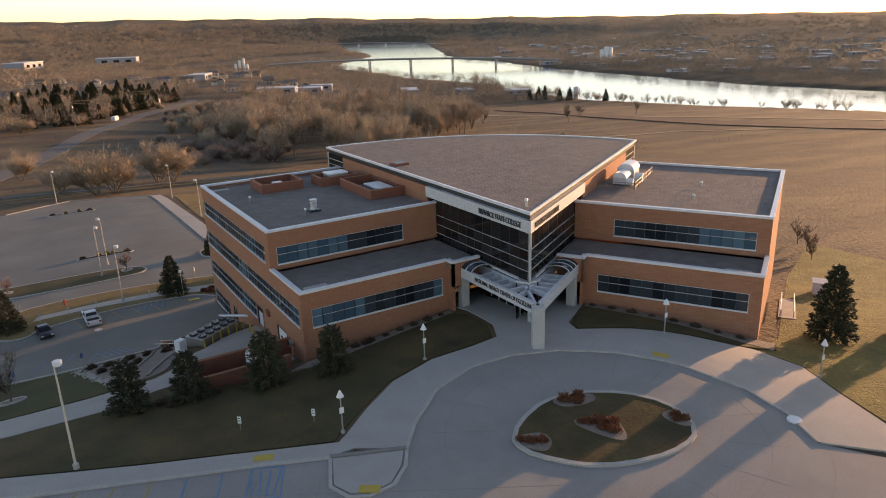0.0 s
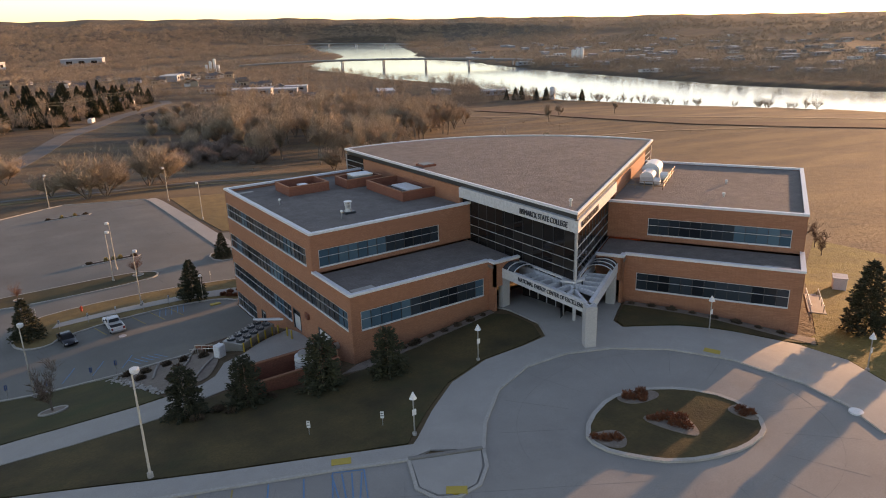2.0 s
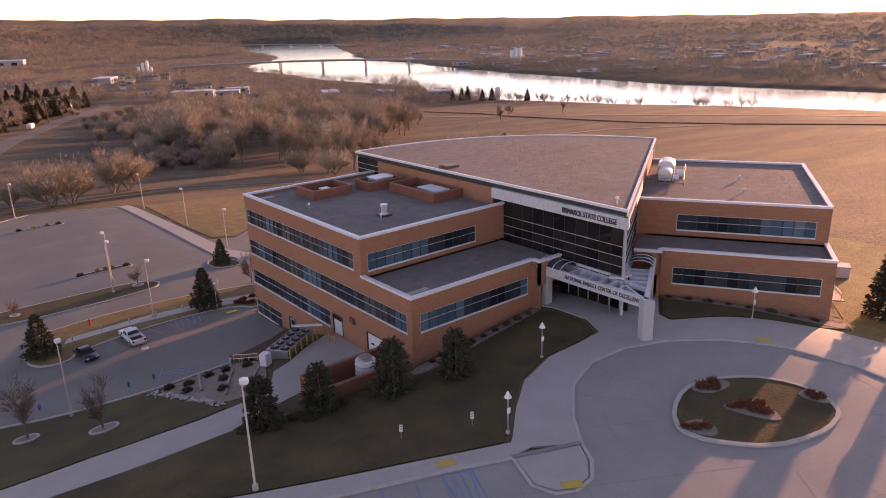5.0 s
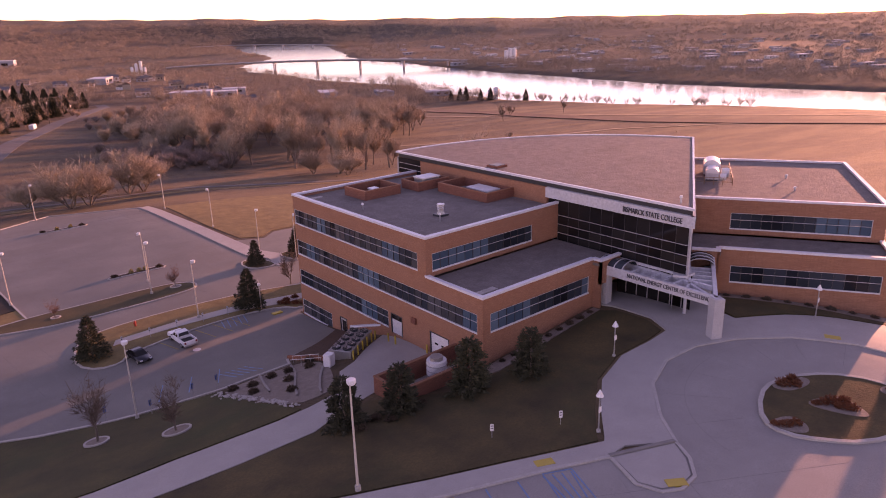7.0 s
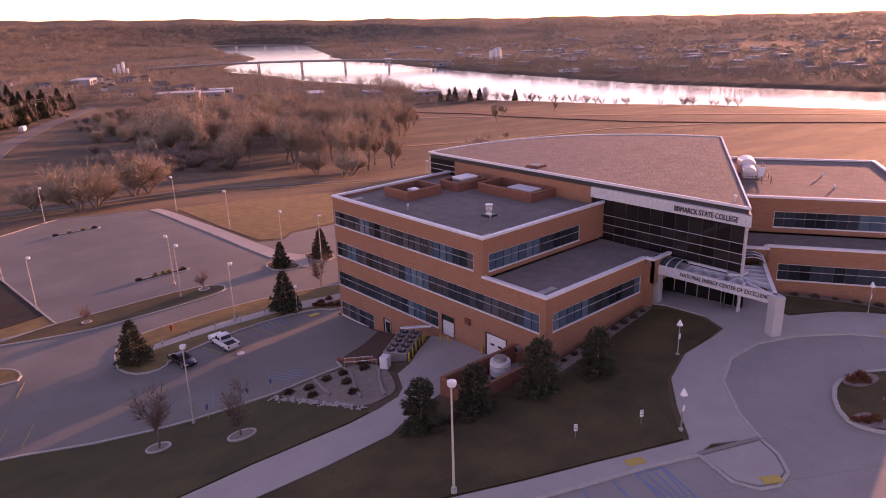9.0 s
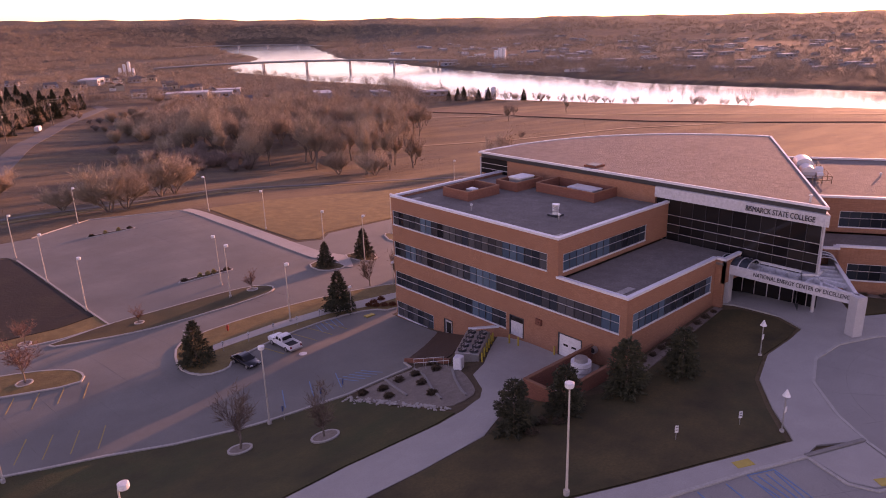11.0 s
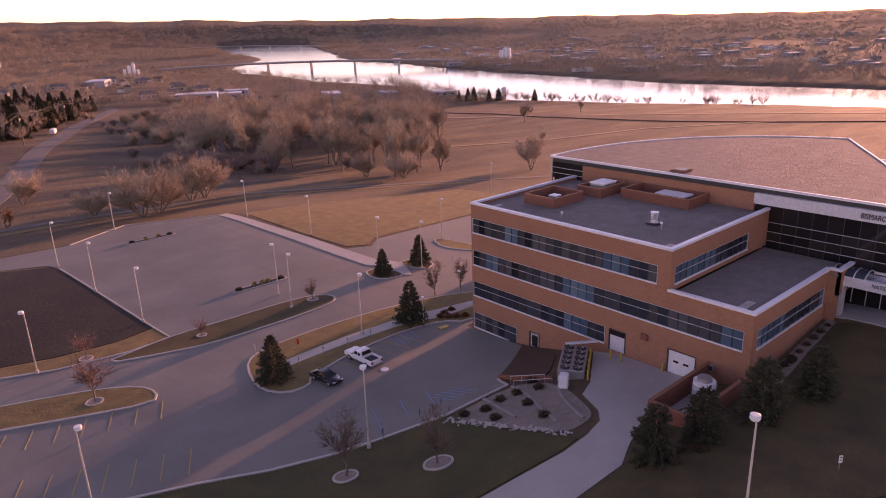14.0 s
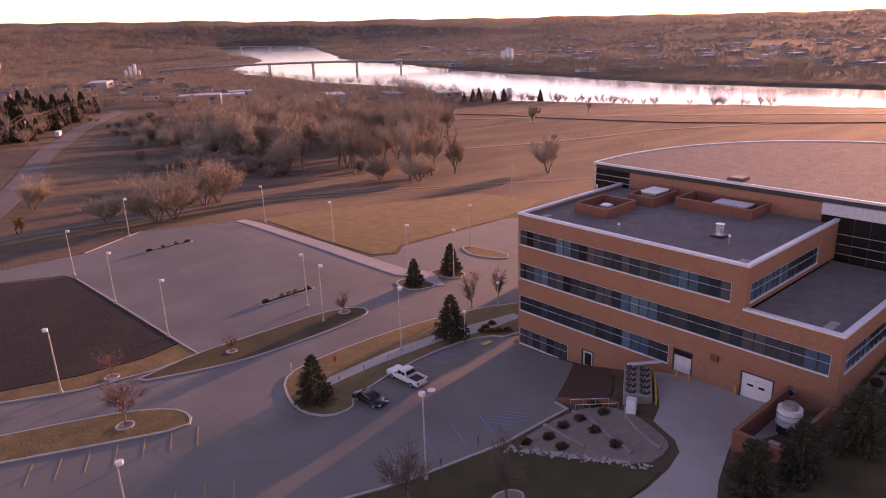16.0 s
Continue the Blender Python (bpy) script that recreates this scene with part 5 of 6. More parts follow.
def pickup(x, y, rz):
    c = thing("pickup_truck", (x, y, zat(x, y) + 0.06), "white extended-cab pickup with an open black bed", "pickup truck", rz=rz)
    bm = bmesh.new()
    prism(bm, [(2.9, 0.45), (2.92, 0.85), (2.75, 1.08), (1.35, 1.18), (-0.75, 1.2), (-0.75, 0.85), (-2.85, 0.85), (-2.9, 0.5)], -0.98, 0.98, 0.04, 1.0)
    bmesh.ops.bevel(bm, geom=bm.edges[:], offset=0.05, segments=2, affect="EDGES")
    part("body", bm, CAR_WHITE, c)
    bm = bmesh.new()
    prism(bm, [(1.4, 1.17), (0.65, 1.78), (0.3, 1.86), (-0.5, 1.84), (-0.8, 1.2)], -0.92, 0.92, 0.16, 1.4)
    bmesh.ops.bevel(bm, geom=bm.edges[:], offset=0.05, segments=2, affect="EDGES")
    part("cab", bm, CAR_WHITE, c)
    for q in ([(1.30, 1.26), (0.70, 1.74)], [(-0.80, 1.30), (-0.58, 1.72)]):
        bm = bmesh.new()
        dy = 0.03 if q[0][0] > 0 else -0.05
        bm.faces.new([bm.verts.new((s * w, yy + dy, zz + 0.03)) for s, w, (yy, zz) in ((-1, 0.78, q[0]), (1, 0.78, q[0]), (1, 0.68, q[1]), (-1, 0.68, q[1]))])
        part("windscreen" if dy > 0 else "rear_window", bm, PANE_DARK, c)
    for s in (-1, 1):
        for y0, y1 in ((0.15, 0.85), (-0.55, 0.05)):
            bm = bmesh.new()
            bm.faces.new([bm.verts.new(v) for v in ((s * 0.93, y0, 1.24), (s * 0.93, y1, 1.24), (s * 0.795, y1 - 0.28 if y1 > 0.5 else y1, 1.7), (s * 0.795, y0, 1.7))])
            part("side_window", bm, PANE_DARK, c)
        bm = bmesh.new()
        box(bm, s * 0.98 - 0.09, s * 0.98 + 0.0, -2.85, -0.8, 0.8, 1.22) if s > 0 else box(bm, -0.98, -0.89, -2.85, -0.8, 0.8, 1.22)
        part("bed_side", bm, CAR_WHITE, c)
        bm = bmesh.new()
        ball(bm, (s * 1.08, 0.95, 1.25), 0.12, 8, 6, (1, 0.6, 1))
        part("mirror", bm, BLACK, c)
        bm = bmesh.new()
        box(bm, s * 0.8 - 0.12, s * 0.8 + 0.12, -2.93, -2.86, 0.8, 1.1)
        part("tail_lamp", bm, LAMP_RED, c)
        bm = bmesh.new()
        box(bm, s * 0.72 - 0.18, s * 0.72 + 0.18, 2.86, 2.95, 0.75, 0.95)
        part("headlamp", bm, FRAME, c)
    bm = bmesh.new()
    box(bm, -0.885, 0.885, -2.78, -0.82, 0.86, 0.9)
    part("bed_floor", bm, BLACK, c)
    bm = bmesh.new()
    box(bm, -0.885, 0.885, -2.9, -2.8, 0.8, 1.22)
    part("tailgate", bm, CAR_WHITE, c)
    bm = bmesh.new()
    box(bm, -0.95, 0.95, -3.02, -2.9, 0.45, 0.62)
    part("bumper", bm, STEEL, c)
    wheels(c, (1.85, -1.75), 1.0, 0.38)


def sedan(x, y, rz):
    c = thing("car", (x, y, zat(x, y) + 0.06), "black four-door sedan parked nose outwards", "car", rz=rz)
    bm = bmesh.new()
    prism(bm, [(2.3, 0.35), (2.35, 0.62), (2.1, 0.8), (1.1, 0.92), (-1.5, 0.98), (-2.2, 0.95), (-2.35, 0.7), (-2.3, 0.35)], -0.9, 0.9, 0.05, 0.7)
    bmesh.ops.bevel(bm, geom=bm.edges[:], offset=0.06, segments=2, affect="EDGES")
    part("body", bm, CAR_BLACK, c, smooth_shade=True)
    bm = bmesh.new()
    prism(bm, [(1.15, 0.9), (0.35, 1.38), (-0.1, 1.45), (-0.9, 1.4), (-1.75, 0.96)], -0.84, 0.84, 0.2, 1.1)
    bmesh.ops.bevel(bm, geom=bm.edges[:], offset=0.06, segments=2, affect="EDGES")
    part("cabin", bm, PANE_DARK, c)
    bm = bmesh.new()
    prism(bm, [(0.3, 1.40), (-0.1, 1.47), (-0.9, 1.42), (-0.88, 1.38), (0.28, 1.37)], -0.64, 0.64)
    part("roof", bm, CAR_BLACK, c)
    for s in (-1, 1):
        bm = bmesh.new()
        box(bm, s * 0.65 - 0.17, s * 0.65 + 0.17, 2.2, 2.34, 0.6, 0.74)
        part("headlamp", bm, FRAME, c)
        bm = bmesh.new()
        box(bm, s * 0.68 - 0.15, s * 0.68 + 0.15, -2.36, -2.28, 0.7, 0.85)
        part("tail_lamp", bm, LAMP_RED, c)
        bm = bmesh.new()
        ball(bm, (s * 0.98, 0.75, 0.98), 0.1, 8, 6, (1, 0.6, 0.8))
        part("mirror", bm, CAR_BLACK, c)
    wheels(c, (1.42, -1.4), 0.9, 0.33)


pickup(5.2, 111.9, 3)
sedan(-1.2, 111.1, 188)
cov = bmesh.new()
tube(cov, (5.6, 107.7, zat(5.6, 107.7) - 0.1), (5.6, 107.7, zat(5.6, 107.7) + 0.075), 0.55, n=20)
tagged(part("manhole_cover", cov, FRAME), "pale round manhole cover in the lot", "manhole cover")
cov = bmesh.new()
tube(cov, (52.3, 29.3, zat(52.3, 29.3) - 0.1), (52.3, 29.3, zat(52.3, 29.3) + 0.24), 0.6, n=20)
tagged(part("manhole_cover", cov, WHITE), "pale round manhole cover in the walk", "manhole cover")


# ---- trees and shrubs ----
def twig_mesh(tips, material, name, rng, count, length, width):
    """Fine twigs as slim slivers fanning out from branch points."""
    levels = [[t for t in tips if t[2] == k] for k in sorted({t[2] for t in tips})]
    verts, faces = [], []
    for _ in range(count):
        level = levels[min(len(levels) - 1, int(rng.random() ** 1.3 * len(levels)))]
        p, d, _ = level[rng.randrange(len(level))]
        v = (d + Vector((rng.gauss(0, 0.75), rng.gauss(0, 0.75), rng.gauss(0.25, 0.45)))).normalized()
        side = v.cross(Vector((rng.gauss(0, 1), rng.gauss(0, 1), rng.gauss(0, 1)))).normalized() * width * rng.uniform(0.6, 1.3)
        a = p + v * rng.uniform(-0.2, 0.5) * length
        b = a + v * length * rng.uniform(0.5, 1.2)
        i = len(verts)
        verts += [tuple(a - side), tuple(a + side), tuple(b)]
        faces.append((i, i + 1, i + 2))
    me = bpy.data.meshes.new(name)
    me.from_pydata(verts, [], faces)
    me.materials.append(material)
    return me


def grow(bm, rng, p, d, length, r, depth, tips, spread, low=3):
    bits = 2
    for _ in range(bits):
        q = p + d * length / bits
        tube(bm, p, q, r, r * 0.82, 5 if depth > 1 else 3, False)
        p, r = q, r * 0.82
        d = (d + Vector((rng.gauss(0, 0.12), rng.gauss(0, 0.12), 0.05))).normalized()
        tips.append((p.copy(), d.copy(), depth)) if depth <= low else None
    if depth == 0:
        return
    for k in range(rng.choice((3, 3, 4))):
        a = rng.uniform(0, math.tau)
        if k == 0:
            v, q = (d + Vector((rng.gauss(0, 0.15), rng.gauss(0, 0.15), 0.15))).normalized(), rng.uniform(0.75, 0.95)
        else:
            v, q = (d + spread * 1.5 * Vector((math.cos(a), math.sin(a), rng.uniform(0.0, 0.5)))).normalized(), rng.uniform(0.45, 0.8)
        grow(bm, rng, p - d * length * (0.0 if k < 2 else rng.uniform(0, 0.5)), v, length * q, r * 0.66, depth - 1, tips, spread, low)


def bare_tree(seed, h, spread, stems, twigs, name, label, twig_material, group, depth=4, tw=0.06, tl=1.0, category="tree", low=3):
    rng = random.Random(seed)
    t = thing(name, (0, 0, 0), label, category, group)
    bm = bmesh.new()
    tips = []
    for k in range(stems):
        a = k * math.tau / stems + rng.uniform(-0.4, 0.4)
        lean = 0.12 if stems == 1 else 0.6 * spread + 0.15
        d = Vector((math.cos(a) * lean, math.sin(a) * lean, 1)).normalized()
        grow(bm, rng, Vector((0, 0, -0.4)), d, h * (0.27 if stems == 1 else 0.22), h * (0.02 if stems == 1 else 0.013), depth, tips, spread, low)
    part("trunk", bm, BARK, t)
    ob = from_mesh("crown", twig_mesh(tips, twig_material, "crown", rng, twigs, tl, tw), twig_material, t)
    return t


def spruce(seed, h, r, name, label, group, power=0.85):
    """A conifer: whorls of drooping boughs, each feathered with needle sprays."""
    rng = random.Random(seed)
    t = thing(name, (0, 0, 0), label, "tree", group)
    bm = bmesh.new()
    tube(bm, (0, 0, -0.3), (0, 0, h * 0.97), h * 0.022, 0.03, 7)
    part("trunk", bm, BARK, t)
    verts, faces = [], []
    boughs = int(26 * h ** 0.8)
    for k in range(boughs):
        s = (k + rng.random()) / boughs
        s = s ** 1.15
        z = h * (0.07 + 0.91 * s)
        reach = r * (1 - s) ** power * rng.uniform(0.72, 1.12) + 0.12
        a = k * 2.4 + rng.uniform(-0.5, 0.5)
        out = Vector((math.cos(a), math.sin(a), rng.uniform(-0.28, 0.02) + 0.35 * s))
        across = Vector((-math.sin(a), math.cos(a), 0))
        for _ in range(int(16 + 22 * reach)):
            q = rng.uniform(0.12, 1.0) ** 0.75
            wide = 0.34 * reach * (1.05 - q)
            p = Vector((0, 0, z)) + out * reach * q + across * rng.gauss(0, wide * 0.6) + Vector((0, 0, rng.gauss(0, 0.06 * reach + 0.05)))
            v = (out + across * rng.gauss(0, 0.7) + Vector((0, 0, rng.gauss(0.05, 0.35)))).normalized()
            side = v.cross(Vector((rng.gauss(0, 1), rng.gauss(0, 1), 1))).normalized() * rng.uniform(0.05, 0.12) * (h / 6) ** 0.5
            e = p + v * rng.uniform(0.2, 0.45) * (h / 6) ** 0.5
            i = len(verts)
            verts += [tuple(p - side), tuple(p + side), tuple(e)]
            faces.append((i, i + 1, i + 2))
    me = bpy.data.meshes.new("crown")
    me.from_pydata(verts, [], faces)
    from_mesh("crown", me, NEEDLE, t)
    return t


def shrub(seed, r, h, material, name, label, category="shrub", group=""):
    """A low mound of short twigs and leaves."""
    rng = random.Random(seed)
    t = thing(name, (0, 0, 0), label, category, group)
    verts, faces = [], []
    for k in range(int(420 * max(1, r))):
        d = Vector((rng.gauss(0, 1), rng.gauss(0, 1), abs(rng.gauss(0, 0.8)))).normalized()
        p = Vector((d.x * r, d.y * r, d.z * h)) * rng.uniform(0.35, 1.0) * (0.85 + 0.15 * math.sin(d.x * 5 + seed) * math.cos(d.y * 4))
        side = d.cross(Vector((rng.gauss(0, 1), rng.gauss(0, 1), rng.gauss(0, 1)))).normalized() * rng.uniform(0.04, 0.09)
        e = p + (d + Vector((rng.gauss(0, 0.5), rng.gauss(0, 0.5), 0.3))).normalized() * rng.uniform(0.12, 0.3)
        i = len(verts)
        verts += [tuple(p - side), tuple(p + side), tuple(e)]
        faces.append((i, i + 1, i + 2))
    me = bpy.data.meshes.new("foliage")
    me.from_pydata(verts, [], faces)
    from_mesh("foliage", me, material, t)
    bm = bmesh.new()
    for k in range(4):
        a = k * 1.6 + seed
        tube(bm, (0, 0, -0.1), (0.5 * r * math.cos(a), 0.5 * r * math.sin(a), 0.7 * h), 0.03, 0.015, 4)
    part("stem", bm, BARK, t)
    return t


def place(ob, x, y, rz=0.0, s=1.0, lift=0.0, sz=None):
    ob.matrix_basis = pose(x, y, zat(x, y) + lift, 0, 0, rz) @ Matrix.Diagonal((s, s, sz or s, 1))
    return ob


def again(ob, x, y, rz=0.0, s=1.0, lift=0.0, sz=None):
    m = pose(x, y, zat(x, y) + lift, 0, 0, rz)
    c = copy_thing(ob, m)
    c.matrix_basis = m @ Matrix.Diagonal((s, s, sz or s, 1))
    return c


# spruces round the lots and in front of the west wing
SP = [spruce(3, 6.4, 2.5, "spruce", "dark conical spruce in a mulch ring", "spruces"), spruce(8, 5.6, 2.25, "pine", "bushy dark green pine on the front lawn", "lawn pines", 0.48)]
place(SP[0], -5.7, 116.5, 0, 1.0, 0.15)
for x, y, s in ((18.4, 118, 1.06), (40, 141.8, 0.95), (30.6, 141.3, 0.8)):
    again(SP[0], x, y, x * 37, s, 0.15)
place(SP[1], 4.9, 67.8, 0, 0.95)
for x, y, s in ((10.4, 66.3, 0.95), (17.7, 64.4, 1.08), (24, 62, 0.95)):
    again(SP[1], x, y, x * 51, s)
# lighter needle copy: sunlight on the east pines is put into its colour
SUNLIT_NEEDLE = surface("sunlit_olive_needles", (0.10, 0.09, 0.03), (0.17, 0.14, 0.05), 0.9, 0.25, 0.85, 0)
big = spruce(14, 9.0, 2.7, "pine", "broad olive pine on the sunlit east lawn", "east pines", 0.6)
big.children[1].data.materials[0] = SUNLIT_NEEDLE
place(big, 75.9, 39.8)
again(big, 85.5, 35.9, 70, 0.75, 0, 1.25)
# bare park trees in stone rings
PARK = bare_tree(21, 6.2, 0.62, 1, 1100, "bare_tree", "bare young park tree in a stone ring", TWIG_DARK, "park trees", 4, 0.022, 0.7)
place(PARK, -11.8, 91, 0, 1.4)
for x, y, s in ((-5.4, 84.5, 1.15), (29.6, 125.2, 1.15), (34.6, 124.4, 1.1)):
    again(PARK, x, y, x * 40, s)
CRAB = bare_tree(33, 5.6, 0.75, 1, 1500, "bare_crabapple", "reddish bare crabapple in a concrete ring", TWIG_RED, "crabapples", 4, 0.018, 0.55)
place(CRAB, -24.2, 129.3, 0, 1.5, 0.15)
for x, y, s in ((-21, 144.6, 0.95), (14, 139.2, 0.85), (-5.6, 139.6, 0.7)):
    again(CRAB, x, y, x * 33, s, 0.1)
for x, y, r in ((-11.8, 91, 1.2), (-5.4, 84.5, 1.4), (-24.2, 129.3, 1.0), (-21, 144.6, 0.9), (14, 139.2, 0.9), (-5.6, 139.6, 0.7)):
    bm = bmesh.new()
    ribbon(bm, [(x + r * math.cos(a), y + r * math.sin(a)) for a in np.linspace(0, math.tau, 25)[:-1]], 0.22, 0.12, 0.16, True, 0.6)
    tagged(part("tree_ring", bm, KERB), "low concrete ring round a tree", "edging", "tree rings")
    draped("gravel_bed", [(x + r * math.cos(a), y + r * math.sin(a)) for a in np.linspace(0, math.tau, 25)[:-1]], GRAVEL, 0.22, "gravel in a tree ring", "gravel bed", step=0.8)
# planted beds
RS = shrub(5, 0.8, 0.75, SHRUB_RED, "shrub", "russet rounded shrub in a gravel bed", group="island shrubs")
place(RS, 38.2, 42.6, 0, 1.0, 0.2)
for x, y, s in ((39.6, 42.3, 0.95), (38.9, 41.6, 0.8), (31.6, 39.2, 0.8), (32.4, 38.7, 0.8), (31.1, 39.9, 0.65), (44.3, 35.2, 0.8), (44.6, 34.4, 0.7), (43.8, 34.6, 0.6), (37.4, 38.6, 0.8), (38.2, 38.1, 1.0), (39, 37.4, 0.9), (38.3, 36.4, 0.9), (37.8, 37.2, 0.8), (36.9, 39, 0.6)):
    again(RS, x, y, x * 71, s, 0.2)
DS = shrub(9, 0.6, 0.5, SHRUB_BROWN, "shrub", "low dark shrub in a planting bed", group="bed shrubs")
place(DS, 30, 67, 0, 1, 0.1)
for k in range(9):
    again(DS, 25 + 1.9 * k, 67.2, 70 * k, 0.7 + 0.1 * (k % 4), 0.1)
for x, y in ((9.5, 88), (8, 85), (6.5, 81.5), (5, 88.5), (4, 86), (3.2, 90), (11.5, 86.5), (7.5, 88.6), (12.6, 88.6)):
    again(DS, x, y, x * 60, 1.15, 0.1)
for k in range(8):
    x, y, _ = east(5 + 2.4 * k, EL - 1.1, 0)
    again(DS, x, y, 50 * k, 0.85 + 0.15 * (k % 3), 0.1)
for x, y in ((5.5, 66.2), (7.6, 66.9), (12.8, 66.4), (8.6, 65.6)):
    again(DS, x, y, x * 44, 1.2, 0.05)
HEDGE = shrub(12, 0.7, 0.6, SHRUB_RED, "shrub", "russet low hedge shrub at the wing's corner", group="corner shrubs")
place(HEDGE, 23.6, 115.2, 0, 1, 0.2)
for x, y in ((24.6, 114.4), (25.6, 113.6), (22.9, 116.2), (24.3, 116.9), (26, 117.2)):
    again(HEDGE, x, y, x * 30, 1, 0.2)
TUFT = shrub(17, 0.5, 0.9, GRASS_TUFT, "grass_tuft", "pale dry ornamental grass tuft", "ornamental grass", "grass tufts")
place(TUFT, 8.5, 203.4, 0, 1, 0.15)
for x, y in ((11.6, 203.6), (10.9, 154.3), (13.6, 154.3), (12.4, 154.2)):
    again(TUFT, x, y, x * 20, 1, 0.15)
for x0, x1, y in ((4.1, 15.3, 203.4), (6.5, 17.4, 154.2)):
    pl = [(x0, y - 0.3), (x0 + 0.8, y - 0.8), (x1 - 0.6, y - 0.8), (x1, y), (x1 - 0.6, y + 0.8), (x0 + 0.8, y + 0.6)]
    draped("planting_bed", pl, MULCH, 0.16, "narrow mulched island in the empty lot", "planting bed", step=1)
    kerb(pl, True, tall=0.12)
    for x in (x0 + 1.2, x1 - 1.2):
        again(DS, x, y, 10 * x, 1.1, 0.15)

# the cottonwood grove and scrub behind the lots
GROUP = "grove trees"
TALL = [bare_tree(40 + k, 20, 0.30 + 0.05 * k, 1 if k < 2 else 3, 4200, "bare_tree", "tall bare cottonwood with a grey-gold twiggy crown", TWIG, GROUP, 4, 0.045, 2.0, low=2) for k in range(4)]
BUSHY = [bare_tree(60 + k, 12, 0.85, 4, 6500, "bare_tree", "bushy bare multi-stemmed tree with golden twigs", TWIG, "scrub trees", 4, 0.036, 1.3, low=3) for k in range(2)]
GREY = surface("grey_thicket_twigs", (0.24, 0.18, 0.15), (0.36, 0.27, 0.225), 3, 0.6, 0.9, 0, vary=0.2)
THICKET = bare_tree(71, 7.0, 0.8, 8, 4200, "thicket_bush", "dense grey-brown leafless thicket", GREY, "thickets", 3, 0.045, 1.2, "shrub", 5)
rng = random.Random(11)
started = set()


def put(ob, x, y, s, sz=None):
    if ob.name not in started:
        started.add(ob.name)
        return place(ob, x, y, rng.uniform(0, 360), s, 0, sz)
    return again(ob, x, y, rng.uniform(0, 360), s, 0, sz)


for x, y, s in ((19, 236, 1.05), (24.5, 238, 0.95), (40.5, 254.8, 1.05), (46, 258, 0.9), (0.2, 287.7, 0.75), (10.7, 250.8, 0.6), (113, 262, 0.7), (119, 246, 0.8)):
    put(BUSHY[rng.randrange(2)], x, y, s * 1.75, s * 1.7)
ORANGE = surface("rust_leaves", (0.28, 0.11, 0.03), (0.40, 0.18, 0.05), 0.8, 0.2, 0.9, 0)
oak = bare_tree(81, 9.5, 0.5, 2, 1500, "rusty_oak", "small oak holding rust-orange leaves", ORANGE, "", 3, 0.07, 0.5)
place(oak, -10.8, 251.7)
GROVE = [(96, 330), (84, 308), (113, 300), (114, 252), (140, 240), (170, 290), (285, 400), (330, 520), (250, 560), (185, 510), (120, 430), (96, 380)]
pts = []
while len(pts) < 135:
    p = (rng.uniform(84, 330), rng.uniform(240, 560))
    if inside(np.array([p]), GROVE)[0] and all(math.hypot(p[0] - q[0], p[1] - q[1]) > 4 for q in pts):
        pts.append(p)
for p in pts:
    put(TALL[rng.randrange(4)], *p, rng.uniform(0.85, 1.3))
for k in range(64):
    a = rng.random()
    x, y = 66 + 40 * a + rng.gauss(0, 9), 335 + 10 * a + rng.gauss(0, 18)
    put(THICKET, x, y, rng.uniform(0.6, 1.2))
WILLOW = bare_tree(77, 8, 0.7, 7, 4200, "willow_scrub", "golden-tan leafless willow scrub beside the grove", TWIG, "willow scrub", 3, 0.04, 1.3, "shrub", 4)
SCRUB = [(84, 345), (70, 400), (100, 520), (140, 565), (200, 540), (130, 440), (104, 385)]
spots = []
while len(spots) < 75:
    p = (rng.uniform(70, 200), rng.uniform(345, 565))
    if inside(np.array([p]), SCRUB)[0]:
        spots.append(p)
for p in spots:
    put(WILLOW, *p, rng.uniform(0.7, 1.5))
for k in range(40):
    x, y = rng.uniform(80, 250), rng.uniform(400, 620)
    put(rng.choice([THICKET, BUSHY[0], BUSHY[1]]), x, y, rng.uniform(0.5, 1.0))
for x, y, s in ((165, 223, 0.95), (171, 229, 0.7), (152, 262, 0.8), (345, 388, 0.7), (428, 401, 0.6), (385, 420, 0.6), (262, 300, 0.3)):
    put(TALL[rng.randrange(4)], x, y, s)
BANK_TREE = bare_tree(91, 13, 0.62, 2, 1000, "bare_tree", "slender bare tree on the river bank", TWIG, "bank trees", 4, 0.04, 1.5, low=4)
for k in range(42):
    y = rng.uniform(330, 640) if k % 3 else rng.uniform(450, 560)
    x = float(np.interp(y, (314, 342, 392, 431, 476, 538, 608, 693), (647, 637, 628, 601, 573, 559, 542, 552))) - rng.uniform(8, 40)
    put(BANK_TREE, x, y, rng.uniform(0.7, 1.25))
FIR = spruce(25, 14, 4.0, "spruce", "dark spruce among the houses, a few added behind the college for shade", "distant spruces")
place(FIR, 492, 602)
for x, y, s in ((497, 598, 1.1), (505, 583, 0.9), (512, 575, 1.0), (530, 540, 0.9), (486, 610, 0.8)):
    again(FIR, x, y, x, s)
# unseen spruces behind the hall, added only to throw shade over the parking
for x, y in ((58, 119.4), (61, 121.4), (64, 123.2), (67, 125.4), (70, 127.4), (73, 129.6), (66, 128), (61, 124.6)):
    again(FIR, x, y, x, 0.8)
for k in range(120):
    fy = rng.uniform(455, 820)
    again(FIR, float(np.interp(fy, (331, 400, 528, 655, 700), (4, 28, 79, 142, 150))) - rng.uniform(13, 130), fy, k * 40, rng.uniform(0.6, 1.3))

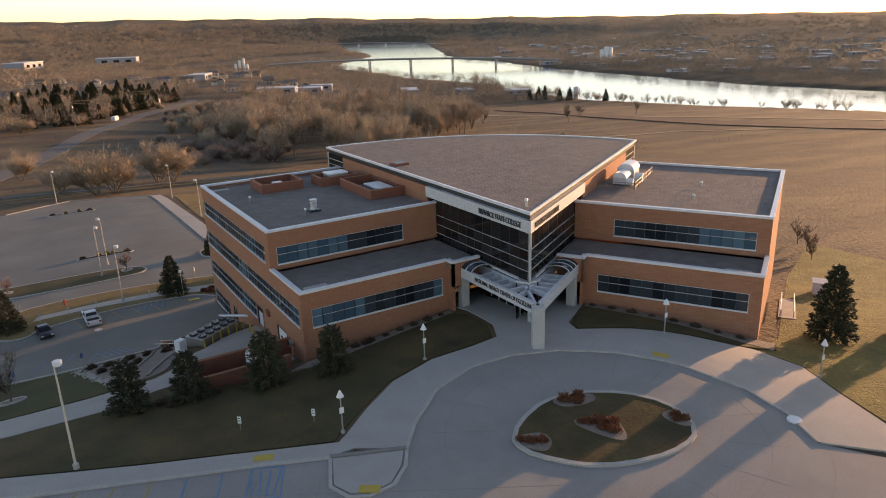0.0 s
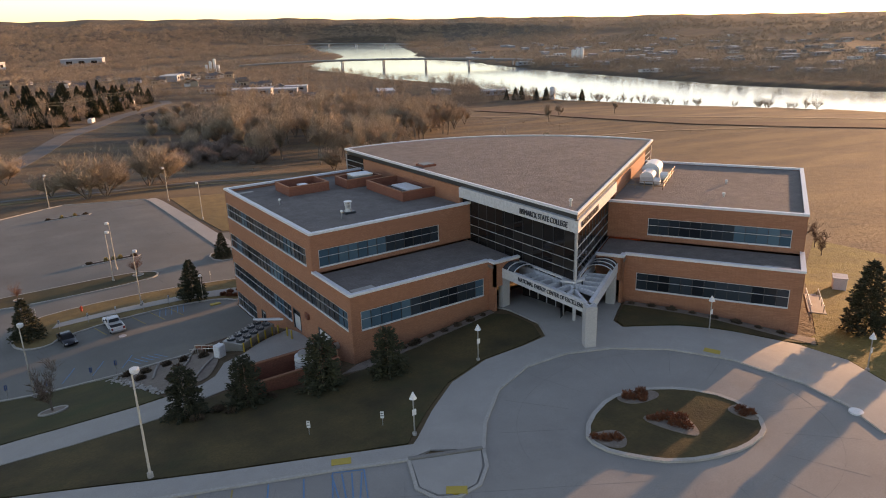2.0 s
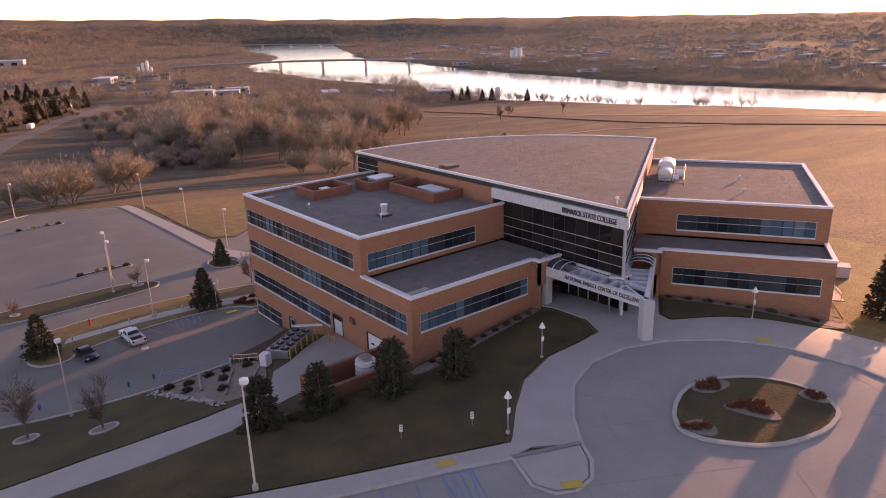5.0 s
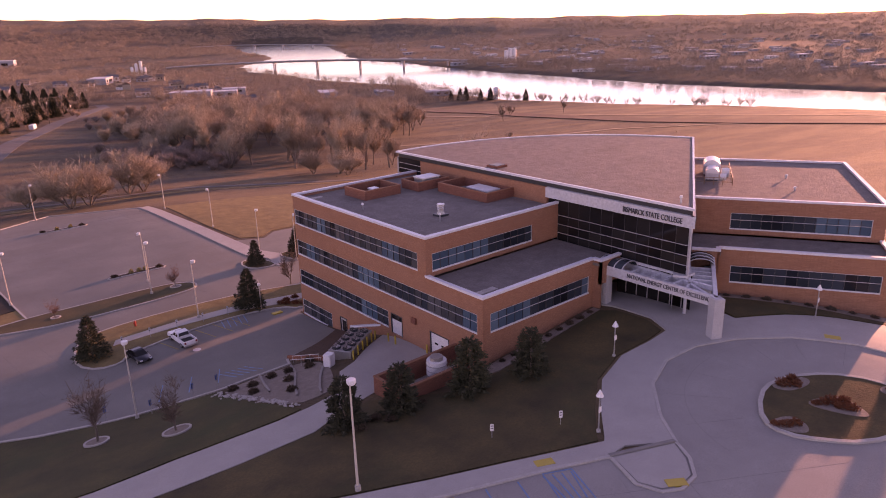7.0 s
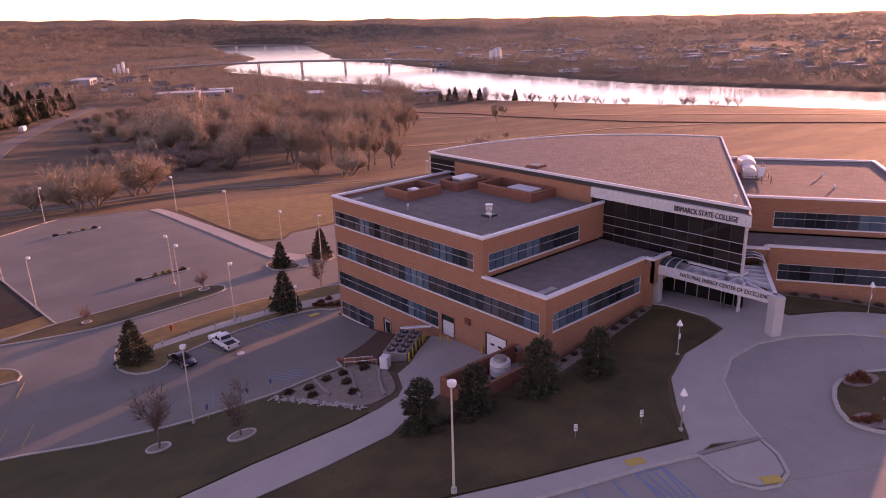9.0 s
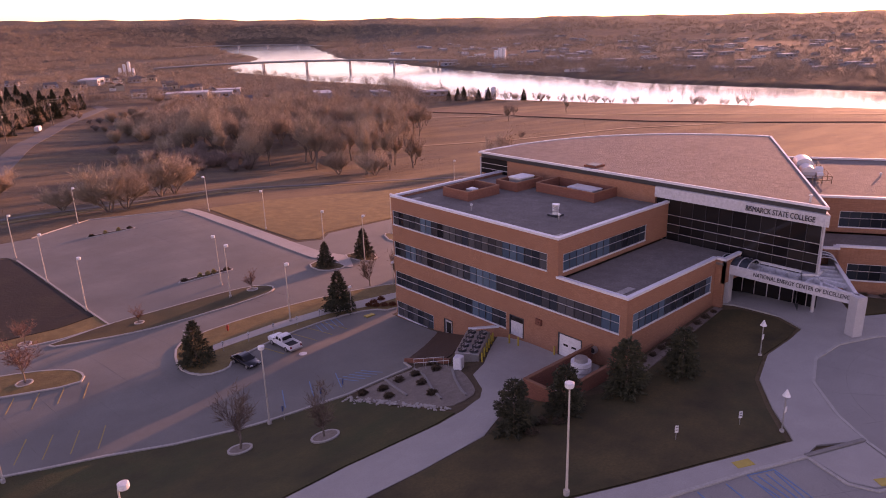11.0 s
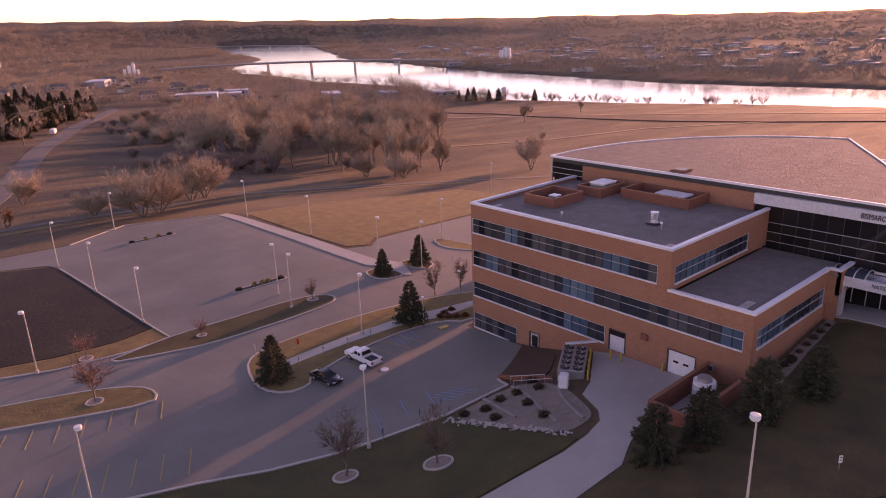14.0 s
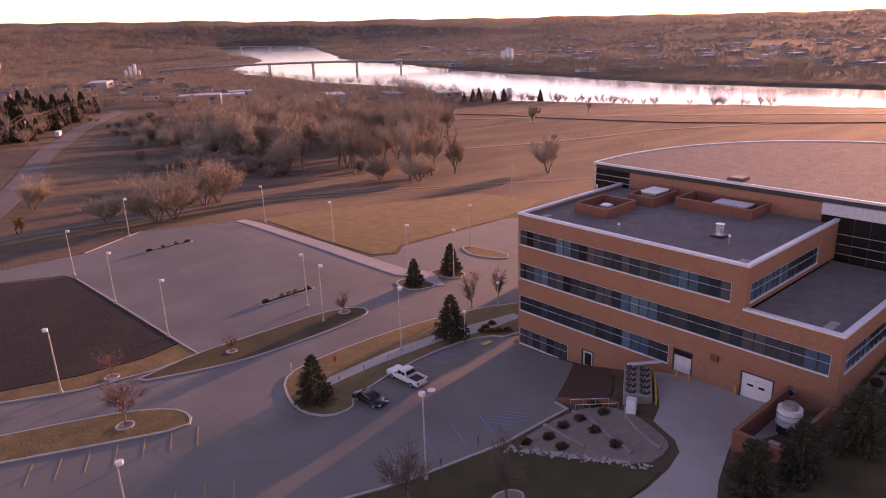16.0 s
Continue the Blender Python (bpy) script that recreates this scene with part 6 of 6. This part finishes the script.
for k in range(56):
    fy = rng.uniform(430, 860)
    x = float(np.interp(fy, (331, 400, 528, 655, 700), (4, 28, 79, 142, 150))) - rng.uniform(14, 150)
    put(rng.choice([BUSHY[0], BUSHY[1], TALL[2]]), x, fy, rng.uniform(0.6, 1.1))
for k in range(14):
    put(rng.choice([BUSHY[0], BUSHY[1]]), rng.uniform(190, 430), rng.uniform(690, 840), rng.uniform(0.6, 1.1))

# ---- tracks and streets beyond ----


def lane(line, w):
    left, right = [], []
    for i, p in enumerate(line):
        a, b = line[max(0, i - 1)], line[min(len(line) - 1, i + 1)]
        d = math.hypot(b[0] - a[0], b[1] - a[1])
        nx, ny = -(b[1] - a[1]) / d * w / 2, (b[0] - a[0]) / d * w / 2
        left.append((p[0] + nx, p[1] + ny))
        right.append((p[0] - nx, p[1] - ny))
    return left + right[::-1]


DIRT = surface("dirt_track", (0.24, 0.165, 0.105), (0.33, 0.235, 0.155), 4, 0.5, 0.95, 0.3)
draped("road", lane([(-30, 240), (4, 331), (28, 400), (79, 528), (142, 655), (150, 700)], 9), ASPHALT, 0.12, "grey residential street running along the field", "road", step=8)
draped("road", lane([(-60, 243), (-1, 250.3), (29, 250), (60, 255), (83.5, 243), (110, 231), (131, 218), (170, 196)], 3.2), ASPHALT, 0.08, "narrow dark trail along the field's edge", "path", step=3, skirt=0.1)
draped("road", lane([(-60, 238), (0, 244), (30, 243), (58, 246), (84, 236), (110, 225), (128, 213)], 3.0), DRY_LAWN, 0.06, "sunlit mown verge along the trail", "verge", step=3)
draped("road", lane([(300, 560), (345, 470), (400, 390), (440, 310), (480, 230), (520, 150)], 7), DIRT, 0.22, "pale dirt track across the river field", "track", step=5, skirt=0.25)
draped("road", lane([(180, 330), (260, 300), (340, 285), (400, 240), (450, 180)], 4), DIRT, 0.22, "pale dirt track across the field", "track", step=5, skirt=0.25)
# shade of a bank turned from the sun, laid down as a dark sheet
draped("field", lane([(385, 520), (400, 460), (390, 400), (392, 350), (396, 297), (414, 240), (450, 165)], 24), MULCH, 0.5, "dark strip for the shade of a cut bank near the river", "field", step=6, skirt=0.4)

# power line beside the street
pp = None
poles = [(-12, 332), (30.5, 430.4), (74, 526), (112, 612), (142, 705)]
for x, y in poles:
    if pp:
        again(pp, x, y, -23)
        continue
    pp = thing("utility_pole", (0, 0, 0), "weathered wooden utility pole with two crossarms", "utility pole", "street poles")
    bm = bmesh.new()
    tube(bm, (0, 0, -1), (0, 0, 17), 0.3, 0.2, 8)
    part("pole", bm, BARK, pp)
    for z in (16.2, 14.8):
        bm = bmesh.new()
        box(bm, -1.5, 1.5, -0.08, 0.08, z, z + 0.16)
        part("crossarm", bm, BARK, pp)
    bm = bmesh.new()
    tube(bm, (0.4, 0, 12.6), (0.4, 0, 13.8), 0.3, n=10)
    part("transformer", bm, STEEL, pp)
    place(pp, x, y, -23)
wires = thing("power_line", (0, 0, 0), "thin sagging power lines between the street poles", "power line")
for (x0, y0), (x1, y1) in zip(poles, poles[1:]):
    for off, z in ((-1.4, 16.4), (1.4, 16.4), (0, 15.0)):
        bm = bmesh.new()
        prev = None
        for t in np.linspace(0, 1, 9):
            x, y = x0 + (x1 - x0) * t + off * 0.92, y0 + (y1 - y0) * t - off * 0.39
            p = (x, y, zat(x0, y0) * (1 - t) + zat(x1, y1) * t + z - 4 * 1.6 * t * (1 - t))
            if prev:
                tube(bm, prev, p, 0.08, n=3, caps=False)
            prev = p
        part("wire", bm, MULLION, wires)

# ---- houses ----
SIDING = [plain("pale_siding", (0.62, 0.6, 0.56), 0.7), plain("tan_siding", (0.42, 0.34, 0.25), 0.7), plain("grey_siding", (0.33, 0.35, 0.38), 0.7), plain("white_siding", (0.78, 0.77, 0.74), 0.6)]
ROOFS = [plain("grey_shingles", (0.13, 0.125, 0.13), 0.9), plain("brown_shingles", (0.17, 0.115, 0.085), 0.9)]


def house(k, w, d, h, flat=False):
    t = thing("house", (0, 0, 0), ("low flat-roofed commercial building among trees" if flat else "small gabled house among bare trees"), "building" if flat else "house", "town buildings" if flat else "town houses")
    bm = bmesh.new()
    box(bm, -w / 2, w / 2, -d / 2, d / 2, -2, h)
    part("wall", bm, SIDING[k % 4], t)
    bm = bmesh.new()
    if flat:
        box(bm, -w / 2 - 0.3, w / 2 + 0.3, -d / 2 - 0.3, d / 2 + 0.3, h + 0.003, h + 0.5)
    else:
        prof = [(-d / 2 - 0.5, h - 0.1), (0, h + d * 0.3), (d / 2 + 0.5, h - 0.1), (d / 2 + 0.5, h + 0.15), (0, h + d * 0.3 + 0.3), (-d / 2 - 0.5, h + 0.15)]
        rows = [[bm.verts.new((x, y, z)) for y, z in prof] for x in (-w / 2 - 0.5, w / 2 + 0.5)]
        for i in range(6):
            bm.faces.new((rows[0][i], rows[0][(i + 1) % 6], rows[1][(i + 1) % 6], rows[1][i]))
        bm.faces.new(rows[0])
        bm.faces.new(rows[1][::-1])
        for x in (-w / 2 + 0.05, w / 2 - 0.05):
            bm.faces.new([bm.verts.new(c) for c in ((x, -d / 2, h), (x, d / 2, h), (x, 0, h + d * 0.3))])
    part("roof", bm, ROOFS[k % 2] if not flat else PANEL, t)
    for s in (-1, 1):
        for i in range(3 if w > 12 else 2):
            x = (i - (1 if w > 12 else 0.5)) * w * 0.3
            bm = bmesh.new()
            box(bm, x - w * 0.07, x + w * 0.07, s * d / 2 - 0.05, s * d / 2 + 0.05, h * 0.35, h * 0.75)
            part("window", bm, PANE_DARK, t)
    return t


KINDS = [house(0, 13, 9, 4.5), house(1, 11, 8, 5.5), house(2, 15, 10, 4), house(3, 10, 8, 4), house(2, 34, 18, 6, True), house(3, 26, 14, 5, True)]
rng = random.Random(23)


def settle(ob, x, y, s=1.0):
    if shore([x], [y])[0] < 25:
        return
    if ob.name not in started:
        started.add(ob.name)
        place(ob, x, y, rng.choice((-23, 67)) + rng.uniform(-6, 6), s)
    else:
        again(ob, x, y, rng.choice((-23, 67)) + rng.uniform(-6, 6), s)


spots = [(rng.uniform(-120, 130), rng.uniform(600, 950)) for _ in range(34)] + [(rng.uniform(180, 330), rng.uniform(740, 1050)) for _ in range(26)] + [(rng.uniform(-40, 300), rng.uniform(950, 1500)) for _ in range(24)]
for x, y in spots:
    settle(KINDS[rng.randrange(4)], x, y, rng.uniform(0.85, 1.15))
for k in range(250):
    az, d = radians(rng.uniform(36, 74)), math.exp(rng.uniform(math.log(1150), math.log(2900)))
    settle(KINDS[rng.randrange(6)] if k % 4 else KINDS[4], d * math.sin(az), d * math.cos(az), rng.uniform(0.6, 1.0))
for x, y, s in ((425, 768, 1.1), (514, 668, 0.9), (478, 725, 0.9), (253, 751, 1.2), (300, 790, 1.1), (340, 850, 1.0), (60, 2150, 3), (290, 2180, 3), (230, 990, 1.2)):
    settle(KINDS[4], x, y, s)
def tower(name, label, category, x, y, parts, group=""):
    """A cluster of pale cylinders (dx, dy, radius, height) with shallow caps."""
    t = thing(name, (x, y, zat(x, y)), label, category, group)
    for dx, dy, r, h in parts:
        bm = bmesh.new()
        tube(bm, (dx, dy, -3), (dx, dy, h), r, n=14)
        shell = part("shell", bm, WHITE, t)
        bm = bmesh.new()
        tube(bm, (dx, dy, h + 0.003), (dx, dy, h + r * 0.35), r * 1.02, r * 0.2, n=14)
        part("cap", bm, PANEL, shell)
    return t


tower("storage_tank", "two white upright storage tanks near the river bank", "tank", 520, 584, ((0, 0, 2.6, 10), (6.5, -3, 3.0, 12)))
tower("silo", "tall white silos beyond the town trees", "silo", 388, 1352, ((-7, 3, 2.6, 16), (0, 0, 2.6, 22), (7, -3, 2.6, 26), (13, -5, 2.2, 15)))
tower("silo", "grey grain elevator silos across the river", "silo", 1080, 1104, ((-7, 5, 4.5, 20), (0, 0, 4.5, 24), (7, -5, 4.5, 24)))
rv = thing("camper", (58, 492, zat(58, 492)), "white camper parked beside the street", "camper", rz=-23)
bm = bmesh.new()
box(bm, -1.3, 1.3, -4, 4, 0.6, 3.2)
bmesh.ops.bevel(bm, geom=bm.edges[:], offset=0.25, segments=2, affect="EDGES")
part("body", bm, WHITE, rv)
wheels(rv, (2.4, -2.4), 1.3, 0.45)

# ---- bridges ----


def bridge(a, b, z, width, gap, label, first=0.5, depth=2.6):
    t = thing("bridge", (0, 0, 0), label, "bridge")
    a, b = Vector(a), Vector(b)
    d = (b - a).normalized()
    nrm = Vector((-d.y, d.x)) * width / 2
    n = 10
    bm = bmesh.new()
    rows = []
    for k in range(n + 1):
        p = a + (b - a) * k / n
        h = z - 7 * (2 * k / n - 1) ** 2
        rows.append([bm.verts.new((q.x, q.y, hh)) for q, hh in ((p - nrm, h), (p + nrm, h), (p + nrm * 0.6, h - depth), (p - nrm * 0.6, h - depth))])
    for r0, r1 in zip(rows, rows[1:]):
        for q in range(4):
            bm.faces.new((r0[q], r0[(q + 1) % 4], r1[(q + 1) % 4], r1[q]))
    part("deck", bm, CONCRETE_COL, t)
    for s in (-1, 1):
        bm = bmesh.new()
        for k in range(n):
            bm = bmesh.new() if k else bm
            p, q = a + (b - a) * k / n + nrm * s * 0.97, a + (b - a) * (k + 1) / n + nrm * s * 0.97
            tube(bm, (p.x, p.y, z - 7 * (2 * k / n - 1) ** 2 + 0.6), (q.x, q.y, z - 7 * (2 * (k + 1) / n - 1) ** 2 + 0.6), 0.5, n=4)
            part("parapet", bm, CONCRETE_COL, t)
    L = (b - a).length
    s = gap * first
    while s < L:
        p = a + d * s
        if shore([p.x], [p.y])[0] < 30:
            h = z - 7 * (2 * s / L - 1) ** 2
            for o in (-0.3, 0.3):
                bm = bmesh.new()
                tube(bm, (p.x + nrm.x * o * 2, p.y + nrm.y * o * 2, -58), (p.x + nrm.x * o * 2, p.y + nrm.y * o * 2, h - depth + 0.1), 1.6, 1.4, 8)
                part("pier", bm, CONCRETE_COL, t)
            bm = bmesh.new()
            c = [(p + d * 1.8 + nrm * 0.9), (p - d * 1.8 + nrm * 0.9), (p - d * 1.8 - nrm * 0.9), (p + d * 1.8 - nrm * 0.9)]
            slab(bm, [tuple(q) for q in c], h - depth - 1.6, h - depth + 0.05)
            part("pier_cap", bm, CONCRETE_COL, t)
        s += gap


bridge((507, 1535), (945, 1090), -34, 16, 89, "long concrete highway bridge on paired piers over the river", 0.57)
bridge((1180, 3190), (1500, 2420), -36, 14, 150, "distant low road bridge over the river", 0.6, 2.2)

# ---- far woods ----
nrng = np.random.default_rng(7)


def scatter_woods(name, n, d0, d1, az0, az1, keep, label, tri, fine, material=None, tall=1.0):
    """Leafless crowns as tufts of slim slivers, one mesh."""
    az = np.radians(nrng.uniform(az0, az1, n))
    d = np.exp(nrng.uniform(np.log(d0), np.log(d1), n))
    x, y = d * np.sin(az), d * np.cos(az)
    ok = keep(x, y, d, np.degrees(az)) & (shore(x, y) > 6)
    x, y, d = x[ok], y[ok], d[ok]
    m = len(x)
    z = height(x, y)
    r = nrng.uniform(3.2, 6.5, m) * np.clip(d / 1300, 1, 2.6)
    h = tall * nrng.uniform(6, 13, m) * np.clip(d / 2500, 1, 1.5)
    dirs = nrng.normal(size=(m, tri, 3))
    dirs /= np.linalg.norm(dirs, axis=-1, keepdims=True)
    rad = nrng.uniform(0.15, 1, (m, tri, 1))
    c = np.stack([x, y, z + h * 0.52], -1)[:, None] + dirs * rad * np.stack([r, r, h * 0.5], -1)[:, None]
    size = (r * fine)[:, None, None]
    up = nrng.normal(size=(m, tri, 3)) * 0.55 + np.array([0, 0, 1.1]) + dirs * 0.6
    side = nrng.normal(size=(m, tri, 3)) * 0.3
    v = np.stack([c - side * size * 0.5, c + side * size * 0.5, c + up * size], 2).reshape(-1, 3)
    f = np.arange(len(v)).reshape(-1, 3)
    me = bpy.data.meshes.new(name)
    me.from_pydata(v.tolist(), [], f.tolist())
    return tagged(from_mesh(name, me, material or WOODS), label, "woods", kind="stuff")


def patchy(x, y, s, lo):
    return (np.sin(x / s + 1.7 * np.sin(y / s * 0.7)) * np.cos(y / s * 1.1 + 0.6 * np.sin(x / s)) + 0.5 * np.sin(x / s * 3.1) * np.sin(y / s * 2.7)) > lo


STREET = [(-30, 240), (4, 331), (28, 400), (79, 528), (142, 655), (150, 700)]


def off_street(x, y):
    """Metres east of the street's line, and distance from it."""
    sx = np.interp(y, [q[1] for q in STREET], [q[0] for q in STREET])
    return x - sx


def west_side(x, y, d, az):
    e = off_street(x, y)
    open_field = (y < 690) & (e > -14) & (e < 60)
    town = (e < -14) | ((x > 170) & (x < 340) & (y > 730))
    thin = np.where(town, nrng.random(len(x)) < 0.7, True)
    return (shore(x, y) > 6) & (d > 430) & ~open_field & thin & ~((az > 33) & (d < 690)) & patchy(x, y, 70, -0.8) & ~((x > 330) & (y < 560))


scatter_woods("far_woods", 9500, 430, 1500, -4, 48, west_side, "bare riverside woods and town trees", 80, 0.16)
scatter_woods("far_woods", 24000, 1200, 4200, -4, 34, lambda x, y, d, az: patchy(x, y, 160, -0.75) & (shore(x, y) > 30) & ~((shore(x, y) < 420) & (d < 2500) & patchy(x, y, 90, -0.2)), "distant brown bottomland woods", 26, 0.24)
scatter_woods("far_woods", 7000, 850, 1500, 34, 78, lambda x, y, d, az: (shore(x, y) < 230) & (shore(x, y) > 14) | patchy(x, y, 60, 0.7), "bare woods along the far bank", 60, 0.18, tall=1.5)
scatter_woods("far_woods", 14000, 1100, 4200, 30, 78, lambda x, y, d, az: patchy(x, y, 150, -0.5), "distant brown woods beyond the town", 26, 0.22)

# tall russet weeds and brush on the unmown field
# weed colour darkened along with the prairie, for the same field shade
WEED = surface("russet_weeds", (0.15, 0.088, 0.058), (0.26, 0.160, 0.09), 14, 1.5, 0.95, 0, stain=(0.33, 0.21, 0.11), stain_size=45, stain_amount=0.6)


def weeds(n):
    """Upright slivers in drifts, one mesh."""
    x, y = nrng.uniform(-10, 380, n), nrng.uniform(200, 640, n)
    e = off_street(x, y)
    drift = np.sin(x / 17 + 1.3 * np.sin(y / 23)) * np.cos(y / 14 + 0.8 * np.sin(x / 31)) + 0.6 * np.sin(x / 6.1 + y / 9) * np.sin(y / 5.3)
    ok = (e > 13) & (nrng.random(n) < np.clip(0.5 + 0.32 * drift, 0.08, 1)) & (shore(x, y) > 8) & (nrng.random(n) < np.clip((y + np.clip(x - 330, 0, 60) * 0.6 - 234) / 14, 0, 1))
    x, y, drift = x[ok], y[ok], drift[ok]
    m = len(x)
    z = height(x, y)
    tall = nrng.uniform(0.05, 0.18, m) * (1 + 0.5 * np.clip(drift, 0, 1)) * (1 + 1.2 * (nrng.random(m) < 0.05))
    a = nrng.uniform(0, math.pi, m)
    w = nrng.uniform(0.15, 0.4, m)
    lean = nrng.normal(0, 0.25, (m, 2))
    v = np.stack([np.stack([x - w * np.cos(a), y - w * np.sin(a), z - 0.1], -1), np.stack([x + w * np.cos(a), y + w * np.sin(a), z - 0.1], -1), np.stack([x + lean[:, 0], y + lean[:, 1], z + tall], -1)], 1).reshape(-1, 3)
    me = bpy.data.meshes.new("weeds")
    me.from_pydata(v.tolist(), [], np.arange(len(v)).reshape(-1, 3).tolist())
    return tagged(from_mesh("weeds", me, WEED), "russet knee-high weeds on the unmown field", "weeds", kind="stuff")


weeds(70000)

# ---- east lawn ----
gb = thing("utility_cabinet", (95.5, 52.6, zat(95.5, 52.6)), "white utility cabinet on the east lawn", "cabinet", rz=31)
bm = bmesh.new()
box(bm, -1.1, 1.1, -0.9, 0.9, -0.5, 1.9)
bmesh.ops.bevel(bm, geom=bm.edges[:], offset=0.06, segments=1, affect="EDGES")
part("body", bm, WHITE, gb)
bm = bmesh.new()
box(bm, -1.2, 1.2, -1.0, 1.0, 1.903, 2.0)
part("lid", bm, PANEL, gb)
hr = thing("handrail", (0, 0, 0), "pale handrail along the east steps", "railing")
for a, b in (((78, 47.4), (87, 53)), ((79, 46.2), (88, 51.8))):
    za, zb = zat(*a), zat(*b)
    bm = bmesh.new()
    tube(bm, (*a, za + 1), (*b, zb + 1), 0.06, n=6)
    part("rail", bm, FRAME, hr)
    for t in (0.03, 0.35, 0.67, 0.97):
        p = (a[0] + (b[0] - a[0]) * t, a[1] + (b[1] - a[1]) * t)
        bm = bmesh.new()
        tube(bm, (*p, zat(*p) - 0.2), (*p, za + (zb - za) * t + 1), 0.05, n=6)
        part("post", bm, FRAME, hr)
draped("pavement", [(77.6, 47.4), (87, 53.2), (88.2, 51.6), (79, 45.8)], WALK, 0.12, "narrow concrete walk beside the east wing", "pavement", step=1.5)
for x, y, s in ((123, 71, 0.9), (117, 66.5, 0.8), (128, 76, 0.9)):
    again(PARK, x, y, x * 7, s)
draped("gravel_bed", [tuple(east(u, v, 0)[:2]) for u, v in ((4.2, EL - 0.1), (EW + 1.8, EL - 0.1), (EW + 1.8, EL - 2.6), (14, EL - 1.9), (4.2, EL - 1.7))], GRAVEL, 0.24, "stone planting bed along the east wing", "gravel bed", step=1.2)
